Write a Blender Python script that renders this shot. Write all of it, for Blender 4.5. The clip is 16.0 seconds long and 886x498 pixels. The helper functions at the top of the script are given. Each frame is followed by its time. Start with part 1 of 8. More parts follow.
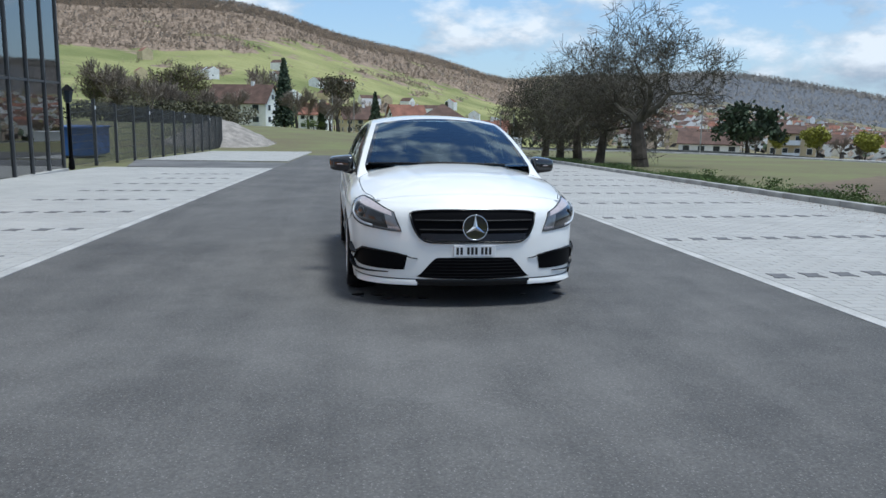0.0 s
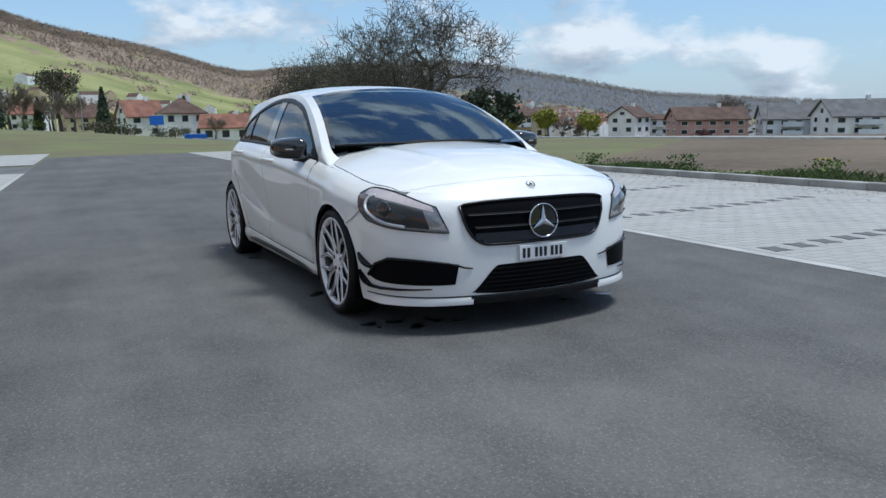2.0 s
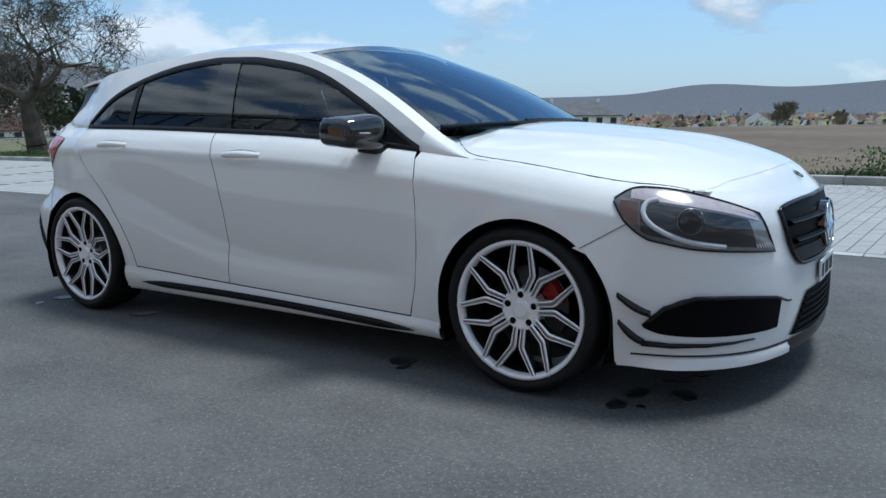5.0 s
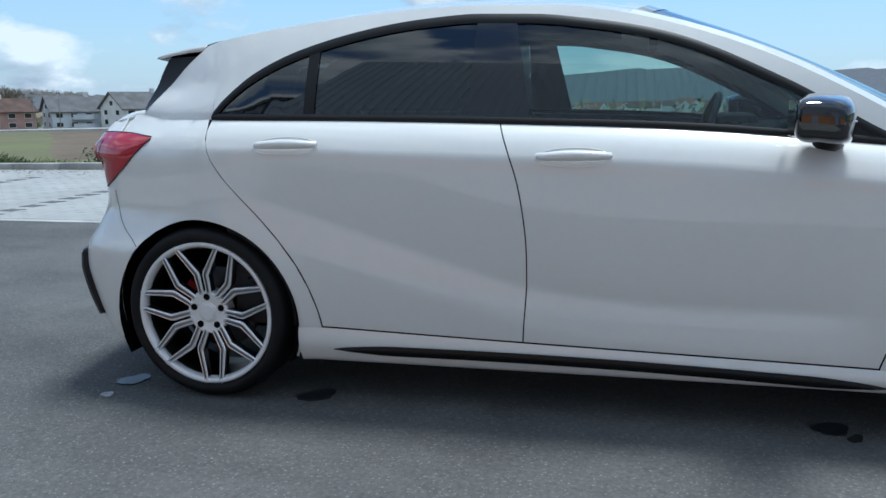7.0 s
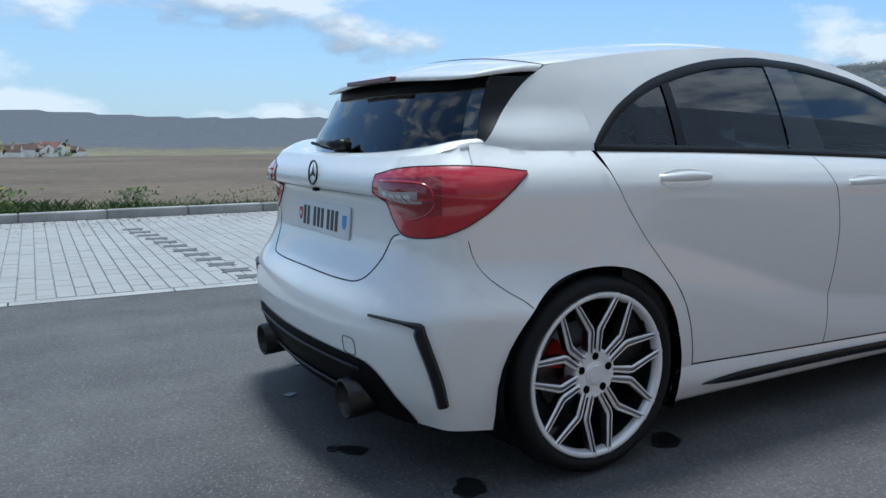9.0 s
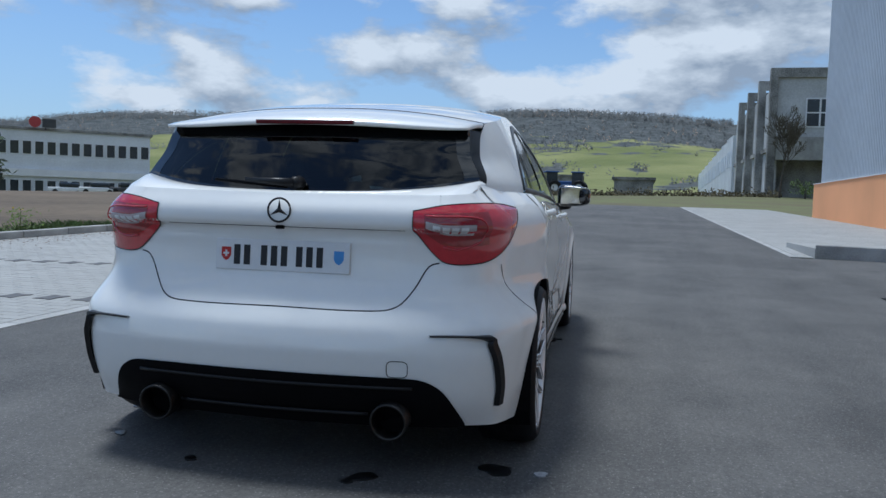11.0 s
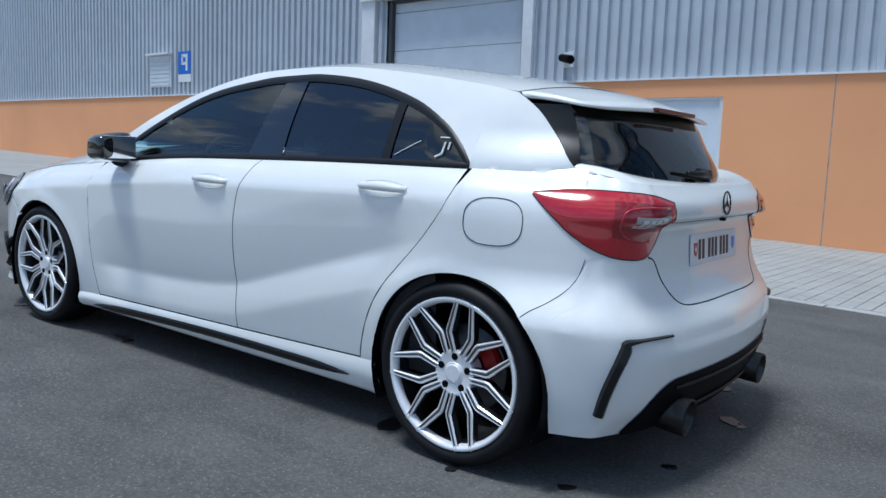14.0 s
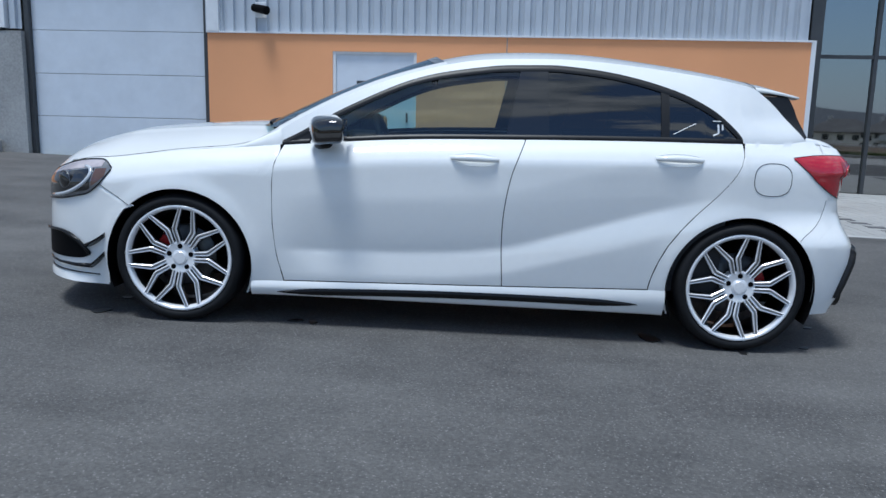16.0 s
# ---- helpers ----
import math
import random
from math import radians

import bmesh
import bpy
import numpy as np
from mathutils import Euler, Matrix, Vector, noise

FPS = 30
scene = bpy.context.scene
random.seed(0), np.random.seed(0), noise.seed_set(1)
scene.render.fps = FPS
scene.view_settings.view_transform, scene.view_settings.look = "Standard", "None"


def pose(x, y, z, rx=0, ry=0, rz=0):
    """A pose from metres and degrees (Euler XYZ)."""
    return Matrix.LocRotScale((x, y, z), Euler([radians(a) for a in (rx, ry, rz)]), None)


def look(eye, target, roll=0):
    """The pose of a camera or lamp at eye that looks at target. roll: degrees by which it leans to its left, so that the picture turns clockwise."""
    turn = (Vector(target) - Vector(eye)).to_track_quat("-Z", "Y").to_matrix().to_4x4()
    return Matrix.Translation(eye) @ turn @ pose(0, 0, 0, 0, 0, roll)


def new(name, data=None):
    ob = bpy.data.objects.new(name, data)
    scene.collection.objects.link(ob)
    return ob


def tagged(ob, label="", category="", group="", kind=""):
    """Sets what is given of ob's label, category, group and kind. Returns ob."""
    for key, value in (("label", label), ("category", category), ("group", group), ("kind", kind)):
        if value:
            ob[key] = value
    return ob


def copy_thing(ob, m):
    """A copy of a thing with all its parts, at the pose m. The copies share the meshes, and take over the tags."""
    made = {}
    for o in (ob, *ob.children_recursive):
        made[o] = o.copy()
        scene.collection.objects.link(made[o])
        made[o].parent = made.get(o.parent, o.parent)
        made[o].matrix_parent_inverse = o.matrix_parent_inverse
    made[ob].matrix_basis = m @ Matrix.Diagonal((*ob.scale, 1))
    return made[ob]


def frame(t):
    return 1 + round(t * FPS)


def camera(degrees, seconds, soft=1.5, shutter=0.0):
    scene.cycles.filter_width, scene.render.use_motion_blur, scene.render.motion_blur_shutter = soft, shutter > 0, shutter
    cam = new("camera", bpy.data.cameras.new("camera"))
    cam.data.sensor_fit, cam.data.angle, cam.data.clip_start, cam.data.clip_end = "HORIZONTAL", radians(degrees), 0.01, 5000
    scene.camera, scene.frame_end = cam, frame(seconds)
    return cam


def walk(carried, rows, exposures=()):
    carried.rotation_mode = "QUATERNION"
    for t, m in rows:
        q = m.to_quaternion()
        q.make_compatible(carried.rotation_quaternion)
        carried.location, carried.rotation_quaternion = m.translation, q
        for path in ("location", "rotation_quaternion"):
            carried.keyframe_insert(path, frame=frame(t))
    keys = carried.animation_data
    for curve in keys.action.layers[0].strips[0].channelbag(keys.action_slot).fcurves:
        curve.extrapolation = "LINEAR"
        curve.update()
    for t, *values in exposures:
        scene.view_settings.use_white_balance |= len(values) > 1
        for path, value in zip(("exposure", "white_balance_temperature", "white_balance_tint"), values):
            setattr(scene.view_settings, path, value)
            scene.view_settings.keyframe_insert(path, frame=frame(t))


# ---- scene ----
cam = camera(58.56, 16.0, soft=1.5, shutter=0.0)
# seconds, place, turn
PATH = [
    (0.0, 7.665, -0.709, 1.421, 80.27, -0.99, 84.14),
    (0.5, 7.113, -0.992, 1.365, 79.98, -0.66, 81.36),
    (1.0, 6.670, -1.362, 1.315, 79.67, -0.03, 76.93),
    (1.5, 6.244, -1.747, 1.277, 79.56, 0.39, 71.39),
    (2.0, 5.779, -2.098, 1.240, 79.69, 0.79, 65.58),
    (2.5, 5.294, -2.336, 1.221, 79.95, 1.02, 60.27),
    (3.0, 4.832, -2.523, 1.206, 80.14, 1.15, 55.60),
    (3.2, 4.658, -2.590, 1.194, 80.12, 1.07, 53.85),
    (5.3, 2.409, -3.253, 1.088, 79.33, 0.09, 32.89),
    (5.5, 2.154, -3.258, 1.092, 79.21, 0.11, 30.98),
    (6.0, 1.523, -3.282, 1.099, 78.97, 0.12, 26.30),
    (6.5, 0.910, -3.295, 1.096, 78.67, 0.12, 21.92),
    (7.0, 0.251, -3.298, 1.049, 78.88, -0.02, 16.17),
    (7.5, -0.493, -3.291, 1.016, 79.26, -0.35, 8.27),
    (8.0, -1.254, -3.196, 1.006, 79.96, -0.40, -1.99),
    (8.2, -1.558, -3.138, 1.000, 80.43, -0.64, -6.56),
    (10.3, -4.287, -1.924, 0.895, 85.80, -1.10, -61.09),
    (10.5, -4.357, -1.780, 0.886, 86.20, -1.37, -65.38),
    (11.0, -4.466, -1.287, 0.901, 86.76, -1.83, -76.05),
    (11.5, -4.520, -0.684, 0.903, 87.35, -2.35, -85.84),
    (12.0, -4.511, -0.028, 0.919, 87.32, -2.99, -95.35),
    (12.5, -4.352, 0.753, 0.932, 87.15, -2.89, -106.78),
    (13.0, -3.963, 1.467, 0.944, 86.38, -2.58, -118.70),
    (13.5, -3.495, 2.165, 0.969, 84.94, -2.43, -130.32),
    (14.0, -2.965, 2.827, 0.993, 83.33, -2.17, -140.86),
    (14.5, -2.349, 3.397, 0.992, 82.00, -1.85, -150.24),
    (15.0, -1.707, 3.877, 1.016, 80.98, -1.62, -158.88),
    (15.5, -0.987, 4.277, 1.048, 80.37, -1.24, -167.15),
    (16.0, -0.223, 4.578, 1.081, 80.04, -1.29, -175.90),
]
walk(cam, [(t, pose(*p)) for t, *p in PATH], exposures=[(0.0, 0.82, 5800, 5), (3.2, 0.68, 5750, 5), (5.5, 0.76, 5500, 2), (8.0, 0.92, 5500, 1), (10.3, 0.52, 5550, 5), (13.0, 0.58, 5550, 6), (14.5, 0.66, 5550, 4), (16.0, 0.66, 5550, 6)])

SLOPE = 0.026          # the yard rises along +x


def gz(x):
    return SLOPE * x


# ---- light ----
SUN_AZ, SUN_EL = 64.0, 74.0      # degrees, from +x towards +y
world = bpy.data.worlds.new("sky")
scene.world = world
world.use_nodes = True
wn, wl = world.node_tree.nodes, world.node_tree.links
wn.clear()
w_out = wn.new("ShaderNodeOutputWorld")
w_bg = wn.new("ShaderNodeBackground")
w_sky = wn.new("ShaderNodeTexSky")
w_sky.sky_type = "NISHITA"
w_sky.sun_disc = False
w_sky.sun_elevation = radians(SUN_EL)
w_sky.sun_rotation = radians(90.0 - SUN_AZ)
w_sky.air_density, w_sky.dust_density, w_sky.ozone_density = 0.9, 0.2, 2.0
w_co = wn.new("ShaderNodeTexCoord")
w_sep = wn.new("ShaderNodeSeparateXYZ")
wl.new(w_co.outputs["Generated"], w_sep.inputs[0])


def w_math(op, a, b=None, clamp=False):
    n = wn.new("ShaderNodeMath")
    n.operation, n.use_clamp = op, clamp
    for k, v in enumerate((a, b)):
        if v is None:
            continue
        if isinstance(v, (int, float)):
            n.inputs[k].default_value = v
        else:
            wl.new(v, n.inputs[k])
    return n.outputs[0]


# heaped clouds, about twice as wide as high
w_cmb = wn.new("ShaderNodeCombineXYZ")
wl.new(w_sep.outputs[0], w_cmb.inputs[0]), wl.new(w_sep.outputs[1], w_cmb.inputs[1])
wl.new(w_math("MULTIPLY", w_sep.outputs[2], 2.3), w_cmb.inputs[2])


def w_noise(shift):
    add = wn.new("ShaderNodeVectorMath")
    add.operation = "ADD"
    add.inputs[1].default_value = shift
    wl.new(w_cmb.outputs[0], add.inputs[0])
    n = wn.new("ShaderNodeTexNoise")
    n.inputs["Scale"].default_value, n.inputs["Detail"].default_value, n.inputs["Roughness"].default_value = 4.6, 10.0, 0.56
    wl.new(add.outputs[0], n.inputs["Vector"])
    return n.outputs["Fac"]


CLOUD = (3.1, 1.7, 0.0)
w_n = w_noise(CLOUD)
w_n2 = w_noise((CLOUD[0] + 0.01, CLOUD[1] + 0.02, 0.075))
w_ramp = wn.new("ShaderNodeValToRGB")
w_ramp.color_ramp.elements[0].position, w_ramp.color_ramp.elements[1].position = 0.490, 0.585
# more cloud towards +x and -y, a clearer sky over the field
w_cover = w_math("ADD", w_math("MULTIPLY", w_sep.outputs[0], 0.035), w_math("MULTIPLY", w_sep.outputs[1], -0.045))
# unseen bank of cloud added high over the hall, to brighten shaded car sides
w_added_bank = w_math("ADD", w_math("MULTIPLY", w_math("MINIMUM", w_sep.outputs[1], 0.0), -0.14), w_math("MULTIPLY", w_sep.outputs[0], -0.06))
w_cover = w_math("ADD", w_cover, w_math("MULTIPLY", w_added_bank, w_sep.outputs[2]))
wl.new(w_math("ADD", w_math("ADD", w_n, w_cover), w_math("MULTIPLY", w_sep.outputs[2], 0.05)), w_ramp.inputs[0])
# bright sides towards the sun, grey bellies away from it
w_ramp2 = wn.new("ShaderNodeValToRGB")
w_ramp2.color_ramp.elements[0].position, w_ramp2.color_ramp.elements[1].position = 0.26, 0.78
w_ramp2.color_ramp.elements[0].color = (2.6, 2.95, 3.5, 1)
w_ramp2.color_ramp.elements[1].color = (5.9, 6.0, 6.2, 1)
wl.new(w_math("ADD", w_math("MULTIPLY", w_math("SUBTRACT", w_n, w_n2), 3.0), 0.5, True), w_ramp2.inputs[0])
w_mix = wn.new("ShaderNodeMix")
w_mix.data_type = "RGBA"
wl.new(w_ramp.outputs[0], w_mix.inputs["Factor"])
# pale blue haze low over the land
w_haze = wn.new("ShaderNodeMix")
w_haze.data_type = "RGBA"
w_haze.inputs["B"].default_value = (2.55, 3.35, 4.4, 1)
wl.new(w_math("MULTIPLY", w_math("SUBTRACT", 1.0, w_math("MULTIPLY", w_sep.outputs[2], 4.5), True), 0.75), w_haze.inputs["Factor"])
wl.new(w_sky.outputs[0], w_haze.inputs["A"])
wl.new(w_haze.outputs["Result"], w_mix.inputs["A"])
wl.new(w_ramp2.outputs[0], w_mix.inputs["B"])
w_bg.inputs["Strength"].default_value = 0.083
wl.new(w_mix.outputs["Result"], w_bg.inputs["Color"])
wl.new(w_bg.outputs[0], w_out.inputs[0])

sun = new("sun", bpy.data.lights.new("sun", "SUN"))
sun.data.energy, sun.data.angle, sun.data.color = 1.85, radians(15.0), (1.0, 0.95, 0.88)
sa, se = radians(SUN_AZ), radians(SUN_EL)
sun.matrix_world = look(Vector((math.cos(sa) * math.cos(se), math.sin(sa) * math.cos(se), math.sin(se))) * 60, (0, 0, 0))


# ---- materials ----
def mat(name, color, rough=0.6, metal=0.0, scale=0.0, vary=0.15, bump=0.0, fine=0.0, coat=0.0, color2=None, coords="Object", spec=0.5, stretch=None, isl=0.0, rnd=0.0):
    """A plain surface with two scales of variation: broad stains (scale) and grain (fine)."""
    m = bpy.data.materials.new(name)
    m.use_nodes = True
    nt = m.node_tree
    b = nt.nodes["Principled BSDF"]
    b.inputs["Roughness"].default_value, b.inputs["Metallic"].default_value = rough, metal
    b.inputs["Coat Weight"].default_value, b.inputs["Coat Roughness"].default_value = coat, 0.03
    b.inputs["Specular IOR Level"].default_value = spec
    b.inputs["Base Color"].default_value = (*color, 1)
    if not scale:
        return m
    co = nt.nodes.new("ShaderNodeTexCoord")
    src = co.outputs[coords]
    if stretch:
        mp = nt.nodes.new("ShaderNodeMapping")
        mp.inputs["Scale"].default_value = stretch
        nt.links.new(src, mp.inputs[0])
        src = mp.outputs[0]
    n1, n2 = nt.nodes.new("ShaderNodeTexNoise"), nt.nodes.new("ShaderNodeTexNoise")
    n1.inputs["Scale"].default_value, n1.inputs["Detail"].default_value = scale, 6
    n2.inputs["Scale"].default_value, n2.inputs["Detail"].default_value = fine or scale * 14, 4
    nt.links.new(src, n1.inputs["Vector"]), nt.links.new(src, n2.inputs["Vector"])
    add = nt.nodes.new("ShaderNodeMath")
    add.operation = "MULTIPLY_ADD"
    nt.links.new(n2.outputs["Fac"], add.inputs[0])
    add.inputs[1].default_value = 0.55
    nt.links.new(n1.outputs["Fac"], add.inputs[2])
    ramp = nt.nodes.new("ShaderNodeValToRGB")
    c2 = color2 or [c * (1 - 2.2 * vary) for c in color]
    c1 = color if color2 else [min(1, c * (1 + vary)) for c in color]
    ramp.color_ramp.elements[0].position, ramp.color_ramp.elements[1].position = 0.58, 0.98
    ramp.color_ramp.elements[0].color, ramp.color_ramp.elements[1].color = (*c2, 1), (*c1, 1)
    nt.links.new(add.outputs[0], ramp.inputs[0])
    out = ramp.outputs[0]
    if isl or rnd:
        if isl:
            src_r = nt.nodes.new("ShaderNodeNewGeometry").outputs["Random Per Island"]
        else:
            src_r = nt.nodes.new("ShaderNodeObjectInfo").outputs["Random"]
        k = isl or rnd
        mr = nt.nodes.new("ShaderNodeMapRange")
        mr.inputs["To Min"].default_value, mr.inputs["To Max"].default_value = 1 - k, 1 + k
        nt.links.new(src_r, mr.inputs["Value"])
        mul = nt.nodes.new("ShaderNodeVectorMath")
        mul.operation = "SCALE"
        nt.links.new(out, mul.inputs[0]), nt.links.new(mr.outputs[0], mul.inputs["Scale"])
        out = mul.outputs[0]
    nt.links.new(out, b.inputs["Base Color"])
    if bump:
        bp = nt.nodes.new("ShaderNodeBump")
        bp.inputs["Strength"].default_value, bp.inputs["Distance"].default_value = 0.6, bump
        nt.links.new(add.outputs[0], bp.inputs["Height"])
        nt.links.new(bp.outputs[0], b.inputs["Normal"])
    return m


def glass(name, color, alpha, rough=0.02, ior=1.7, sheen=(1.0, 1.0, 1.0)):
    """Tinted pane: part of the light goes straight through, the rest is a gloss."""
    m = bpy.data.materials.new(name)
    m.use_nodes = True
    nt = m.node_tree
    nt.nodes.clear()
    o = nt.nodes.new("ShaderNodeOutputMaterial")
    tr, gl, mx, fr = (nt.nodes.new(k) for k in ("ShaderNodeBsdfTransparent", "ShaderNodeBsdfGlossy", "ShaderNodeMixShader", "ShaderNodeFresnel"))
    tr.inputs[0].default_value = (*[c * alpha for c in color], 1)
    gl.inputs["Roughness"].default_value = rough
    gl.inputs["Color"].default_value = (*sheen, 1)
    fr.inputs[0].default_value = ior
    nt.links.new(fr.outputs[0], mx.inputs[0])
    nt.links.new(tr.outputs[0], mx.inputs[1]), nt.links.new(gl.outputs[0], mx.inputs[2])
    nt.links.new(mx.outputs[0], o.inputs[0])
    return m


def asphalt(name, lo, hi, fleck):
    """Worn asphalt: broad blotches, drag marks along the lane, and light stone flecks."""
    m = bpy.data.materials.new(name)
    m.use_nodes = True
    nt = m.node_tree
    N, L = nt.nodes, nt.links
    b = N["Principled BSDF"]
    b.inputs["Specular IOR Level"].default_value = 0.3
    co = N.new("ShaderNodeTexCoord").outputs["Object"]

    def nz(scale, detail, stretch=None, rough=0.5):
        src = co
        if stretch:
            mp = N.new("ShaderNodeMapping")
            mp.inputs["Scale"].default_value = stretch
            mp.inputs["Rotation"].default_value = (0, 0, radians(6.0))
            L.new(co, mp.inputs[0])
            src = mp.outputs[0]
        n = N.new("ShaderNodeTexNoise")
        n.inputs["Scale"].default_value, n.inputs["Detail"].default_value, n.inputs["Roughness"].default_value = scale, detail, rough
        L.new(src, n.inputs["Vector"])
        return n.outputs["Fac"]

    def op(kind, x, y, clamp=False):
        n = N.new("ShaderNodeMath")
        n.operation, n.use_clamp = kind, clamp
        for k, v in enumerate((x, y)):
            if isinstance(v, (int, float)):
                n.inputs[k].default_value = v
            else:
                L.new(v, n.inputs[k])
        return n.outputs[0]

    def rng(v, a0, a1, b0, b1):
        n = N.new("ShaderNodeMapRange")
        for k, q in zip(("From Min", "From Max", "To Min", "To Max"), (a0, a1, b0, b1)):
            n.inputs[k].default_value = q
        L.new(v, n.inputs["Value"])
        return n.outputs[0]
    blot, mid, drag, grit, grain = nz(0.42, 5, None, 0.6), nz(2.6, 6, None, 0.65), nz(1.0, 5, (0.16, 2.1, 1.0), 0.6), nz(60, 5, None, 0.8), nz(230, 2)
    tone = op("ADD", op("MULTIPLY", blot, 0.75), op("ADD", op("MULTIPLY", mid, 0.42), op("MULTIPLY", drag, 0.50)))
    tone = rng(tone, 0.58, 1.10, 0.08, 0.92)
    tone = op("ADD", tone, rng(grit, 0.36, 0.64, -0.26, 0.26))
    ramp = N.new("ShaderNodeValToRGB")
    ramp.color_ramp.elements[0].color, ramp.color_ramp.elements[1].color = (*lo, 1), (*hi, 1)
    ramp.color_ramp.elements[0].position, ramp.color_ramp.elements[1].position = 0.05, 0.95
    L.new(tone, ramp.inputs[0])
    vor = N.new("ShaderNodeTexVoronoi")
    vor.inputs["Scale"].default_value = 62
    L.new(co, vor.inputs["Vector"])
    stone = op("MULTIPLY", rng(vor.outputs["Distance"], 0.18, 0.34, 1.0, 0.0), rng(grain, 0.46, 0.62, 0.0, 0.7), True)
    mx = N.new("ShaderNodeMix")
    mx.data_type = "RGBA"
    mx.inputs["B"].default_value = (*fleck, 1)
    L.new(stone, mx.inputs["Factor"]), L.new(ramp.outputs[0], mx.inputs["A"])
    L.new(mx.outputs["Result"], b.inputs["Base Color"])
    L.new(rng(tone, 0.0, 1.0, 0.72, 0.92), b.inputs["Roughness"])
    bp = N.new("ShaderNodeBump")
    bp.inputs["Strength"].default_value, bp.inputs["Distance"].default_value = 0.7, 0.004
    L.new(op("ADD", grit, op("MULTIPLY", grain, 0.5)), bp.inputs["Height"])
    L.new(bp.outputs[0], b.inputs["Normal"])
    return m


M_ASPHALT = asphalt("asphalt", (0.053, 0.052, 0.052), (0.162, 0.158, 0.152), (0.33, 0.32, 0.31))
M_BAND = mat("old_asphalt", (0.15, 0.15, 0.15), 0.9, 0, 0.8, 0.2, 0.003, 80)
M_PAVER = mat("concrete_paver", (0.38, 0.377, 0.362), 0.85, 0, 1.1, 0.05, 0.002, 60, isl=0.035)
M_PAVER_P = mat("concrete_paver_single", (0.38, 0.377, 0.362), 0.85, 0, 1.1, 0.05, 0.002, 60, rnd=0.035)
M_PAVER_D = mat("grey_paver", (0.13, 0.13, 0.135), 0.85, 0, 1.1, 0.12, 0.002, 60, isl=0.1)
M_JOINT = mat("joint_sand", (0.36, 0.35, 0.33), 0.95, 0, 6.0, 0.2, 0.002)
M_KERB = mat("kerb_stone", (0.36, 0.355, 0.34), 0.85, 0, 2.0, 0.18, 0.003, 50, rnd=0.08)
M_CONCRETE = mat("concrete", (0.36, 0.36, 0.35), 0.8, 0, 1.2, 0.14, 0.002, 30)
M_CONC_DARK = mat("old_concrete", (0.32, 0.315, 0.30), 0.85, 0, 0.5, 0.3, 0.004, 8)
M_CLAD = mat("grey_sheet_metal", (0.51, 0.55, 0.60), 0.42, 0.0, 0.25, 0.05, 0.0, 3, spec=0.5)
M_ORANGE = mat("orange_render", (0.86, 0.40, 0.185), 0.85, 0, 0.35, 0.05, 0.001, 140)
M_WHITE = mat("white_metal", (0.70, 0.74, 0.79), 0.4, 0, 0.4, 0.04, 0, 5)
M_WTRIM = mat("white_trim", (0.78, 0.79, 0.80), 0.4, 0, 0.8, 0.04, 0, 8)
M_DGREY = mat("dark_grey_metal", (0.055, 0.058, 0.062), 0.45, 0, 1, 0.1, 0, 9)
M_BLACK = mat("black_plastic", (0.005, 0.005, 0.006), 0.5, 0, 2, 0.1, 0, 40, spec=0.05)
M_GLASS_B = glass("facade_glass", (0.50, 0.62, 0.62), 0.65, 0.02, 3.6)
M_BLUE = mat("blue_sign", (0.02, 0.15, 0.60), 0.4, 0, 3, 0.05, 0, 30)
M_SOIL = mat("brown_field", (0.155, 0.115, 0.075), 0.95, 0, 0.12, 0.2, 0.04, 3.0)
M_GRASS = mat("grass", (0.15, 0.165, 0.06), 0.95, 0, 0.22, 0.2, 0.03, 3.0, color2=(0.125, 0.105, 0.055))
M_BARK = mat("bark", (0.085, 0.07, 0.055), 0.95, 0, 3, 0.3, 0.01, 40)
# lighter copy of the twigs, with distance haze put into its colour
M_TWIG_FAR = mat("hazed_far_twigs", (0.24, 0.20, 0.16), 0.95, 0, 3, 0.3)
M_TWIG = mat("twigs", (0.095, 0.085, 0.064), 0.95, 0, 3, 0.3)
M_GRAVEL = mat("gravel", (0.30, 0.275, 0.245), 0.95, 0, 1.5, 0.2, 0.06, 14)
# ---- helpers for building ----
def obj(name, bm, material, parent=None, smooth=False, label=""):
    me = bpy.data.meshes.new(name)
    bm.normal_update()
    bm.to_mesh(me)
    bm.free()
    for m in (material if isinstance(material, (list, tuple)) else [material]):
        me.materials.append(m)
    if smooth:
        for p in me.polygons:
            p.use_smooth = True
    o = new(name, me)
    if parent is not None:
        o.parent = parent
    if label:
        o["label"] = label
    return o


def part(name, bm, material, parent, label="", smooth=False):
    """One mesh object under a thing or under a part."""
    return obj(name, bm, material, parent, smooth, label)


def root(name, m=None, label="", category="", group="", kind=""):
    o = new(name)
    o.empty_display_size = 0.2
    if m is not None:
        o.matrix_basis = m
    return tagged(o, label, category, group, kind)


def box(x0, x1, y0, y1, z0, z1, bevel=0.0, bm=None):
    bm = bm or bmesh.new()
    r = bmesh.ops.create_cube(bm, size=1.0)
    for v in r["verts"]:
        v.co = Vector((x0 + (v.co.x + .5) * (x1 - x0), y0 + (v.co.y + .5) * (y1 - y0), z0 + (v.co.z + .5) * (z1 - z0)))
    if bevel:
        es = list({e for v in r["verts"] for e in v.link_edges})
        bmesh.ops.bevel(bm, geom=es, offset=bevel, segments=2, affect="EDGES", profile=0.5)
    return bm


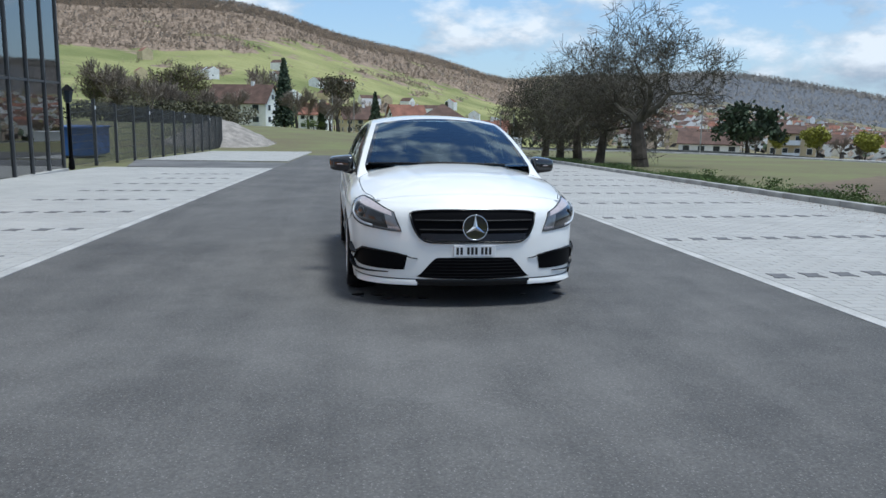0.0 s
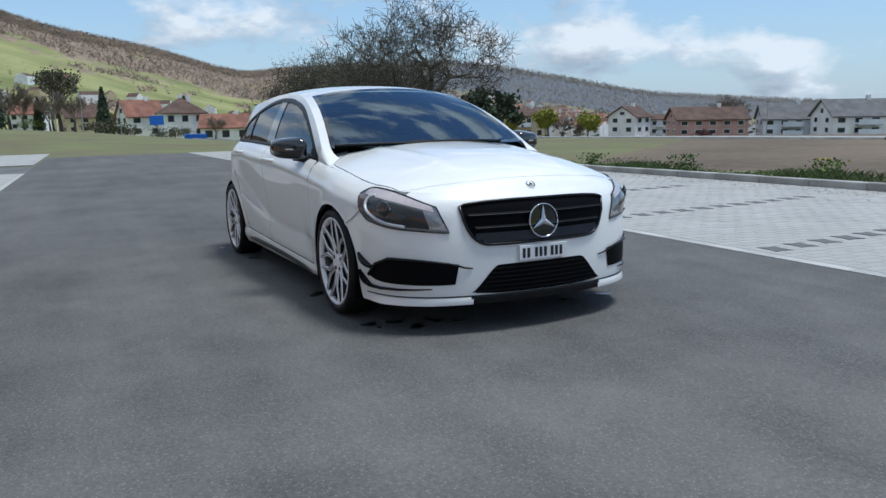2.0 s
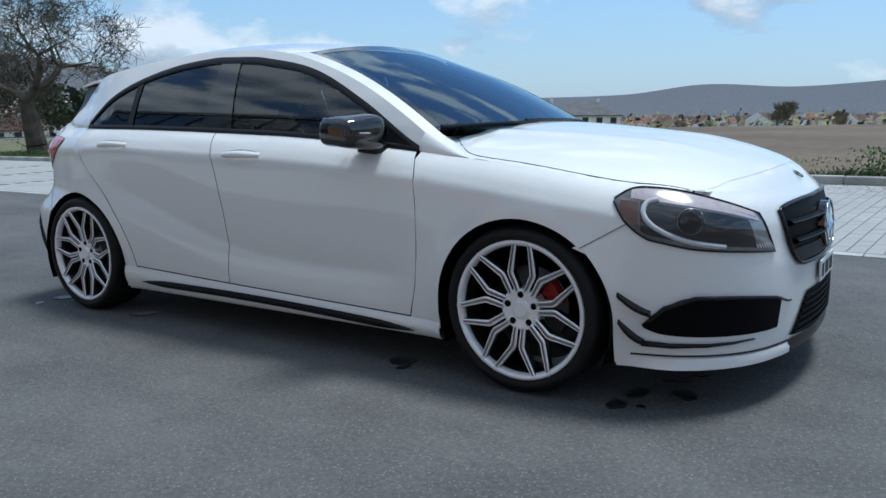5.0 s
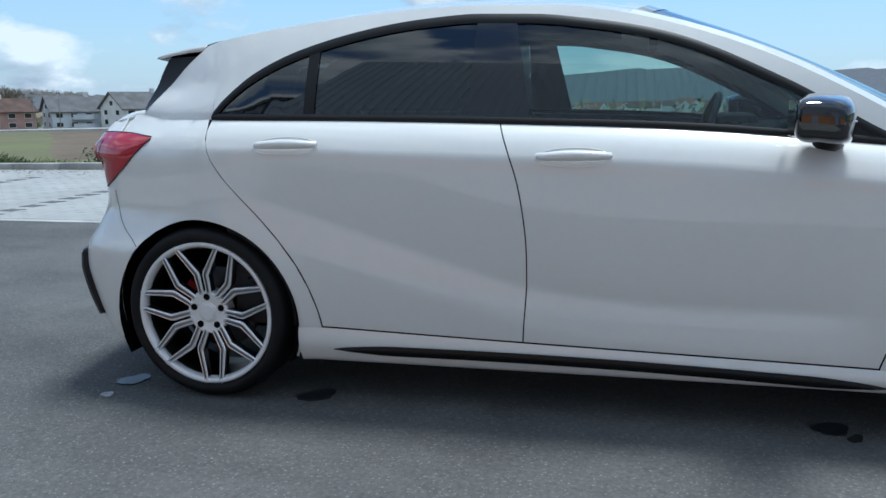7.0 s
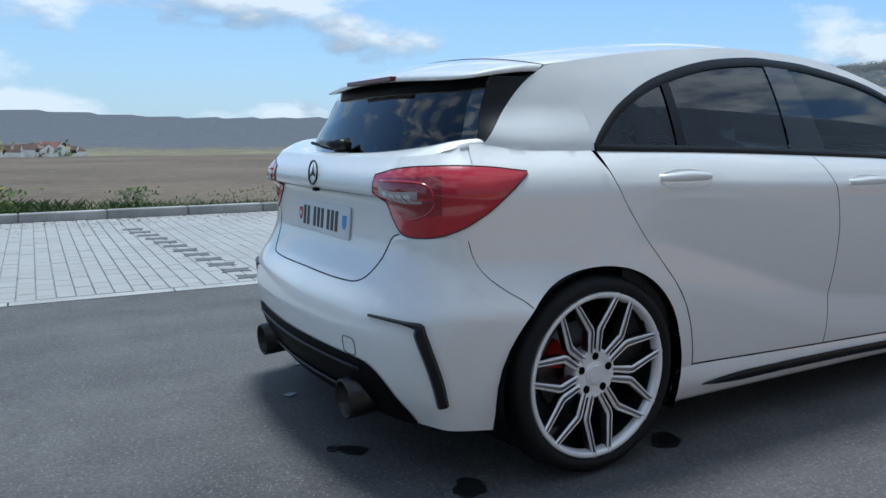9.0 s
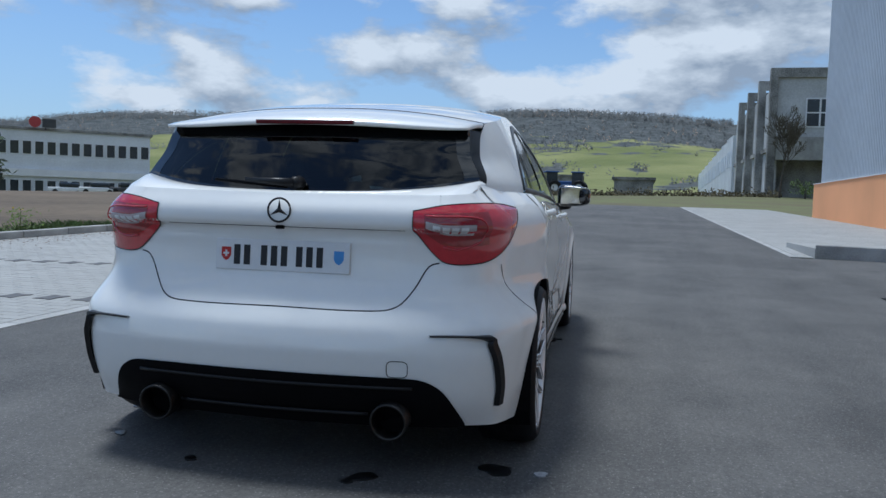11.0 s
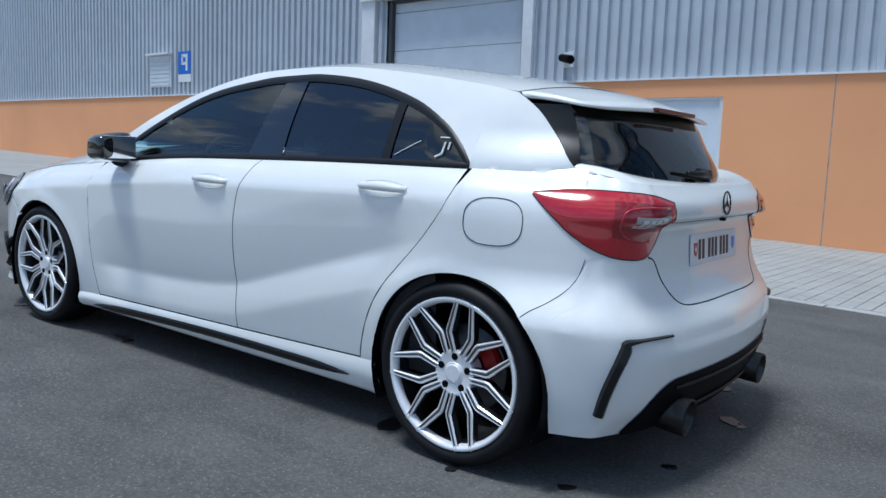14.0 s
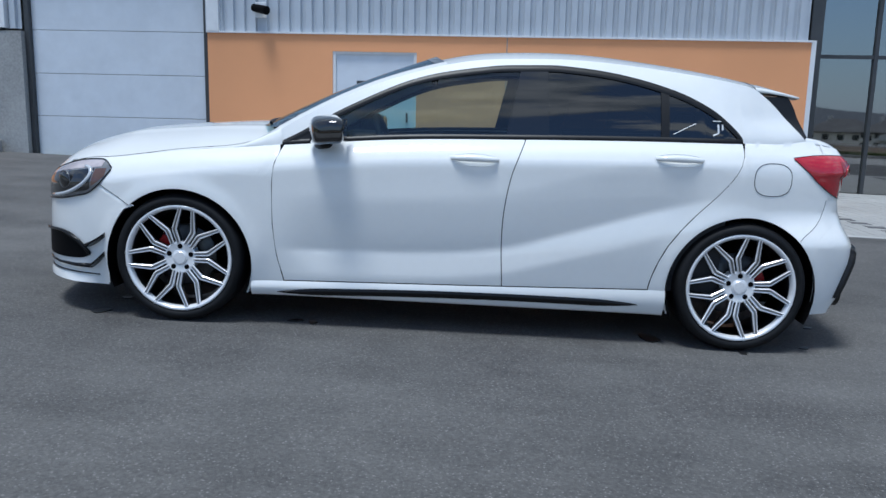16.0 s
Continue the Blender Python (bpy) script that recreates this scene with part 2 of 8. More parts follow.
def cyl(p0, p1, r0, r1=None, seg=12, bm=None, caps=True):
    """A tapered round bar between two points."""
    bm = bm or bmesh.new()
    p0, p1 = Vector(p0), Vector(p1)
    r1 = r0 if r1 is None else r1
    d = (p1 - p0).normalized()
    a = d.orthogonal().normalized()
    b = d.cross(a)
    rings = []
    for p, r in ((p0, r0), (p1, r1)):
        rings.append([bm.verts.new(p + (a * math.cos(k * math.tau / seg) + b * math.sin(k * math.tau / seg)) * r) for k in range(seg)])
    for k in range(seg):
        bm.faces.new((rings[0][k], rings[0][(k + 1) % seg], rings[1][(k + 1) % seg], rings[1][k]))
    if caps:
        bm.faces.new(rings[0][::-1]), bm.faces.new(rings[1])
    return bm


def prism(poly, z0, z1, bm=None):
    """An upright prism over a plan polygon."""
    bm = bm or bmesh.new()
    lo, hi = [bm.verts.new((x, y, z0)) for x, y in poly], [bm.verts.new((x, y, z1)) for x, y in poly]
    n = len(poly)
    for k in range(n):
        bm.faces.new((lo[k], lo[(k + 1) % n], hi[(k + 1) % n], hi[k]))
    bm.faces.new(hi), bm.faces.new(lo[::-1])
    bmesh.ops.recalc_face_normals(bm, faces=bm.faces)
    return bm


def slab(poly, top, thick, bm=None):
    """A thick sheet on the sloping yard: its top lies 'top' above the yard."""
    bm = bm or bmesh.new()
    hi = [bm.verts.new((x, y, gz(x) + top)) for x, y in poly]
    lo = [bm.verts.new((x, y, gz(x) + top - thick)) for x, y in poly]
    n = len(poly)
    for k in range(n):
        bm.faces.new((lo[k], lo[(k + 1) % n], hi[(k + 1) % n], hi[k]))
    bm.faces.new(hi), bm.faces.new(lo[::-1])
    bmesh.ops.recalc_face_normals(bm, faces=bm.faces)
    return bm


def lerp_table(table, x):
    """Smooth value between the rows (x, value) of a short table."""
    if x <= table[0][0]:
        return table[0][1]
    for (xa, a), (xb, b) in zip(table, table[1:]):
        if x <= xb:
            s = (x - xa) / (xb - xa)
            return a + (b - a) * s
    return table[-1][1]


def spline(table, x):
    """Monotone-ish cubic through the rows (x, value) of a short table."""
    n = len(table)
    if x <= table[0][0]:
        return table[0][1]
    if x >= table[-1][0]:
        return table[-1][1]
    for k in range(n - 1):
        if x <= table[k + 1][0]:
            break
    (x0, y0), (x1, y1) = table[k], table[k + 1]
    h, s = x1 - x0, (x - x0) / (x1 - x0)
    m0 = (y1 - table[k - 1][1]) / (x1 - table[k - 1][0]) if k else (y1 - y0) / h
    m1 = (table[k + 2][1] - y0) / (table[k + 2][0] - x0) if k < n - 2 else (y1 - y0) / h
    s2, s3 = s * s, s * s * s
    return y0 * (2 * s3 - 3 * s2 + 1) + h * m0 * (s3 - 2 * s2 + s) + y1 * (3 * s2 - 2 * s3) + h * m1 * (s3 - s2)


# ---- ground ----
# elevation, in degrees, of the land's foot and of its skyline by bearing from +x
FOOT = [(-180, -1.45), (-173, -1.0), (-150, -0.6), (-90, 0.3), (-10, 1.2), (10, 0.75), (40, -0.2), (53, -0.7), (80, -1.6), (104, -2.25), (115, -2.5), (128, -2.8), (140, -2.8), (150, -2.4), (158, -2.3), (168, -2.4), (174, -2.0), (180, -1.45)]
CREST = [(-180, 5.0), (-178.5, 5.35), (-171.7, 7.2), (-162, 7.1), (-150, 7.5), (-90, 5.0), (-20, 5.5), (-5.6, 6.2), (-1.2, 6.6), (5.4, 6.9), (9.5, 6.8), (16, 6.1), (30, 5.8), (37.7, 5.3), (42.6, 4.5), (53, 3.0), (62, 2.2), (80, 1.6), (92.5, 1.75), (102, 1.1), (107.8, 1.3), (113, 0.62), (122, 0.3), (127, -0.1), (136, 0.35), (141.6, 0.8), (145.6, 1.6), (150.4, 2.5), (154.4, 3.05), (160, 2.9), (166, 2.75), (169.6, 2.5), (174, 3.65), (175.6, 4.1), (178.7, 4.75), (180, 5.0)]
FAR_AT = [(-180, 1300), (-90, 900), (0, 900), (40, 1000), (60, 2200), (95, 4200), (125, 4200), (140, 2600), (160, 2000), (172, 1600), (180, 1300)]


def land(x, y):
    r = math.hypot(x, y)
    az = math.degrees(math.atan2(y, x))
    near = SLOPE * max(-75, min(x, 95)) - 0.03
    if r < 40:
        return near
    foot = 1.0 + r * math.tan(radians(spline(FOOT, az)))
    k = min(1.0, (r - 40) / 45.0)
    k = k * k * (3 - 2 * k)
    z = near + (foot - near) * k
    far = lerp_table(FAR_AT, az)
    if r > 330:
        s = min(1.0, (r - 330) / (far - 330))
        e = s ** 0.85
        rough = noise.noise((x / 160, y / 160, 3.1)) * 0.5 + noise.noise((x / 60, y / 60, 7.7)) * 0.2
        el = spline(FOOT, az) * (1 - e) + spline(CREST, az) * e + rough * 0.42 * math.sin(math.pi * min(1, s)) * (0.35 if 60 < az < 130 else 1.0)
        z = 1.0 + r * math.tan(radians(el))
        if r > far:
            z -= (r - far) * 0.3
    return z


def woodiness(az, s, x, y):
    """Above 0 where the land is forest: s runs from the valley floor (0) to the skyline (1)."""
    if s < 0:
        return -1.0
    if 60 < az < 132:
        return s - 0.25
    if -40 < az <= 60:
        lim = 0.56
    elif az < -100:
        lim = 0.57 + 0.09 * min(1.0, max(0.0, (-168 - az) / 8))
    else:
        lim = 0.66 if az > 165 else 0.5
    hedge = noise.noise((x / 90, y / 30, 8.8)) - 0.42
    return max(s + noise.noise((x / 140, y / 140, 1.3)) * 0.26 - lim, hedge)


def wooded(az, s, x, y):
    return woodiness(az, s, x, y) > 0


def hills_material():
    """Meadow and forest in one surface, parted by an uneven edge."""
    m = bpy.data.materials.new("hillside")
    m.use_nodes = True
    nt = m.node_tree
    N, L = nt.nodes, nt.links
    b = N["Principled BSDF"]
    b.inputs["Roughness"].default_value = 1.0
    b.inputs["Specular IOR Level"].default_value = 0.1
    co = N.new("ShaderNodeTexCoord").outputs["Object"]

    def nz(scale, detail):
        n = N.new("ShaderNodeTexNoise")
        n.inputs["Scale"].default_value, n.inputs["Detail"].default_value = scale, detail
        L.new(co, n.inputs["Vector"])
        return n.outputs["Fac"]

    def ramp(fac, c0, c1, p0=0.35, p1=0.65):
        r = N.new("ShaderNodeValToRGB")
        r.color_ramp.elements[0].position, r.color_ramp.elements[1].position = p0, p1
        r.color_ramp.elements[0].color, r.color_ramp.elements[1].color = (*c0, 1), (*c1, 1)
        L.new(fac, r.inputs[0])
        return r.outputs[0]

    def mix(fac, x, y):
        n = N.new("ShaderNodeMix")
        n.data_type = "RGBA"
        L.new(fac, n.inputs["Factor"]), L.new(x, n.inputs["A"]), L.new(y, n.inputs["B"])
        return n.outputs["Result"]

    def attr(name):
        n = N.new("ShaderNodeAttribute")
        n.attribute_name = name
        return n.outputs["Fac"]
    broad, trees, fine = nz(0.012, 5), nz(0.10, 5), nz(0.035, 6)
    field = mix(attr("dry"), ramp(broad, (0.165, 0.185, 0.075), (0.300, 0.300, 0.135)), ramp(fine, (0.16, 0.14, 0.10), (0.27, 0.25, 0.15)))
    # fir and dry woods: distance haze put into the colour as bluish grey
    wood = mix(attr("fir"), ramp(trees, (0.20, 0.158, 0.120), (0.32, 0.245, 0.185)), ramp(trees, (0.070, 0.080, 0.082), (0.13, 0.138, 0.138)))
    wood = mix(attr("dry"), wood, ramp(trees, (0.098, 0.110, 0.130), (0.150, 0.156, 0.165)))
    edge = N.new("ShaderNodeMath")
    edge.operation = "MULTIPLY_ADD"
    L.new(fine, edge.inputs[0])
    edge.inputs[1].default_value = 0.55
    L.new(attr("wood"), edge.inputs[2])
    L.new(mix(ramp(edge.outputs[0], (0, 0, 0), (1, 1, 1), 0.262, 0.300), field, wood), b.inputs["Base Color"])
    bp = N.new("ShaderNodeBump")
    bp.inputs["Strength"].default_value, bp.inputs["Distance"].default_value = 0.6, 4.0
    L.new(trees, bp.inputs["Height"])
    L.new(bp.outputs[0], b.inputs["Normal"])
    return m


def build_ground():
    radii = [0, 8, 9.5, 11, 12.5, 14, 16, 18, 20, 22, 24, 26, 28, 30, 33, 36, 40, 45, 50, 56, 62, 76, 92, 110, 130, 155, 185, 220, 262, 310] + [330 * 1.045 ** k for k in range(1, 62)]
    nseg = 720
    me = bpy.data.meshes.new("ground")
    vs, fs, ms = [(0, 0, land(0, 0))], [], []
    wood, fir, dry = [0.0], [0.0], [0.0]
    for r in radii[1:]:
        for k in range(nseg):
            a = math.tau * k / nseg
            x, y = r * math.cos(a), r * math.sin(a)
            vs.append((x, y, land(x, y)))
            az = 360 * k / nseg
            az = az - 360 if az > 180 else az
            s = (r - 330) / (lerp_table(FAR_AT, az) - 330)
            wood.append(woodiness(az, s, x, y))
            # fir and dry also mark where the woods take their hazy grey
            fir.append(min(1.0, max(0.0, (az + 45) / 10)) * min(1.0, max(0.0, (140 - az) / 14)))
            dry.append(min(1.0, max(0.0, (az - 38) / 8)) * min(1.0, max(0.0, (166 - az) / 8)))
    for j in range(nseg):
        fs.append((0, 1 + j, 1 + (j + 1) % nseg))
        ms.append(0)
    for i in range(len(radii) - 2):
        for j in range(nseg):
            a = 1 + i * nseg
            fs.append((a + j, a + nseg + j, a + nseg + (j + 1) % nseg, a + (j + 1) % nseg))
            r = (radii[i + 1] + radii[i + 2]) / 2
            t = math.tau * (j + .5) / nseg
            x, y = r * math.cos(t), r * math.sin(t)
            soil = y > 10.2 + 1.1 * max(0.0, -12 - x) and -75 < x < 60 and y < 62
            ms.append(2 if r > 150 else (1 if soil else 0))
    me.from_pydata(vs, [], fs)
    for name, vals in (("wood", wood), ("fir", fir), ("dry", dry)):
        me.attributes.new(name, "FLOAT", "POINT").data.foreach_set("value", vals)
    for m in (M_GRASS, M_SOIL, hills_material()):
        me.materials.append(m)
    for p, m in zip(me.polygons, ms):
        p.material_index = m
        p.use_smooth = True
    return tagged(new("ground", me), "grassy valley floor with brown field, meadows and wooded hills", "ground", kind="structure")


build_ground()

E_L, E_R, K_R, WALL = -3.65, 2.73, 8.08, -8.5
road = obj("road", slab([(-36, E_L), (72, E_L), (72, E_R), (-36, E_R)], 0.0, 0.3), M_ASPHALT)
tagged(road, "worn grey asphalt lane across the yard", "road", kind="structure")
apron = obj("apron", slab([(4.2, WALL), (8.9, WALL), (8.9, E_L), (4.2, E_L)], 0.0, 0.3), M_ASPHALT)
tagged(apron, "asphalt apron in front of the hall gate", "road", kind="structure")
band = obj("crossing_band", slab([(-26.5, -10), (-20.2, -8.6), (-19.4, E_L), (-25, E_L)], 0.0, 0.3), M_BAND)
tagged(band, "strip of old asphalt between paved areas", "road", kind="structure")


def field_road():
    """Narrow pale farm road between the field and the far houses."""
    bm = bmesh.new()
    rows = []
    for k in range(41):
        x = -80 + 62 * k / 40
        y = spline([(-80, 9.5), (-60, 21.9), (-55.4, 25.1), (-44.5, 28.9), (-36, 30.0), (-18, 31.0)], x)
        rows.append([bm.verts.new((x, y + d, land(x, y + d) + h)) for d, h in ((-1.2, -.15), (-1.1, .09), (1.1, .09), (1.2, -.15))])
    for a, b in zip(rows, rows[1:]):
        for i in range(3):
            bm.faces.new((a[i], b[i], b[i + 1], a[i + 1]))
    bmesh.ops.recalc_face_normals(bm, faces=bm.faces)
    tagged(obj("field_road", bm, M_KERB), "narrow pale farm road beyond the field", "road", kind="structure")


field_road()
# ---- hall ----
TOP = 2.25


def build_hall():
    wall = obj("wall_hall", box(-5.0, 31.0, -28, WALL - 0.30, -0.6, 12.0), M_CONCRETE)
    tagged(wall, "grey concrete body of the industrial hall", "building", kind="structure")
    # ribbed cladding above the orange base
    bm = bmesh.new()
    prof, x = [], -5.0
    while x < 30.9:
        prof += [(x, WALL - 0.085), (x + 0.062, WALL - 0.085), (x + 0.078, WALL - 0.028), (x + 0.170, WALL - 0.028), (x + 0.186, WALL - 0.085)]
        x += 0.186
    lo = [bm.verts.new((a, b, TOP + 0.02)) for a, b in prof]
    hi = [bm.verts.new((a, b, 12.05)) for a, b in prof]
    for k in range(len(prof) - 1):
        xm = (prof[k][0] + prof[k + 1][0]) / 2
        f = bm.faces.new((lo[k], lo[k + 1], hi[k + 1], hi[k]))
        if 4.62 < xm < 7.85:
            bm.faces.remove(f)
            z0 = 3.93
            q = [bm.verts.new((prof[k + j][0], prof[k + j][1], z0)) for j in (0, 1)]
            bm.faces.new((q[0], q[1], hi[k + 1], hi[k]))
    part("cladding", bm, M_CLAD, wall, "ribbed grey sheet-metal cladding")
    for x0, x1 in ((-5.03, 1.16), (2.54, 4.62), (8.42, 32.35)):
        part("base_wall", box(x0, x1, WALL - 0.12, WALL, gz(x0) - 0.5, TOP), M_ORANGE, wall, "smooth orange rendered base wall")
    part("base_wall", box(1.16, 2.54, WALL - 0.12, WALL, 1.99, TOP), M_ORANGE, wall)
    for x0, x1 in ((-5.05, 4.63), (8.40, 32.36)):
        part("drip_flashing", box(x0, x1, WALL - 0.12, WALL + 0.035, TOP + 0.002, TOP + 0.03), M_WTRIM, wall)
    part("joint", box(-0.3, -0.285, WALL - 0.01, WALL + 0.0015, -0.3, TOP), M_JOINT, wall)
    part("corner_trim", box(-5.10, -5.03, WALL - 0.15, WALL + 0.02, -0.5, TOP + 0.03), M_WTRIM, wall)
    # grey pier beside the gate
    part("pier", box(7.80, 8.418, WALL - 0.12, WALL + 0.015, -0.3, TOP - 0.02), M_CONCRETE, wall, "bare grey concrete pier")
    for x0, x1 in ((8.06, 8.40), (4.42, 4.62)):
        part("jamb_trim", box(x0, x1, WALL - 0.12, WALL + 0.04, TOP + 0.03, 3.93), M_WTRIM, wall)
    part("lintel_trim", box(4.38, 8.42, WALL - 0.12, WALL + 0.09, 3.93, 4.03), M_WTRIM, wall)
    return wall


build_hall()


def build_gate():
    g = root("door_1", pose(0, 0, 0), "closed white sectional gate in dark frame", "gate", kind="structure")
    z, k = 0.12, 0
    while z < 3.8:
        z1 = min(z + 0.715, 3.88)
        part("panel", box(4.72, 7.72, WALL - 0.24, WALL - 0.19, z + 0.004, z1 - 0.004, 0.004), M_WHITE, g)
        z = z1
    part("seal", box(4.72, 7.72, WALL - 0.25, WALL - 0.17, 0.0, 0.13), M_WTRIM, g)
    for x0, x1 in ((4.62, 4.72), (7.72, 7.80)):
        part("guide_rail", box(x0, x1, WALL - 0.25, WALL - 0.10, -0.1, 3.93), M_DGREY, g)
    part("head_frame", box(4.72, 7.72, WALL - 0.25, WALL - 0.10, 3.88, 3.93), M_DGREY, g)


build_gate()


def build_side_door():
    g = root("door_2", pose(0, 0, 0), "closed white metal door with dark lettering", "door", kind="structure")
    part("leaf", box(1.21, 2.49, WALL - 0.10, WALL - 0.05, 0.06, 1.95, 0.004), M_WHITE, g)
    part("door_frame", box(1.16, 1.21, WALL - 0.11, WALL - 0.015, 0.03, 1.99), M_WTRIM, g)
    part("door_frame", box(2.49, 2.54, WALL - 0.11, WALL - 0.015, 0.03, 1.99), M_WTRIM, g)
    part("door_frame", box(1.21, 2.49, WALL - 0.11, WALL - 0.015, 1.95, 1.99), M_WTRIM, g)
    part("lettering", box(1.55, 2.15, WALL - 0.0495, WALL - 0.048, 1.48, 1.53), M_DGREY, g)
    bm = box(1.30, 1.33, WALL - 0.05, WALL - 0.02, 0.86, 1.02, 0.004)
    part("door_handle", bm, M_DGREY, g)


build_side_door()


def build_wall_fixtures():
    c = root("security_camera", pose(3.72, WALL - 0.03, 2.62), "black bullet camera on a white bracket", "camera")
    part("back_plate", box(-0.09, 0.09, 0.0, 0.03, -0.12, 0.12, 0.006), M_WTRIM, c)
    part("arm", cyl((0, 0.03, 0), (0, 0.12, -0.02), 0.02), M_WTRIM, c)
    part("housing", cyl((0.10, 0.08, 0.03), (-0.16, 0.24, -0.03), 0.062, 0.07, 20), M_BLACK, c, smooth=False)
    s = root("parking_sign", pose(14.6, WALL - 0.03, 3.0), "blue parking sign with white supplement plate", "sign")
    part("plate", box(-0.27, 0.27, 0.0, 0.012, -0.22, 0.33, 0.004), M_BLUE, s)
    part("supplement", box(-0.27, 0.27, 0.0, 0.012, -0.42, -0.23, 0.004), M_WTRIM, s)
    bm = box(-0.14, -0.06, 0.0125, 0.016, -0.14, 0.26)
    box(-0.06, 0.12, 0.0125, 0.016, 0.18, 0.26, bm=bm), box(-0.06, 0.12, 0.0125, 0.016, 0.0, 0.07, bm=bm), box(0.06, 0.13, 0.0125, 0.016, 0.04, 0.22, bm=bm)
    part("letter", bm, M_WTRIM, s)
    v = root("wall_vent", pose(15.65, WALL - 0.04, 2.9), "white louvred vent with a small canopy", "vent")
    part("frame", box(-0.48, 0.48, 0, 0.04, -0.42, 0.36, 0.006), M_WTRIM, v)
    for k in range(7):
        part("slat", box(-0.44, 0.44, 0.04, 0.06, -0.38 + k * 0.1, -0.32 + k * 0.1), M_WHITE, v)
    part("canopy", box(-0.52, 0.52, 0, 0.16, 0.37, 0.42, 0.006), M_WTRIM, v)


build_wall_fixtures()


def build_glass_front():
    V = -9.3
    g = root("window_1", pose(0, 0, 0), "dark glass curtain wall with slim black mullions", "glass facade", kind="structure")
    xs = [-5.25 - 1.12 * k for k in range(11)]
    for a, b in zip(xs, xs[1:]):
        for z0, z1 in ((-0.32, 2.07), (2.13, 4.6), (4.66, 7.6)):
            part("pane", box(b + 0.03, a - 0.03, V - 0.02, V - 0.008, z0, z1), M_GLASS_B, g).visible_shadow = False
    for x in xs:
        part("mullion", box(x - 0.03, x + 0.03, V - 0.12, V + 0.04, -0.45, 7.7), M_DGREY, g)
    for z in (-0.38, 2.10, 4.63, 7.65):
        part("transom", box(xs[-1], xs[0], V - 0.10, V + 0.025, z - 0.03, z + 0.03), M_DGREY, g)
    part("corner_post", box(-5.25, -5.06, V - 0.1, WALL - 0.16, -0.4, 7.7), M_DGREY, g)
    part("plinth", box(xs[-1], -5.1, V - 0.1, V + 0.12, -0.75, -0.34), M_CONCRETE, g)
    # room behind the glass
    r = root("lobby", pose(0, 0, 0), "dim lobby behind the glass front", "room", kind="structure")
    part("lobby_floor", box(xs[-1], -5.1, -17, V - 0.13, -0.6, -0.36), M_CONCRETE, r)
    part("lobby_back", box(xs[-1], -5.1, -17.2, -17, -0.6, 7.9), M_CONC_DARK, r)
    part("lobby_ceiling", box(xs[-1] - .1, -5.1, -17, V - 0.13, 4.5, 4.75), M_CONCRETE, r)
    part("roof_slab", box(xs[-1] - .1, -5.1, -17.2, V + 0.1, 7.7, 8.0), M_CONC_DARK, r)
    part("lobby_stair", box(-9, -6, -13.5, -12.8, -0.36, 2.2), M_WHITE, r)
    for x in (-7.6, -11.6):
        part("lobby_column", cyl((x, -11.2, -0.36), (x, -11.2, 4.5), 0.17, seg=24), M_WHITE, r)
    # glass return on the end
    for k in range(5):
        y1, y0 = V - 0.13 - 1.5 * k, V - 1.57 - 1.5 * k
        for z0, z1 in ((-0.32, 2.07), (2.13, 7.6)):
            part("pane", box(xs[-1] - 0.01, xs[-1] + 0.002, y0, y1, z0, z1), M_GLASS_B, g).visible_shadow = False
        part("mullion", box(xs[-1] - 0.05, xs[-1] + 0.05, y0 - 0.03, y0 + 0.03, -0.45, 7.7), M_DGREY, g)


build_glass_front()
# ---- the car: x forward, y to its left, z up, origin between the axles ----
M_PAINT = mat("white_paint", (0.86, 0.86, 0.835), 0.45, 0, 0.9, 0.01, 0, 30, coat=1.0)
M_PAINT.node_tree.nodes["Principled BSDF"].inputs["Coat IOR"].default_value = 1.6
M_GLOSS = mat("gloss_black", (0.008, 0.008, 0.009), 0.08, 0, 3, 0.05, 0, 50, coat=1.0)
M_TRIM = mat("black_trim", (0.007, 0.007, 0.008), 0.22, 0, 3, 0.05, 0, 50, spec=0.3)
M_SATIN = mat("satin_black", (0.012, 0.012, 0.013), 0.38, 0, 3, 0.1, 0, 60, spec=0.3)
M_RUBBER = mat("tyre_rubber", (0.010, 0.010, 0.011), 0.55, 0, 8, 0.15, 0.0006, 90, spec=0.25)
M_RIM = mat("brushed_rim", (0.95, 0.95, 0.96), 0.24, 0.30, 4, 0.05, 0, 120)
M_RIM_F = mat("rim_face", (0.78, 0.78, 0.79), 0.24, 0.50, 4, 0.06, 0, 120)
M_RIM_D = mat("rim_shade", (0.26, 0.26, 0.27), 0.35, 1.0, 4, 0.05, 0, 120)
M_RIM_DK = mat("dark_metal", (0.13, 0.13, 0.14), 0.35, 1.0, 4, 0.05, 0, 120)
M_DISC = mat("brake_disc", (0.10, 0.10, 0.10), 0.4, 1.0, 9, 0.1, 0, 60)
M_RED = mat("red_caliper", (0.45, 0.02, 0.018), 0.35, 0, 5, 0.08, 0, 40)
M_CHROME = mat("chrome", (0.82, 0.82, 0.83), 0.08, 1.0, 5, 0.03, 0, 60)
M_STEEL = mat("exhaust_steel", (0.06, 0.058, 0.056), 0.4, 1.0, 6, 0.2, 0, 40)
M_TAIL = mat("tail_lamp_red", (0.50, 0.007, 0.020), 0.16, 0, 4, 0.08, 0, 60, coat=1.0)
M_TAIL_D = mat("tail_lamp_dark_red", (0.28, 0.004, 0.010), 0.12, 0, 4, 0.08, 0, 60, coat=1.0)
M_BRAKE = mat("brake_light_dark_red", (0.11, 0.006, 0.010), 0.2, 0, 4, 0.08, 0, 60)
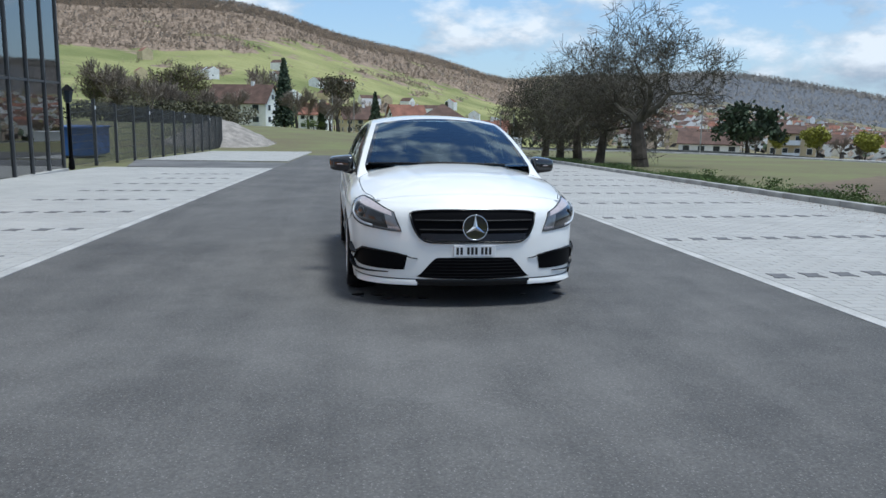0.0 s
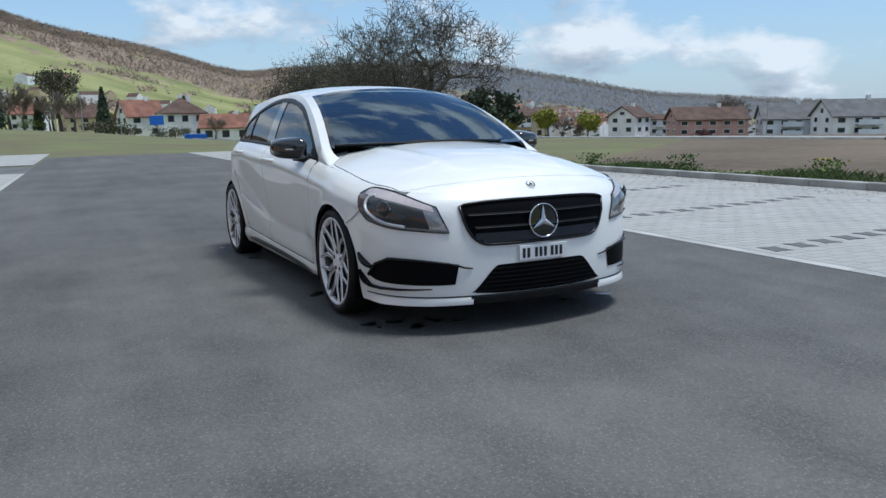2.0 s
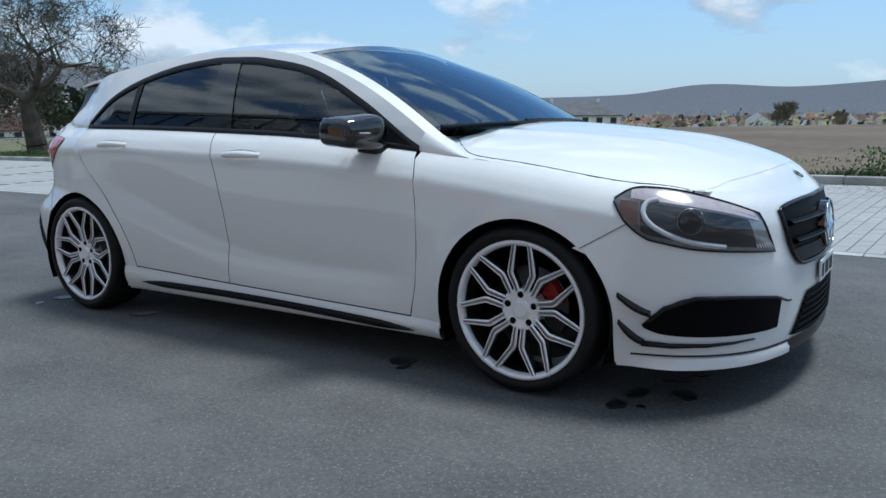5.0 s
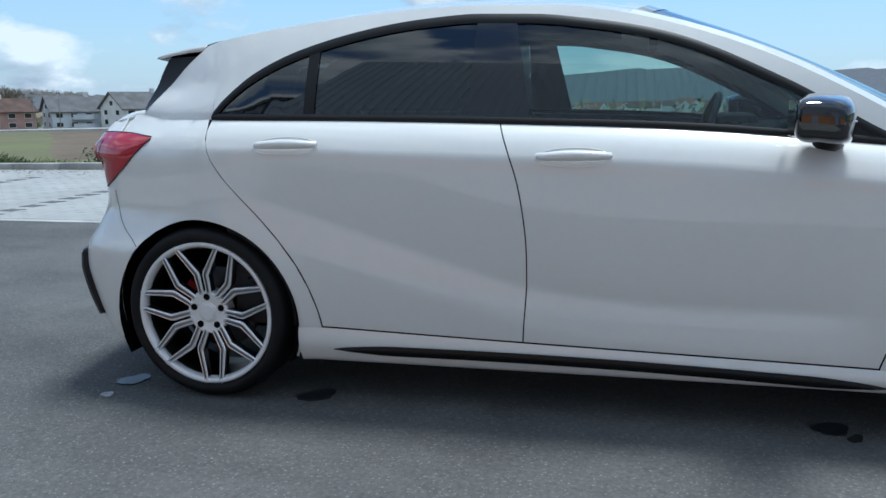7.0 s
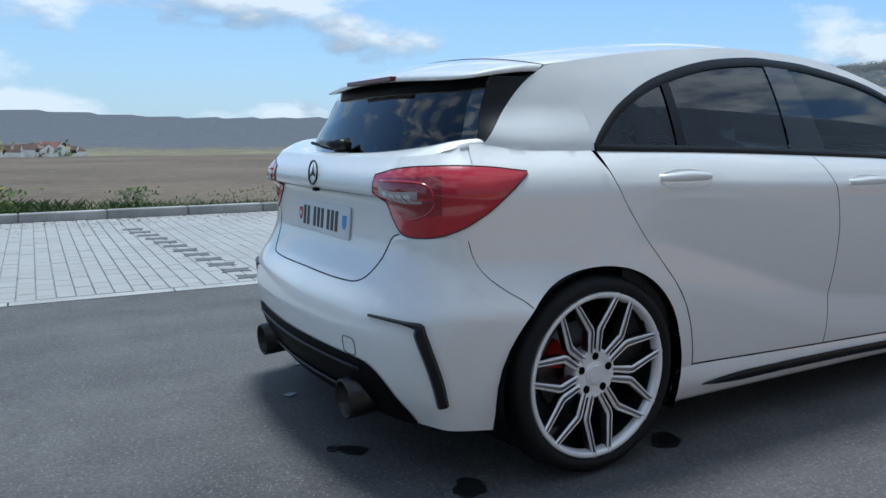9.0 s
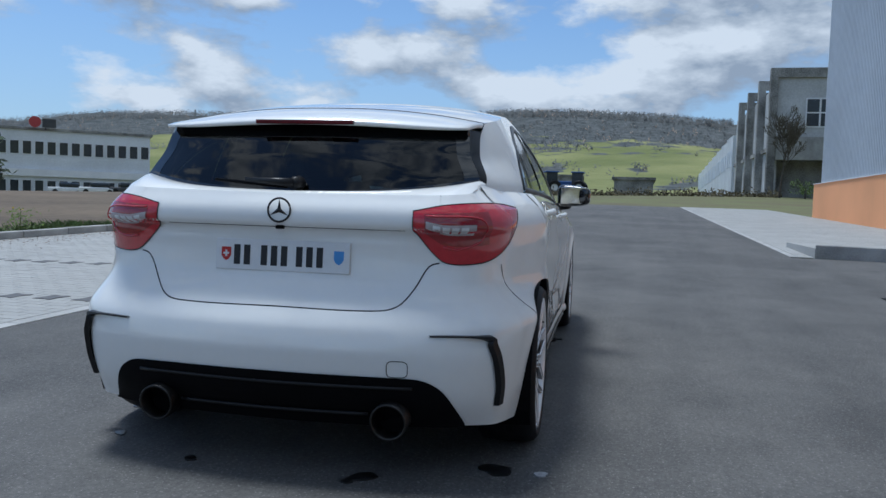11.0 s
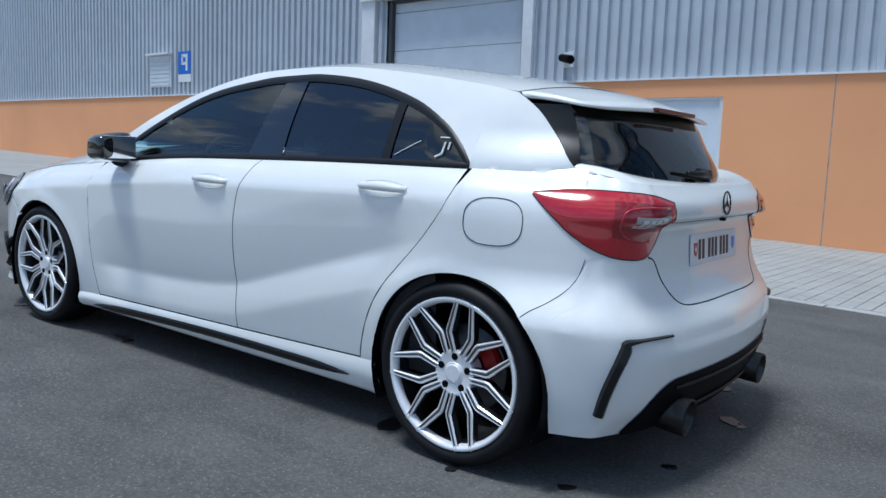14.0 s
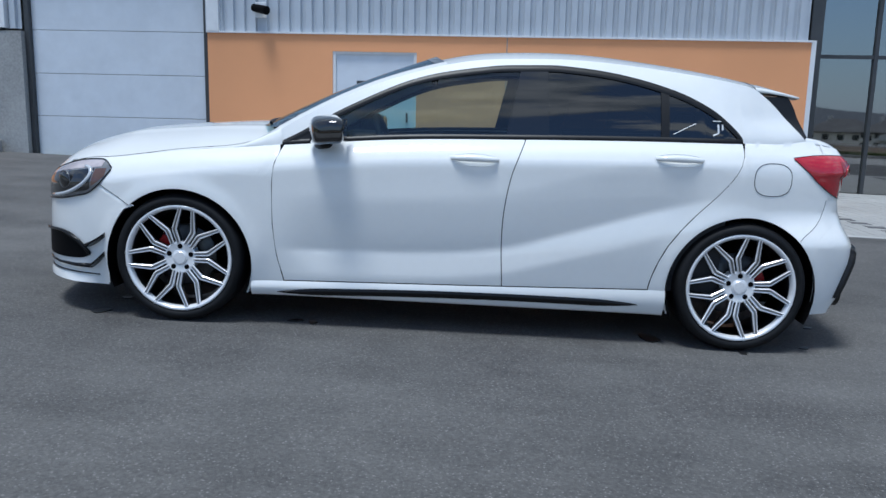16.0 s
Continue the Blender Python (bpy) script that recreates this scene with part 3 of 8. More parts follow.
M_LENS = mat("clear_lens", (0.50, 0.44, 0.45), 0.12, 0, 6, 0.1, 0, 60, coat=1.0)
M_HEAD = mat("head_lamp_housing", (0.21, 0.215, 0.225), 0.16, 0.4, 3, 0.2, 0, 40, coat=1.0)
M_HEAD_D = mat("head_lamp_dark", (0.02, 0.02, 0.022), 0.2, 0.2, 4, 0.2, 0, 40, coat=1.0)
M_LED = mat("led_strip", (0.55, 0.57, 0.60), 0.15, 0, 5, 0.04, 0, 30, coat=1.0)
M_AMBER = mat("amber_reflector", (0.11, 0.052, 0.036), 0.2, 0, 6, 0.1, 0, 40, coat=1.0)
M_PLATE = mat("number_plate", (0.76, 0.77, 0.78), 0.35, 0, 6, 0.03, 0, 60)
M_INK = mat("plate_ink", (0.012, 0.012, 0.015), 0.4, 0, 8, 0.05, 0, 60)
M_CABIN = mat("cabin_trim", (0.02, 0.02, 0.022), 0.7, 0, 4, 0.2, 0.0005, 80)
M_SEAT = mat("seat_cloth", (0.032, 0.032, 0.035), 0.75, 0, 5, 0.2, 0.0006, 90)
M_LINER = mat("headliner", (0.16, 0.16, 0.16), 0.9, 0, 4, 0.1, 0, 90)
M_CARGLASS = glass("tinted_glass", (0.66, 0.84, 0.82), 0.86, 0.02, 1.75)
M_PRIVACY = glass("privacy_glass", (0.5, 0.55, 0.58), 0.10, 0.02, 1.85)
M_REARGLASS = glass("rear_privacy_glass", (0.5, 0.55, 0.58), 0.10, 0.02, 1.5)
M_SCREEN = glass("windscreen_glass", (0.55, 0.75, 0.82), 0.55, 0.02, 2.5, (0.70, 0.87, 1.0))
M_DGLASS = mat("dark_glass_edge", (0.006, 0.007, 0.008), 0.05, 0, 3, 0.05, 0, 60, coat=1.0)

PLAN = [(2.225, 0), (2.215, .2), (2.165, .46), (2.075, .65), (1.92, .785), (1.70, .848), (1.35, .878), (.9, .868), (.3, .870), (-.4, .872),
        (-1.0, .875), (-1.35, .882), (-1.6, .876), (-1.80, .840), (-1.925, .735), (-2.005, .48), (-2.045, 0)]
Z_TOP = [(-2.06, .965), (-1.95, .97), (-1.80, 1.0), (-1.70, 1.02), (-1.55, 1.0), (-1.31, .993), (-.8, .981), (-.29, .963), (.3, .935), (.86, .882), (1.0, .866), (1.35, .83), (1.68, .78), (1.9, .757), (2.1, .742), (2.23, .735)]
P_SIDE = [(0, -.085), (.02, -.058), (.05, -.031), (.085, -.010), (.108, 0), (.2, 0), (.35, -.004), (.5, -.012), (.65, -.03), (.72, -.04), (.85, -.065)]
P_FRONT = [(.10, -.09), (.16, -.02), (.21, 0), (.45, 0), (.57, -.012), (.65, -.026), (.70, -.05), (.735, -.085), (.80, -.13)]
P_REAR = [(.12, -.14), (.2, -.09), (.28, -.04), (.37, -.012), (.48, 0), (.60, -.004), (.80, -.01)]
# the tail above the bumper keeps to a narrower plan
PLAN_UP = PLAN[:10] + [(-1.0, .868), (-1.35, .848), (-1.6, .802), (-1.775, .742), (-1.868, .652), (-1.908, .462), (-1.925, 0)]
P_SIDE_UP = [(.5, 0), (.80, 0), (.88, -.010), (.94, -.040), (1.0, -.105), (1.05, -.125)]
P_REAR_UP = [(.5, .0), (.60, .012), (.66, .014), (.72, .002), (.80, -.006), (.852, -.003), (.862, .030), (.88, .038), (.92, .028), (.965, -.010), (1.03, -.065)]
VALLEY = [(-1.25, .77), (-1.16, .73), (-.85, .635), (-.5, .525), (-.2, .44), (.2, .397), (.8, .385)]
ARCH_R, ARCH_Z, AXLE = .352, .300, 1.3495


def plan_curve(plan):
    pts = [(x, -y) for x, y in plan[1:2]] + plan + [(plan[-2][0], -plan[-2][1])]
    out = []
    for k in range(1, len(pts) - 2):
        p0, p1, p2, p3 = (Vector(q) for q in pts[k - 1:k + 3])
        for j in range(40):
            t = j / 40
            out.append(.5 * ((2 * p1) + (p2 - p0) * t + (2 * p0 - 5 * p1 + 4 * p2 - p3) * t * t + (3 * p1 - p0 - 3 * p2 + p3) * t ** 3))
    out.append(Vector(plan[-1]))
    a = np.array([tuple(v) for v in out])
    d = np.gradient(a, axis=0)
    n = np.stack([d[:, 1], -d[:, 0]], 1)
    n /= np.linalg.norm(n, axis=1)[:, None]
    n = np.where((n * (a - np.array([0.1, 0]))).sum(1, keepdims=True) < 0, -n, n)
    s = np.concatenate([[0], np.cumsum(np.linalg.norm(np.diff(a, axis=0), axis=1))])
    return s / s[-1], a, n


RS, RA, RN = plan_curve(PLAN)
_, UA, UN = plan_curve(PLAN_UP)
ZT_TAB = np.array([spline(Z_TOP, x) for x in UA[:, 0]])


def smooth01(v):
    v = max(0.0, min(1.0, v))
    return v * v * (3 - 2 * v)


def ring_off(x, nx, ny, zt, z):
    d = zt - z
    ws = ny * ny
    off = ws * spline(P_SIDE, d)
    if nx > 0:
        off += (1 - ws) * spline(P_FRONT, z)
    else:
        off += (1 - ws) * spline(P_REAR, z)
    if -1.3 < x < 0.95:
        zv = spline(VALLEY, x)
        fade = smooth01((x + 1.3) / .35) * smooth01((.95 - x) / .3)
        e = z - zv
        off -= ws * fade * .026 * (max(0, 1 - e / .27) if e > 0 else max(0, 1 + e / .13)) ** 1.2
    for xc in (AXLE, -AXLE):
        r = math.hypot(x - xc, z - ARCH_Z)
        off += ws * .012 * math.exp(-((r - ARCH_R) / .05) ** 2)
    return off


def ring(s, z, o=0.0):
    """A point of the lower body, at the share s of the way from nose to tail on the car's left."""
    x, y = np.interp(s, RS, RA[:, 0]), np.interp(s, RS, RA[:, 1])
    nx, ny = np.interp(s, RS, RN[:, 0]), np.interp(s, RS, RN[:, 1])
    off = ring_off(x, nx, ny, np.interp(s, RS, ZT_TAB), z) + o
    p = Vector((x + nx * off, max(0.0, y + ny * off), z))
    w = smooth01((z - .52) / .17) * smooth01((-1.15 - x) / .4)
    if w > 0:
        x, y = np.interp(s, RS, UA[:, 0]), np.interp(s, RS, UA[:, 1])
        nx, ny = np.interp(s, RS, UN[:, 0]), np.interp(s, RS, UN[:, 1])
        off = ny * ny * spline(P_SIDE_UP, z) + (1 - ny * ny) * spline(P_REAR_UP, z) + o
        p = p.lerp(Vector((x + nx * off, max(0.0, y + ny * off), z)), w)
    return p


def s_at_x(x):
    return float(np.interp(-x, -RA[:, 0], RS))


def s_at_y(y, rear=False):
    h = len(RS) // 2
    return float(np.interp(-y, -RA[h:, 1], RS[h:])) if rear else float(np.interp(y, RA[:h, 1], RS[:h]))


def s_for(x, z):
    """The share of the way at which the flank passes over (x, z)."""
    s = s_at_x(x)
    for _ in range(4):
        s = s_at_x(np.interp(s, RS, RA[:, 0]) + (x - ring(s, z).x))
    return s


def side(x, z, o=0.0):
    """The lower body's flank, as a point over (x, z)."""
    return Vector((x, ring(s_for(x, z), z, o).y, z))


def ztop(x):
    return spline(Z_TOP, x)


TOPY = [(x, side(x, ztop(x)).y) for x in [-1.75 + .1 * k for k in range(27)]]


def upper(x, z, o=0.0):
    """The flank above the waist: windows, pillars."""
    d = max(0.0, z - ztop(x))
    taper = .045 * smooth01((-1.1 - x) / .4) * smooth01(d / .14)
    lean = d - smooth01((-1.15 - x) / .25) * .05 * (1 - math.exp(-d / .05))
    return Vector((x, spline(TOPY, x) - .30 * lean - .50 * d * d - taper + o, z))


Z_RAIL = [(-1.75, 1.17), (-1.55, 1.225), (-1.37, 1.262), (-1.05, 1.308), (-.76, 1.338), (-.57, 1.35), (-.37, 1.35), (-.09, 1.334), (.08, 1.305), (.25, 1.258), (.42, 1.198), (.59, 1.122), (.76, 1.03), (.90, .945)]
Z_WIN = [(-1.315, .998), (-1.27, 1.05), (-1.17, 1.13), (-1.0, 1.21), (-.73, 1.278), (-.46, 1.306), (-.31, 1.303), (-.11, 1.288), (.24, 1.215), (.56, 1.068), (.80, .925), (.875, .885)]


def zrail(x):
    return spline(Z_RAIL, x)


def zwin(x):
    return spline(Z_WIN, x)


def patch(fn, nu, nv, bm=None, side_=1, us=None):
    """A grid of faces from fn(u, v); side_ -1 builds the mirror image across the car."""
    bm = bm or bmesh.new()
    rows = []
    for j in range(nv + 1):
        row = []
        for i in range(nu + 1):
            p = fn(us[i] if us else i / nu, j / nv)
            row.append(bm.verts.new((p[0], p[1] * side_, p[2])))
        rows.append(row)
    for j in range(nv):
        for i in range(nu):
            q = (rows[j][i], rows[j][i + 1], rows[j + 1][i + 1], rows[j + 1][i])
            bm.faces.new(q if side_ > 0 else q[::-1])
    return bm


def weld(bm, ref=None, dist=0.0008):
    """Joins touching patches and turns the faces outwards from a point inside the car."""
    bmesh.ops.remove_doubles(bm, verts=bm.verts, dist=dist)
    bmesh.ops.dissolve_degenerate(bm, dist=1e-5, edges=bm.edges)
    bmesh.ops.recalc_face_normals(bm, faces=bm.faces)
    c = Vector(ref or (0, 0, .6))
    if sum((f.calc_center_median() - c).dot(f.normal) * f.calc_area() for f in bm.faces) < 0:
        bmesh.ops.reverse_faces(bm, faces=bm.faces)
    return bm


def solid(bm, t):
    """Gives a sheet a thickness, inwards."""
    bm.normal_update()
    bmesh.ops.solidify(bm, geom=bm.faces, thickness=t)
    return bm


def tube(points, r, seg=8, bm=None, r_end=None):
    bm = bm or bmesh.new()
    rings = []
    n = len(points)
    pts = [Vector(p) for p in points]
    for k, p in enumerate(pts):
        t = (pts[min(k + 1, n - 1)] - pts[max(k - 1, 0)]).normalized()
        a = (t.cross(Vector((0, 0, 1))) if abs(t.z) < .95 else t.cross(Vector((1, 0, 0)))).normalized()
        b = t.cross(a)
        rr = r if r_end is None else r + (r_end - r) * k / (n - 1)
        rings.append([bm.verts.new(p + (a * math.cos(math.tau * i / seg) + b * math.sin(math.tau * i / seg)) * rr) for i in range(seg)])
    for ra, rb in zip(rings, rings[1:]):
        for i in range(seg):
            bm.faces.new((ra[i], ra[(i + 1) % seg], rb[(i + 1) % seg], rb[i]))
    bm.faces.new(rings[0][::-1]), bm.faces.new(rings[-1])
    bmesh.ops.recalc_face_normals(bm, faces=bm.faces)
    return bm


def lathe(profile, seg=48, bm=None, axis_y=True):
    """A body of revolution round the y axis from (radius, y) rows."""
    bm = bm or bmesh.new()
    rings = []
    for r, y in profile:
        rings.append([bm.verts.new((r * math.cos(math.tau * i / seg), y, r * math.sin(math.tau * i / seg))) for i in range(seg)])
    for ra, rb in zip(rings, rings[1:]):
        for i in range(seg):
            bm.faces.new((ra[i], ra[(i + 1) % seg], rb[(i + 1) % seg], rb[i]))
    bmesh.ops.recalc_face_normals(bm, faces=bm.faces)
    return bm


CAR_AT = Matrix.Rotation(-math.atan(SLOPE), 4, "Y") @ Matrix.Rotation(radians(2.35), 4, "Z")
car = root("car", CAR_AT, "white lowered five-door hatchback with silver multi-spoke wheels", "car")
GAP = .0022

# panel edges on the flank: (z, x)
X_DOORF = [(.15, .835), (.226, .844), (.35, .878), (.5, .898), (.70, .902), (.80, .892), (.882, .862)]
X_SPLIT = [(.15, -.216), (.25, -.216), (.45, -.203), (.62, -.204), (.80, -.232), (.963, -.291)]
X_DOORR = [(.15, -.917), (.277, -.917), (.34, -.928), (.42, -.953), (.50, -.99), (.58, -1.045), (.66, -1.115), (.74, -1.19), (.81, -1.247), (.87, -1.285), (.94, -1.308), (.995, -1.312)]
Z_SILL = [(-1.1, .284), (-.917, .277), (-.217, .254), (.844, .226), (1.0, .222)]


def cast_out(cx, cz, th, poly):
    """Where a ray from (cx, cz) leaves an outline of (x, z) rows."""
    dx, dz = math.cos(th), math.sin(th)
    best = None
    for (xa, za), (xb, zb) in zip(poly, poly[1:]):
        ex, ez = xb - xa, zb - za
        det = dx * -ez + ex * dz
        if abs(det) < 1e-9:
            continue
        t = ((xa - cx) * -ez + ex * (za - cz)) / det
        w = (dx * (za - cz) - dz * (xa - cx)) / det
        if t > 0 and -1e-6 <= w <= 1 + 1e-6 and (best is None or t > best):
            best = t
    return best or ARCH_R + .01


def polar_panel(cx, th0, th1, poly, sgn, nu=72, nv=14, bm=None):
    def fn(u, v):
        th = th0 + (th1 - th0) * u
        r1 = cast_out(cx, ARCH_Z, th, poly)
        r = ARCH_R + (r1 - ARCH_R) * v
        return side(cx + r * math.cos(th), ARCH_Z + r * math.sin(th))
    return patch(fn, nu, nv, bm, sgn)


# bonnet and fender tops
Z_MID = [(.80, .992), (1.0, .983), (1.19, .972), (1.38, .955), (1.71, .918), (1.85, .886), (2.0, .838), (2.08, .795), (2.14, .737)]
EDGE = [ring(s, np.interp(s, RS, ZT_TAB)) for s in np.linspace(0, s_at_x(.84), 140)]
EX, EY, EZ = (np.array([p[k] for p in EDGE]) for k in range(3))


def deck(x, y, o=0.0):
    yb, zb = np.interp(-x, -EX, EY), np.interp(-x, -EX, EZ)
    f = min(1.0, abs(y) / max(yb, 1e-4))
    return Vector((x, y, zb + (spline(Z_MID, x) - zb) * (1 - f ** 2.3) + o))


Y_BON = [(.80, .57), (.90, .59), (.95, .62), (1.02, .695), (1.07, .738), (1.13, .760), (1.25, .770), (1.45, .770), (1.6, .760), (1.73, .742), (1.8, .72), (1.9, .69), (2.1, .64)]
X_NOSE = [(0, 2.075), (.2, 2.068), (.4, 2.035), (.55, 1.985), (.62, 1.962), (.68, 1.925), (.72, 1.86), (.76, 1.76)]
X_COWL = [(0, 1.06), (.3, 1.035), (.5, .985), (.62, .94), (.70, .925)]


def build_bonnet():
    def fn(u, v):
        f = 2 * u - 1
        y = f * .66
        for _ in range(3):
            x0, x1 = spline(X_COWL, abs(y)), spline(X_NOSE, abs(y))
            x = x0 + (x1 - x0) * v
            y = f * (spline(Y_BON, x) - GAP)
        # long soft ridges running to the nose
        r = .006 * math.exp(-((abs(y) - (.30 + .16 * (2.1 - x) / 1.2)) / .035) ** 2) * smooth01((2.05 - x) / .4)
        return deck(x - GAP, y, r)
    b = part("bonnet", weld(patch(fn, 56, 44)), M_PAINT, car, "", True)
    return b


build_bonnet()


def fender(sgn):
    out = [(x, z) for z, x in X_DOORF]
    out = [(a + GAP, b) for a, b in out] + [(x, ztop(x)) for x in [.9 + .025 * k for k in range(41)]]
    bm = polar_panel(AXLE, radians(203.5), radians(47.4), out, sgn, 90, 14)
    patch(lambda u, v: side(1.588 + u * (.196 + (.185 - .196) * v), .561 + u * (.212 + (.108 - .212) * v)), 14, 8, bm, sgn)

    def fn(u, v):
        x = .862 + (1.965 - .862) * u
        ya, yb = spline(Y_BON, x) + GAP, np.interp(-x, -EX, EY)
        return deck(x, ya + (yb - ya) * v)
    patch(fn, 40, 8, bm, sgn)
    return part("front_fender", weld(bm, (1.2, 0, .5), .004), M_PAINT, car, "", True)


def front_bumper():
    bm = bmesh.new()
    for sgn in (1, -1):
        def fn(u, v):
            z = .165 + (np.interp(s_at_x(1.66) * u, RS, ZT_TAB) - .165) * v
            if z < .55:
                xe = AXLE + math.sqrt(max(0, ARCH_R ** 2 - (z - ARCH_Z) ** 2)) if abs(z - ARCH_Z) < ARCH_R and z > ARCH_Z else AXLE + ARCH_R
            else:
                xe = min(1.80, 1.588 + 1.72 * (z - .561)) - .012
            s = (s_for(xe + GAP, z) if z < .552 else s_at_x(xe + GAP)) * u
            z = .165 + (np.interp(s, RS, ZT_TAB) - .165) * v
            return ring(s, z, -.003 * smooth01((u - .965) / .02) if z > .552 else 0)
        patch(fn, 80, 48, bm, sgn)

        def fn2(u, v):
            s = s_at_x(1.78) * u
            e = ring(s, np.interp(s, RS, ZT_TAB))
            y = e.y * .70 / max(.01, ring(s_at_x(1.78), .77).y)
            q = deck(spline(X_NOSE, y) - .004, y, -.0015)
            return deck(*(e.lerp(q, v).xy), -.0015 * smooth01((v - .6) / .3)) if v > 0 else e
        patch(fn2, 40, 8, bm, sgn)
    return part("front_bumper", weld(bm, (1.2, 0, .4), .003), M_PAINT, car, "", True)


def quad_curve(a, b, c, t):
    return a * (1 - t) ** 2 + b * (2 * t * (1 - t)) + c * t * t


def pillar_base(sgn):
    """Where the fender rises into the windscreen pillar."""
    e = upper(.885, zrail(.885))
    q = Vector((.897, e.y - .05, e.z + .016))

    def crest(t):
        return quad_curve(e, Vector((.975, e.y + .012, .907)), deck(1.09, .772), t)

    def inner(t):
        return quad_curve(q, Vector((.955, q.y + .01, .930)), deck(1.02, .690), t)

    def foot(t):
        x = .866 + .24 * t
        return Vector((x, np.interp(-x, -EX, EY), np.interp(-x, -EX, EZ)))
    bm = patch(lambda u, v: crest(u).lerp(inner(u), v), 16, 5, None, sgn)
    patch(lambda u, v: foot(u).lerp(crest(u), v) + Vector((0, .006 * math.sin(math.pi * v), 0)), 16, 5, bm, sgn)
    part("pillar_base", weld(bm, (.7, 0, .6), .002), M_PAINT, car, "", True)
    t = tube([side(1.590 + .16 * k / 8, .562 + .093 * k / 8, -.0004) for k in range(9)], .0014, 6)
    for v in t.verts:
        v.co.y *= sgn
    part("fender_seam", t, M_SATIN, car)
    t = tube([deck(x, spline(Y_BON, x), -.001) for x in [.95 + .8 * k / 40 for k in range(41)]], .0026, 6)
    for v in t.verts:
        v.co.y *= sgn
    part("bonnet_seam", t, M_SATIN, car)


for sg in (1, -1):
    fender(sg)
    pillar_base(sg)
front_bumper()


def door_panel(name, xl, xr, sgn):
    """xl: rear edge, xr: front edge, each as (z, x) rows."""
    def fn(u, v):
        x = xl[4][1] + (xr[4][1] - xl[4][1]) * u
        for _ in range(3):
            zb = spline(Z_SILL, x) + GAP
            z = zb + (ztop(x) - zb) * v
            a, b = spline(xl, z) + GAP, spline(xr, z) - GAP
            x = a + (b - a) * u
        return side(x, z)
    return part(name, weld(patch(fn, 34, 48, None, sgn)), M_PAINT, car, "", True)


doors = {}
for sg in (1, -1):
    doors["f", sg] = door_panel("front_door", X_SPLIT, X_DOORF, sg)
    doors["r", sg] = door_panel("rear_door", X_DOORR, X_SPLIT, sg)

Z_BUMP = [(0, .585), (.36, .585), (.44, .603), (.50, .662), (.55, .732), (.60, .748), (.70, .752), (.80, .750), (.838, .745), (.850, .728), (.8755, .57)]


def z_bump(s):
    return spline(Z_BUMP, float(np.interp(s, RS, RA[:, 1])))


X_SEAM = [(.54, -1.590), (.572, -1.622), (.60, -1.664), (.64, -1.707), (.69, -1.737), (.74, -1.752)]
X_HATCH = [(.96, -1.70), (1.03, -1.635), (1.12, -1.55), (1.20, -1.47), (1.27, -1.37)]


def quarter(sgn):
    out = [(x - GAP, z) for z, x in X_DOORR] + [(x, ztop(x)) for x in [-1.33 - .03 * k for k in range(13)]] + [(-1.735, .88)] + [(spline(X_SEAM, z), z) for z in (.74, .71, .68, .65, .62, .60, .585, .572, .555, .54)]
    th = radians(133)
    bm = polar_panel(-AXLE, radians(-23), th, out, sgn, 90, 16)
    r1 = cast_out(-AXLE, ARCH_Z, th, out)

    def fill(u, v):    # from the panel's last ray to the bumper seam
        r = ARCH_R + (r1 - ARCH_R) * v
        x, z = -AXLE + r * math.cos(th), ARCH_Z + r * math.sin(th)
        return side(x + (min(x, spline(X_SEAM, z)) - x) * u, z)
    patch(fill, 4, 16, bm, sgn)

    def fn(u, v):      # corner under the lamp
        s1 = s_at_y(.60, True)
        z = .75 + .2 * v
        s = s1
        for _ in range(3):
            s0 = s_for(-1.744 + .010 * (z - .74) / .14, z) - .0006
            s = s0 + (s1 - s0) * u
            zb = z_bump(s) + GAP
            z = zb + (np.interp(s, RS, ZT_TAB) - zb) * v
        return ring(s, z)
    patch(fn, 24, 20, bm, sgn)

    def up(u, v):      # side of the tail above the waist
        x0 = -1.312
        x = x0 + (-1.60 - x0) * u
        for _ in range(3):
            z = ztop(x) + (zrail(x) - ztop(x)) * v
            x = x0 + (spline(X_HATCH, z) - x0) * u
        return upper(x, z)
    patch(up, 14, 18, bm, sgn)

    def rail(u, v):    # strip over the windows
        x = .895 + (-1.312 - .895) * u
        z0 = min(zwin(x) + .012, zrail(x) - .004)
        return upper(x, z0 + (zrail(x) - z0) * v)
    patch(rail, 90, 5, bm, sgn)
    return part("side_frame", weld(bm, (-.6, 0, .7), .003), M_PAINT, car, "", True)


for sg in (1, -1):
    quarter(sg)


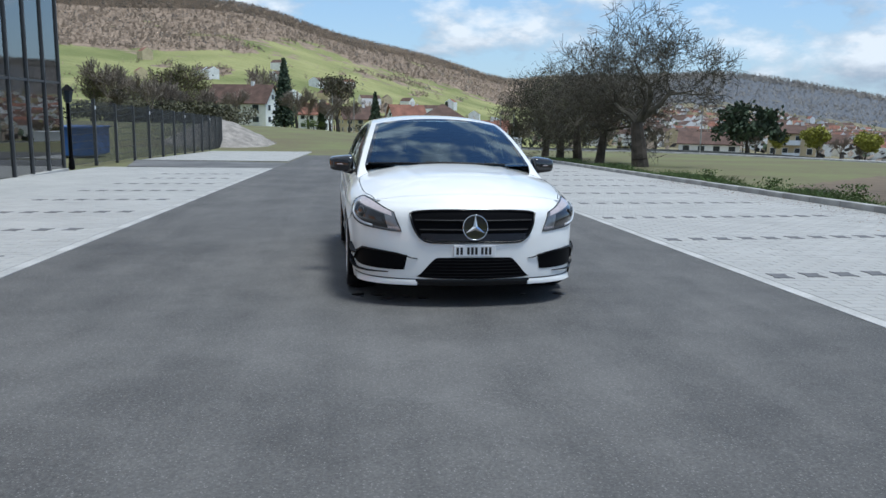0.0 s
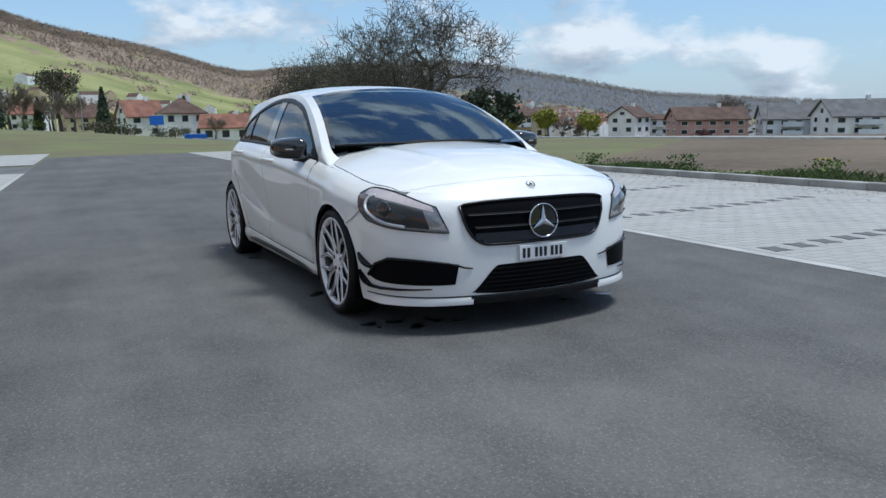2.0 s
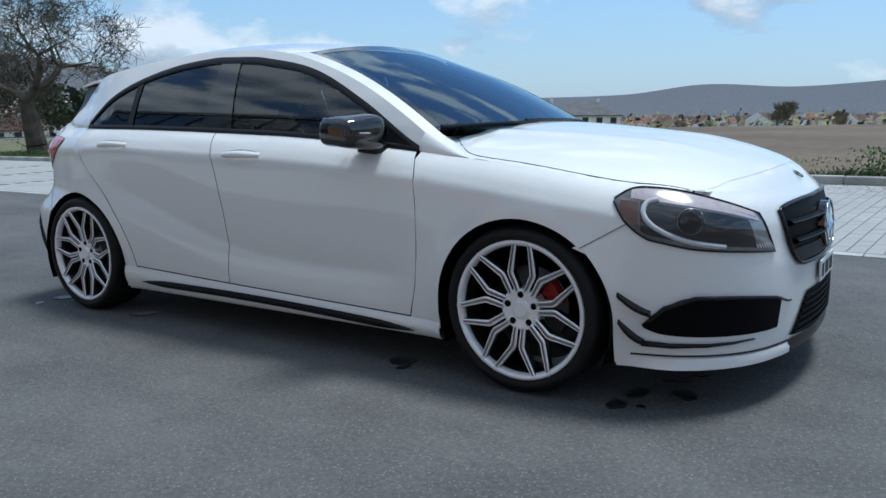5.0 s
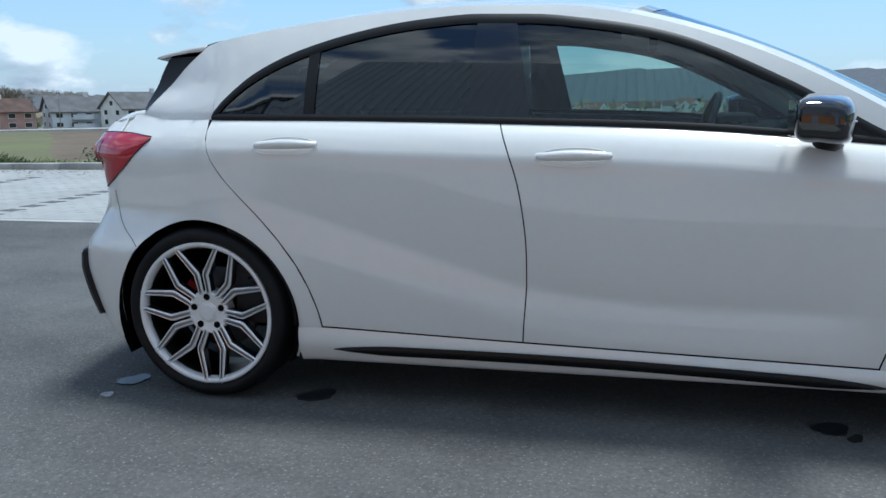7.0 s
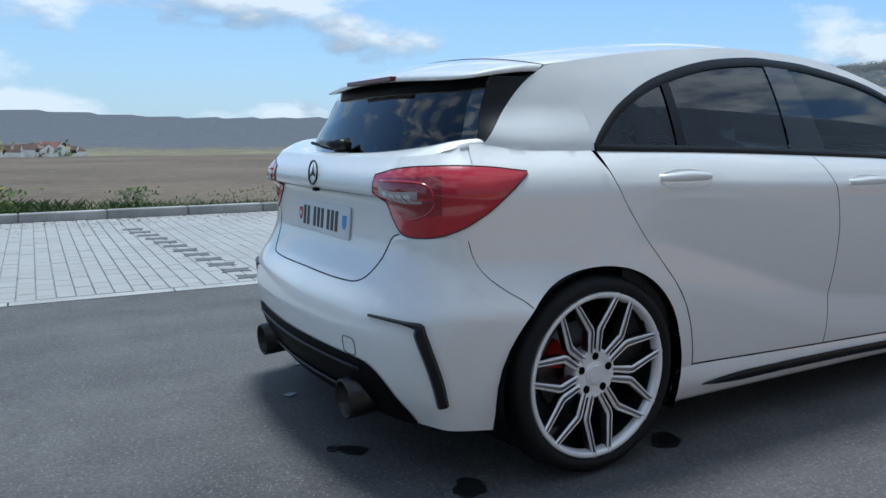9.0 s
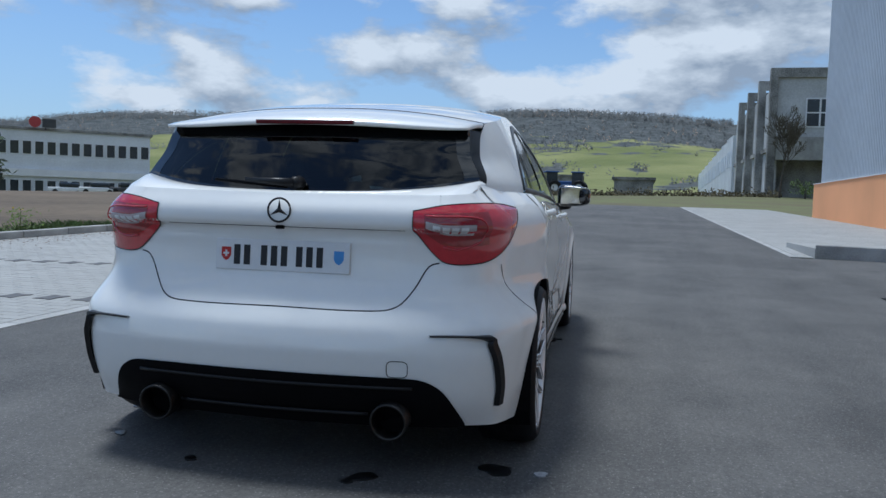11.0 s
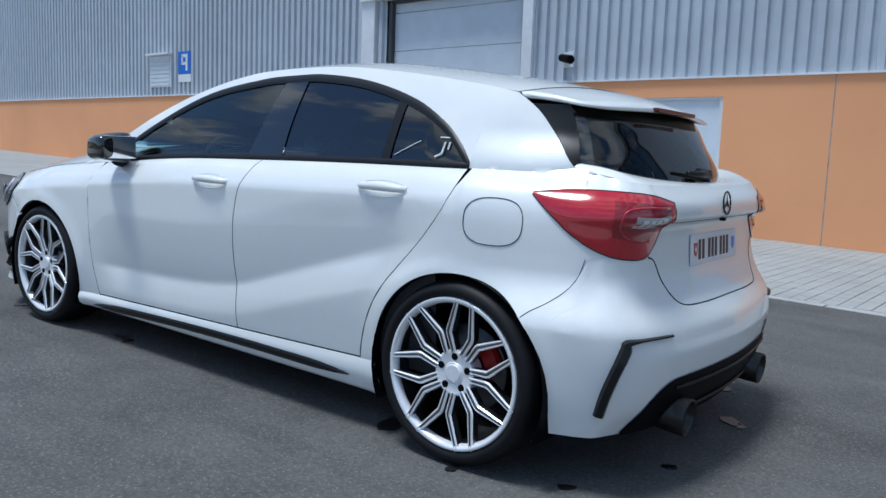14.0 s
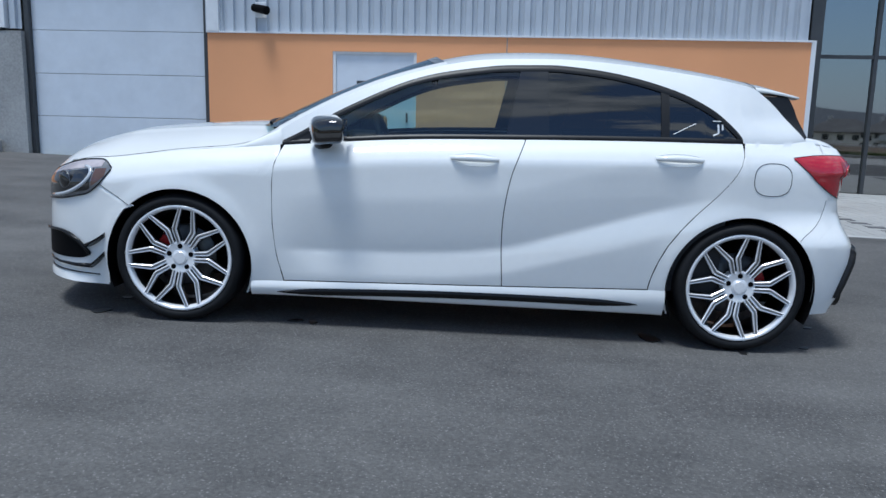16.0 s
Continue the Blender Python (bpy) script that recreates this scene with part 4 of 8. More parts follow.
def rear_end():
    bm = bmesh.new()
    VB = 38 / 44
    for sgn in (1, -1):
        def fn(u, v):
            s = s_at_x(-1.62) + (1 - s_at_x(-1.62)) * u
            for _ in range(2):
                yy = float(np.interp(s, RS, RA[:, 1]))
                zb, ext = z_bump(s), .05 + .03 * smooth01((yy - .60) / .08)
                z = .19 + (zb - .193) * (v / VB) if v < VB + .001 else zb + .003 + (ext - .003) * (v - VB - 1 / 44) * 44 / 5
                if z < .56:
                    xe = -AXLE - (math.sqrt(max(0, ARCH_R ** 2 - (z - ARCH_Z) ** 2)) if z > ARCH_Z else ARCH_R)
                else:
                    xe = spline(X_SEAM, z) + .007
                s0 = s_for(xe, z) - .0003
                s = s0 + (1 - s0) * u
            return ring(s, z, -.003 * smooth01((z - z_bump(s) + .003) / .006))
        patch(fn, 72, 44, bm, sgn)
    part("rear_bumper", weld(bm, (-1.2, 0, .4), .003), M_PAINT, car, "", True)
    bm = bmesh.new()
    for sgn in (1, -1):
        def fn(u, v):
            s0 = s_at_y(.598, True)
            s = s0 + (1 - s0) * u
            zb = z_bump(s) + GAP
            return ring(s, zb + (np.interp(s, RS, ZT_TAB) - zb) * v)
        patch(fn, 48, 62, bm, sgn)
    tg = part("tailgate", weld(bm, (-1.2, 0, .7), .003), M_PAINT, car, "", True)
    line = []
    for k in range(81):
        y = -.60 + 1.20 * k / 80
        s = s_at_y(abs(y), True)
        p = ring(s, z_bump(s), -.0008)
        line.append(Vector((p.x, math.copysign(p.y, y), p.z)))
    part("tailgate_seam", tube(line, .0027, 6), M_SATIN, tg)
    # thin dark tube stands in for the shadow under the tailgate crease
    line = []
    for k in range(61):
        y = -.455 + .91 * k / 60
        p = ring(s_at_y(abs(y), True), .8555, .0)
        line.append(Vector((p.x, math.copysign(p.y, y), p.z)))
    part("grip_line", tube(line, .0022, 6), M_SATIN, tg)
    for sgn in (1, -1):
        t = tube([side(spline(X_SEAM, .552 + .19 * q / 24), .552 + .19 * q / 24, .0002) for q in range(25)], .0013, 6)
        for v in t.verts:
            v.co.y *= sgn
        part("bumper_seam", t, M_SATIN, car)
    return tg


tailgate = rear_end()


def tail_backing(sgn):
    """Inner panel behind the joints of the tail corner."""
    def fn(u, v):
        s0, s1 = s_for(-1.60, .75), s_at_y(.40, True)
        s = s0 + (s1 - s0) * u
        z1 = float(np.interp(s, RS, ZT_TAB)) - .004
        return ring(s, .545 + (z1 - .545) * v, -.007)
    bm = patch(fn, 30, 24, None, sgn)

    def up(u, v):
        s0, s1 = s_for(-1.58, .965), s_at_y(.62, True)
        s = s0 + (s1 - s0) * u
        a = ring(s, float(np.interp(s, RS, ZT_TAB)) - .004, -.007)
        return a.lerp(Vector((-1.56, .56, .90)), v)
    patch(up, 20, 6, bm, sgn)
    part("tail_inner_panel", weld(bm, (-1.2, 0, .6)), M_PAINT, car, "", True)


for sg in (1, -1):
    tail_backing(sg)


def yrail(x):
    return upper(x, zrail(x)).y


def build_roof():
    bm = bmesh.new()

    def fn(u, v):
        f = 2 * u - 1
        x0, x1 = .10 + .075 * (1 - f * f), -1.395 - .05 * (1 - f * f)
        x = x0 + (x1 - x0) * v
        return Vector((x, f * yrail(x), zrail(x) + .060 * (1 - abs(f) ** 2.4)))
    patch(fn, 40, 50, bm)
    for sgn in (1, -1):
        def pil(u, v):
            x = .10 + (.895 - .10) * u
            a = upper(x, zrail(x))
            return a.lerp(Vector((x + .012, a.y - .05, a.z + .016)), v)
        patch(pil, 30, 3, bm, sgn)
    part("roof", weld(bm, (-.3, 0, .9), .004), M_PAINT, car, "", True)
    # spoiler over the rear window
    bm = bmesh.new()
    n = 32
    rows = []
    for j, (dx, dz) in enumerate([(0, 0), (-.06, -.008), (-.14, -.024), (-.22, -.046), (-.275, -.066), (-.28, -.078), (-.266, -.083), (-.2, -.066), (-.1, -.046), (-.02, -.04)]):
        row = []
        for i in range(n + 1):
            f = 2 * i / n - 1
            x1 = -1.395 - .05 * (1 - f * f)
            k = 1.0
            row.append(bm.verts.new((x1 - GAP + .9 * dx * (1 - .10 * abs(f) ** 4), f * yrail(x1) * (1 + .12 * dx) * k, zrail(x1) + .060 * (1 - abs(f) ** 2.4) + dz * (1 - .5 * abs(f) ** 4))))
        rows.append(row)
    for a, b in zip(rows, rows[1:]):
        for i in range(n):
            bm.faces.new((a[i], a[i + 1], b[i + 1], b[i])).material_index = 1 if a is not rows[0] and rows.index(a) > 5 else 0
    bm.faces.new([r[0] for r in rows]), bm.faces.new([r[-1] for r in rows][::-1])
    sp = part("roof_spoiler", weld(bm, (-1.5, 0, 1.27)), [M_PAINT, M_SATIN], car, "", True)
    seam = []
    for k in range(61):
        f = 2 * k / 60 - 1
        x = -1.395 - .05 * (1 - f * f)
        seam.append((x, f * yrail(x), zrail(x) + .060 * (1 - abs(f) ** 2.4) + .0004))
    part("spoiler_seam", tube(seam, .0022, 6), M_SATIN, sp)
    bm = box(-1.712, -1.687, -.19, .19, 1.226, 1.241, .003)
    part("brake_light", bm, M_BRAKE, sp, "thin dark red high brake light")


build_roof()


def screen(f, v, o=0.0):
    xe = .885 + (.105 - .885) * v
    a = upper(xe, zrail(xe))
    e = Vector((xe + .012, a.y - .052, a.z + .014))
    c = Vector((1.045 + (.185 - 1.045) * v, 0, .985 + (1.364 - .985) * v + .02 * math.sin(math.pi * v)))
    k = 1 - abs(f) ** 2.2
    return Vector((e.x + (c.x - e.x) * k + o * .4, f * e.y, e.z + (c.z - e.z) * k + o))


def build_glass():
    w = part("windscreen", weld(patch(lambda u, v: screen((2 * u - 1) * .965, -.06 + 1.03 * v), 40, 32)), M_SCREEN, car, "bluish windscreen reflecting the clouds", True)
    bm = bmesh.new()
    for sgn in (1, -1):
        patch(lambda u, v: screen(.955 + .045 * u, -.05 + 1.05 * v, .0015), 3, 30, bm, sgn)
    patch(lambda u, v: screen(2 * u - 1, .94 + .06 * v, .0015), 40, 3, bm)
    part("windscreen_border", weld(bm), M_DGLASS, w, "", True)
    bm = patch(lambda u, v: deck(spline(X_COWL, abs(2 * u - 1) * .66) - .06 + .075 * v, (2 * u - 1) * .64, -.012), 30, 2)
    part("cowl", weld(bm), M_SATIN, car, "", True)
    for y0, y1 in ((.42, -.18), (-.12, -.60)):
        pts = [screen(f, -.022 + .02 * k / 6, .005) for k, f in enumerate([(y0 + (y1 - y0) * j / 6) / .62 for j in range(7)])]
        part("front_wiper", tube(pts, .008, 6), M_SATIN, car)
    for sgn in (1, -1):
        dz = lambda x: ztop(x) + .016
        B0 = [(.95, -.19), (1.31, -.262)]
        B1 = [(.95, -.402), (1.31, -.388)]

        def win(x0, x1, slant0=None, slant1=None, o=-.004, lo=0.0, hi=-.016):
            def fn(u, v):
                x = x0 + (x1 - x0) * u
                for _ in range(3):
                    z0, z1 = dz(x) + lo, max(dz(x) + lo + .002, zwin(x) + hi)
                    z = z0 + (z1 - z0) * v
                    a = lerp_table(slant0, z) if slant0 else x0
                    b = lerp_table(slant1, z) if slant1 else x1
                    x = a + (b - a) * u
                return upper(x, z, o)
            return fn
        part("front_side_window", weld(patch(win(-.2, .74, B0), 40, 16, None, sgn)), M_CARGLASS, doors["f", sgn], "lightly tinted door window", True)
        part("rear_side_window", weld(patch(win(-.93, -.40, None, B1), 30, 16, None, sgn)), M_PRIVACY, doors["r", sgn], "dark tinted door window", True)
        part("quarter_window", weld(patch(win(-1.285, -.965), 18, 14, None, sgn)), M_PRIVACY, car, "dark tinted small rear window", True)
        bm = patch(win(-.40, -.19, B1, B0, .001, -.002, .0), 12, 12, None, sgn)
        part("b_pillar", weld(bm), M_GLOSS, car, "gloss black door pillar", True)
        bm = patch(win(-.967, -.928, None, None, .001), 3, 8, None, sgn)
        part("window_bar", weld(bm), M_SATIN, doors["r", sgn], "", True)
        # black surround
        bm = patch(lambda u, v: upper(.872 + (-1.308 - .872) * u, zwin(.872 + (-1.308 - .872) * u) - .018 + .032 * v, .0015 + .004 * math.sin(math.pi * v)), 90, 4, None, sgn)
        patch(lambda u, v: upper(.872 + (-1.312 - .872) * u, ztop(.872 + (-1.312 - .872) * u) - .004 + .024 * v, .002 + .005 * math.sin(math.pi * v)), 90, 4, bm, sgn)
        part("window_trim", weld(bm), M_SATIN, car, "", True)
        bm = patch(win(.70, .868, None, None, .002, -.004, -.002), 8, 8, None, sgn)
        part("mirror_sail", weld(bm), M_SATIN, doors["f", sgn], "", True)
    # rear window and the black blades beside it
    def xg(z):
        return spline(X_HATCH, z) - (.018 + .115 * (z - 1.02) / .22)

    def yg(z):
        return upper(max(-1.66, spline(X_HATCH, z)), z).y - .022

    def rg(f, v, o=0.0):
        z0 = .968 + .062 * abs(f) ** 2.5
        z = z0 + (1.232 - z0) * v
        k = 1 - abs(f) ** 2.3
        return Vector((xg(z) - k * (.135 - .062 * v) - o, f * yg(z), z))
    def shelf(u, v):
        f = 2 * u - 1
        b = rg(f, .01, -.004)
        sq = s_at_y(min(.66, abs(b.y)), True)
        a = ring(sq, float(np.interp(sq, RS, ZT_TAB)))
        return Vector((a.x, math.copysign(a.y, f), a.z)).lerp(b, v) + Vector((-.006, 0, .010)) * math.sin(math.pi * v)
    ledge = patch(shelf, 40, 8)
    for sgn in (1, -1):
        def corner(u, v):
            z = .962 + (1.03 - .962) * u
            e = rg(1, .01, -.004)
            a = upper(spline(X_HATCH, z), z).lerp(e, smooth01((u - .85) / .15))
            s0, s1 = s_for(-1.70, .965), s_at_y(min(.66, e.y), True)
            s = s0 + (s1 - s0) * u
            return ring(s, float(np.interp(s, RS, ZT_TAB))).lerp(a, v) + Vector((-.006, 0, .010)) * (u * math.sin(math.pi * v))
        patch(corner, 16, 8, ledge, sgn)
    part("window_ledge", weld(ledge, (-1.2, 0, .7)), M_PAINT, tailgate, "", True)
    g = part("rear_window", weld(patch(lambda u, v: rg((2 * u - 1) * .93, .05 + .9 * v), 40, 20)), M_REARGLASS, tailgate, "dark tinted rear window", True)
    bm = bmesh.new()
    for sgn in (1, -1):
        patch(lambda u, v: rg(.92 + .08 * u, v, .0012), 4, 20, bm, sgn)
    patch(lambda u, v: rg(2 * u - 1, .06 * v, .0012), 40, 2, bm)
    patch(lambda u, v: rg(2 * u - 1, .80 + .2 * v, .0012), 40, 4, bm)
    part("rear_window_border", weld(bm), M_DGLASS, g, "", True)
    for sgn in (1, -1):
        def blade(u, v):
            z = 1.022 + (1.220 - 1.022) * v
            a = upper(spline(X_HATCH, z) - GAP, z, .001)
            b = Vector((xg(z), yg(z), z))
            return a.lerp(b, u)
        part("spoiler_blade", weld(patch(blade, 5, 14, None, sgn)), M_SATIN, tailgate, "gloss black blade beside the rear window", True)


build_glass()
# ---- lamps, grille, bumpers, trim ----
def over(s0, s1, lo, hi, o, slant=0.0):
    """A mapping of (u, v) on the lower body between two curves of u; o: how far it stands proud."""
    def fn(u, v, extra=0.0):
        s = s0 + (s1 - s0) * u - slant * v * u
        z = spline(lo, u) + (spline(hi, u) - spline(lo, u)) * v
        return ring(s, z, (o(u, v) if callable(o) else o) + extra)
    return fn


def sub(fn, u0, u1, v0, v1, e):
    return lambda u, v: fn(u0 + (u1 - u0) * u, v0 + (v1 - v0) * v, e)


def mirror_bm(bm, sgn):
    if sgn < 0:
        for v in bm.verts:
            v.co.y = -v.co.y
        bmesh.ops.reverse_faces(bm, faces=bm.faces)
    return bm


def rod(points, r, sgn, seg=8, r_end=None):
    return mirror_bm(tube(points, r, seg, None, r_end), sgn)


def near_s(x, y):
    return float(RS[np.argmin((RA[:, 0] - x) ** 2 + (RA[:, 1] - y) ** 2)])


def by_plan(rows, s0, s1):
    """Turns (x, y, z) rows of an outline into (share of the way, z)."""
    return sorted(((near_s(x, y) - s0) / (s1 - s0), z) for x, y, z in rows)


HS0, HS1 = s_at_x(1.695), s_at_y(.512)
HL = over(HS0, HS1, [(0, .722)] + by_plan([(1.735, .842, .660), (1.80, .828, .605), (1.851, .814, .590), (1.948, .765, .567), (2.069, .648, .551)], HS0, HS1) + [(1, .538)],
          [(0, .732)] + by_plan([(1.744, .82, .760), (1.80, .80, .766), (1.927, .74, .753), (2.04, .65, .722)], HS0, HS1) + [(1, .672)], lambda u, v: .004 + .014 * math.sin(math.pi * u) ** .7 * math.sin(math.pi * v) ** .7, -.012)
TL = over(s_at_x(-1.568), s_at_y(.488, True), [(0, .930), (.1, .875), (.22, .815), (.38, .768), (.55, .748), (.78, .750), (.88, .785), (1, .858)],
          [(0, .938), (.2, .952), (.5, .955), (.8, .946), (1, .925)], lambda u, v: .003 + .013 * math.sin(math.pi * u) ** .8 * math.sin(math.pi * v) ** .9)


def curve_pts(fn, pts, n=16, e=0.0):
    """Points on a lamp along a smooth (u, v) line."""
    out = []
    tab_u, tab_v = [(k, p[0]) for k, p in enumerate(pts)], [(k, p[1]) for k, p in enumerate(pts)]
    for j in range(n + 1):
        t = (len(pts) - 1) * j / n
        out.append(fn(spline(tab_u, t), spline(tab_v, t), e))
    return out


def headlight(sgn):
    h = part("headlight", weld(patch(HL, 30, 16, None, sgn)), M_HEAD, car, "dark headlight with a light strip", True)
    part("light_well", weld(patch(sub(HL, .16, .84, .10, .72, .0012), 20, 10, None, sgn)), M_HEAD_D, h, "", True)
    part("reflector", weld(patch(sub(HL, .04, .15, .15, .70, .0012), 6, 8, None, sgn)), M_AMBER, h, "amber corner reflector", True)
    part("top_strip", weld(patch(sub(HL, .10, .95, .76, .97, .0015), 24, 3, None, sgn)), M_LENS, h, "", True)
    part("led_strip", rod(curve_pts(HL, [(.27, .80), (.20, .72), (.18, .50), (.24, .28), (.38, .14), (.62, .09)], 20, .001), .0095, sgn), M_LED, h, "white light strip", True)
    c = HL(.44, .50, .004)
    n = (HL(.44, .50, .1) - c).normalized()
    a = n.orthogonal().normalized()
    b = n.cross(a)
    part("projector_ring", rod([c + (a * math.cos(k * math.tau / 24) + b * math.sin(k * math.tau / 24)) * .042 for k in range(25)], .0022, sgn, 6), M_RIM_D, h, "", True)
    bm = bmesh.new()
    bmesh.ops.create_uvsphere(bm, u_segments=16, v_segments=10, radius=.04)
    for v in bm.verts:
        v.co = c + a * v.co.x + b * v.co.y + n * (v.co.z * .3)
    part("projector_lens", mirror_bm(bm, sgn), M_GLOSS, h, "", True)
    for k in range(7):
        u = .83 + .024 * k
        part("turn_bar", rod([HL(u + .02, .10, .002), HL(u - .05, .86, .002)], .0022, sgn, 6), M_LENS, h)
    part("lamp_rim", rod([HL(k / 30, 0, .001) for k in range(31)] + [HL(1, k / 10, .001) for k in range(1, 11)] + [HL(1 - k / 30, 1, .001) for k in range(1, 31)], .0035, sgn, 6), M_SATIN, h)


def taillight(sgn):
    h = part("taillight", weld(patch(TL, 36, 20, None, sgn)), M_TAIL, car, "glossy red taillight with a clear strip", True)
    part("lamp_band", weld(patch(sub(TL, .46, .93, .30, .86, .0015), 20, 10, None, sgn)), M_TAIL_D, h, "darker red lamp field", True)
    part("clear_strip", weld(patch(sub(TL, .58, .92, .48, .66, .003), 16, 4, None, sgn)), M_LENS, h, "clear reversing lamp strip", True)
    part("light_guide", rod(curve_pts(TL, [(.92, .80), (.70, .80), (.54, .74), (.50, .55), (.53, .36), (.66, .26), (.80, .26)], 24, .001), .0042, sgn), M_TAIL, h, "", True)
    for k in range(4):
        part("led_cell", weld(patch(sub(TL, .63 + .065 * k, .68 + .065 * k, .51, .62, .0045), 3, 2, None, sgn)), M_PLATE, h)
    part("lamp_rim", rod([TL(k / 36, 0, .0) for k in range(37)] + [TL(1, k / 6, .0) for k in range(1, 7)] + [TL(1 - k / 36, 1, .0) for k in range(1, 37)], .002, sgn, 6), M_SATIN, h)


for sg in (1, -1):
    headlight(sg)
    taillight(sg)


def both(fn_half, nu, nv):
    """A patch across the middle of the car from its left half."""
    bm = patch(fn_half, nu, nv)
    patch(fn_half, nu, nv, bm, -1)
    return weld(bm, (0, 0, .4))


def emblem(c, n, r, parent, disc=None, tilt=0.0):
    """A ring with three arms."""
    c, n = Vector(c), Vector(n).normalized()
    a = Vector((0, 1, 0))
    b = n.cross(a).normalized()
    if b.z < 0:
        b = -b
    e = part("emblem", tube([c + (a * math.cos(k * math.tau / 32) + b * math.sin(k * math.tau / 32)) * r for k in range(33)], r * (.038 if disc else .09), 8), M_CHROME if disc else M_SATIN, parent, "ring emblem with three arms", True)
    bm = bmesh.new()
    for k in range(3):
        th = math.pi / 2 + k * math.tau / 3
        d = a * math.cos(th) + b * math.sin(th)
        p = d.cross(n)
        tip = bm.verts.new(c + d * r * .95)
        base = [bm.verts.new(c + p * r * .17 + d * r * .1), bm.verts.new(c + n * r * .12), bm.verts.new(c - p * r * .17 + d * r * .1)]
        bm.faces.new((tip, base[0], base[1])), bm.faces.new((tip, base[1], base[2]))
    part("arms", weld(bm, c - n), M_CHROME if disc else M_SATIN, e)
    if disc:
        bm = cyl(c - n * .03, c - n * .006, r * 1.02, r * .98, 32)
        part("emblem_disc", bm, disc, e)


def front_face():
    s1 = s_at_y(.458)
    lo = [(0, .470), (.66, .470), (.77, .482), (.88, .525), (.96, .60), (1, .655)]
    hi = [(0, .694), (.5, .692), (.85, .684), (1, .672)]
    G = over(0, s1, lo, hi, .004)
    g = part("grille", both(lambda u, v: G(u, v), 30, 12), M_BLACK, car, "black grille with two slats", True)
    rim = [G(k / 24, 1, .004) for k in range(25)] + [G(1 - k / 24, 0, .004) for k in range(1, 25)]
    rim = rim + [Vector((p.x, -p.y, p.z)) for p in reversed(rim)]
    part("grille_rim", tube(rim, .008, 8), M_TRIM, g, "", True)
    for z in (.622, .556):
        for sgn in (1, -1):
            pts = [ring(s_at_y(.438 - (.655 - z) * .5) * k / 14, z, .012) for k in range(1, 15)]
            bm = bmesh.new()
            prev = None
            for p in pts:
                q = [bm.verts.new(p + Vector(d)) for d in ((0, 0, .012), (.014, 0, .003), (.012, 0, -.006), (-.01, 0, -.012))]
                if prev:
                    for i in range(4):
                        bm.faces.new((prev[i], prev[(i + 1) % 4], q[(i + 1) % 4], q[i]))
                prev = q
            part("grille_slat", weld(mirror_bm(bm, sgn), (1.9, sgn * .25, z)), M_BLACK, g)
            part("slat_trim", rod([p + Vector((.014, 0, .003)) for p in pts], .0018, sgn, 6), M_DISC, g)
    # lattice at the foot of the grille
    bm = bmesh.new()
    for k in range(-22, 23):
        for d in (-1, 1):
            y0, y1 = k * .019, k * .019 + d * .019
            if abs(y0) > .39 or abs(y1) > .39:
                continue
            for zz in (.480, .4965, .513):
                if zz > .49 and abs(y0) > .40:
                    continue
                if abs(y0) > .355 and zz < .49:
                    continue
                pa, pb = ring(s_at_y(abs(y0)), zz, .007), ring(s_at_y(abs(y1)), zz + .0165, .007)
                cyl((pa.x, math.copysign(pa.y, y0), pa.z), (pb.x, math.copysign(pb.y, y1), pb.z), .0026, None, 5, bm, False)
    part("lattice", bm, M_RIM_DK, g, "grey metal diamond lattice")
    emblem((2.243, 0, .577), (1, 0, .08), .088, car, M_GLOSS)
    emblem(deck(2.118, 0, .004), (.55, 0, .83), .024, car)
    # lower intake
    lo = [(0, .208), (.6, .210), (.86, .215), (1, .222)]
    hi = [(0, .362), (.60, .360), (.69, .350), (.94, .240), (1, .224)]
    I = over(0, s_at_y(.405), lo, hi, .005)
    it = part("lower_intake", both(lambda u, v: I(u, v), 24, 8), M_BLACK, car, "black lower air intake with slats", True)
    for k in range(6):
        z = .225 + .023 * k
        w = .375 - (z - .225) * .80
        pts = [ring(s_at_y(abs(y)), z, .009) for y in np.linspace(-w, w, 25)]
        part("intake_slat", tube([Vector((p.x, y, p.z)) for p, y in zip(pts, np.linspace(-w, w, 25))], .0042, 6), M_BLACK, it)
    # splitter
    L = over(0, s_at_y(.41), [(0, .158), (1, .160)], [(0, .206), (1, .206)], lambda u, v: .022 - .018 * v)
    part("splitter", both(lambda u, v: L(u, v), 24, 4), M_TRIM, car, "gloss black front splitter", True)
    for sgn in (1, -1):
        W = over(s_at_y(.40), s_at_x(1.712), [(0, .160), (1, .156)], [(0, .198), (1, .192)], lambda u, v: (.024 - .02 * v) * (1 - smooth01((u - .7) / .3)) + .0015)
        part("bumper_lip", weld(patch(W, 24, 4, None, sgn), (1.6, 0, .3)), M_PAINT, car, "", True)
        part("lip_seam", rod([ring(s_at_y(.40) + (s_at_x(1.76) - s_at_y(.40)) * k / 16, .203, .001) for k in range(17)], .0035, sgn, 6), M_SATIN, car)
        # corner intake and its blades
        C = over(s_at_y(.828), s_at_y(.490), [(0, .298), (.1, .280), (.4, .270), (.9, .268), (1, .270)], [(0, .312), (.1, .362), (.24, .402), (.5, .404), (.8, .390), (1, .374)], .004, .004)
        ci = part("corner_intake", weld(patch(C, 20, 8, None, sgn), (1.6, 0, .3)), M_BLACK, car, "black corner air intake", True)
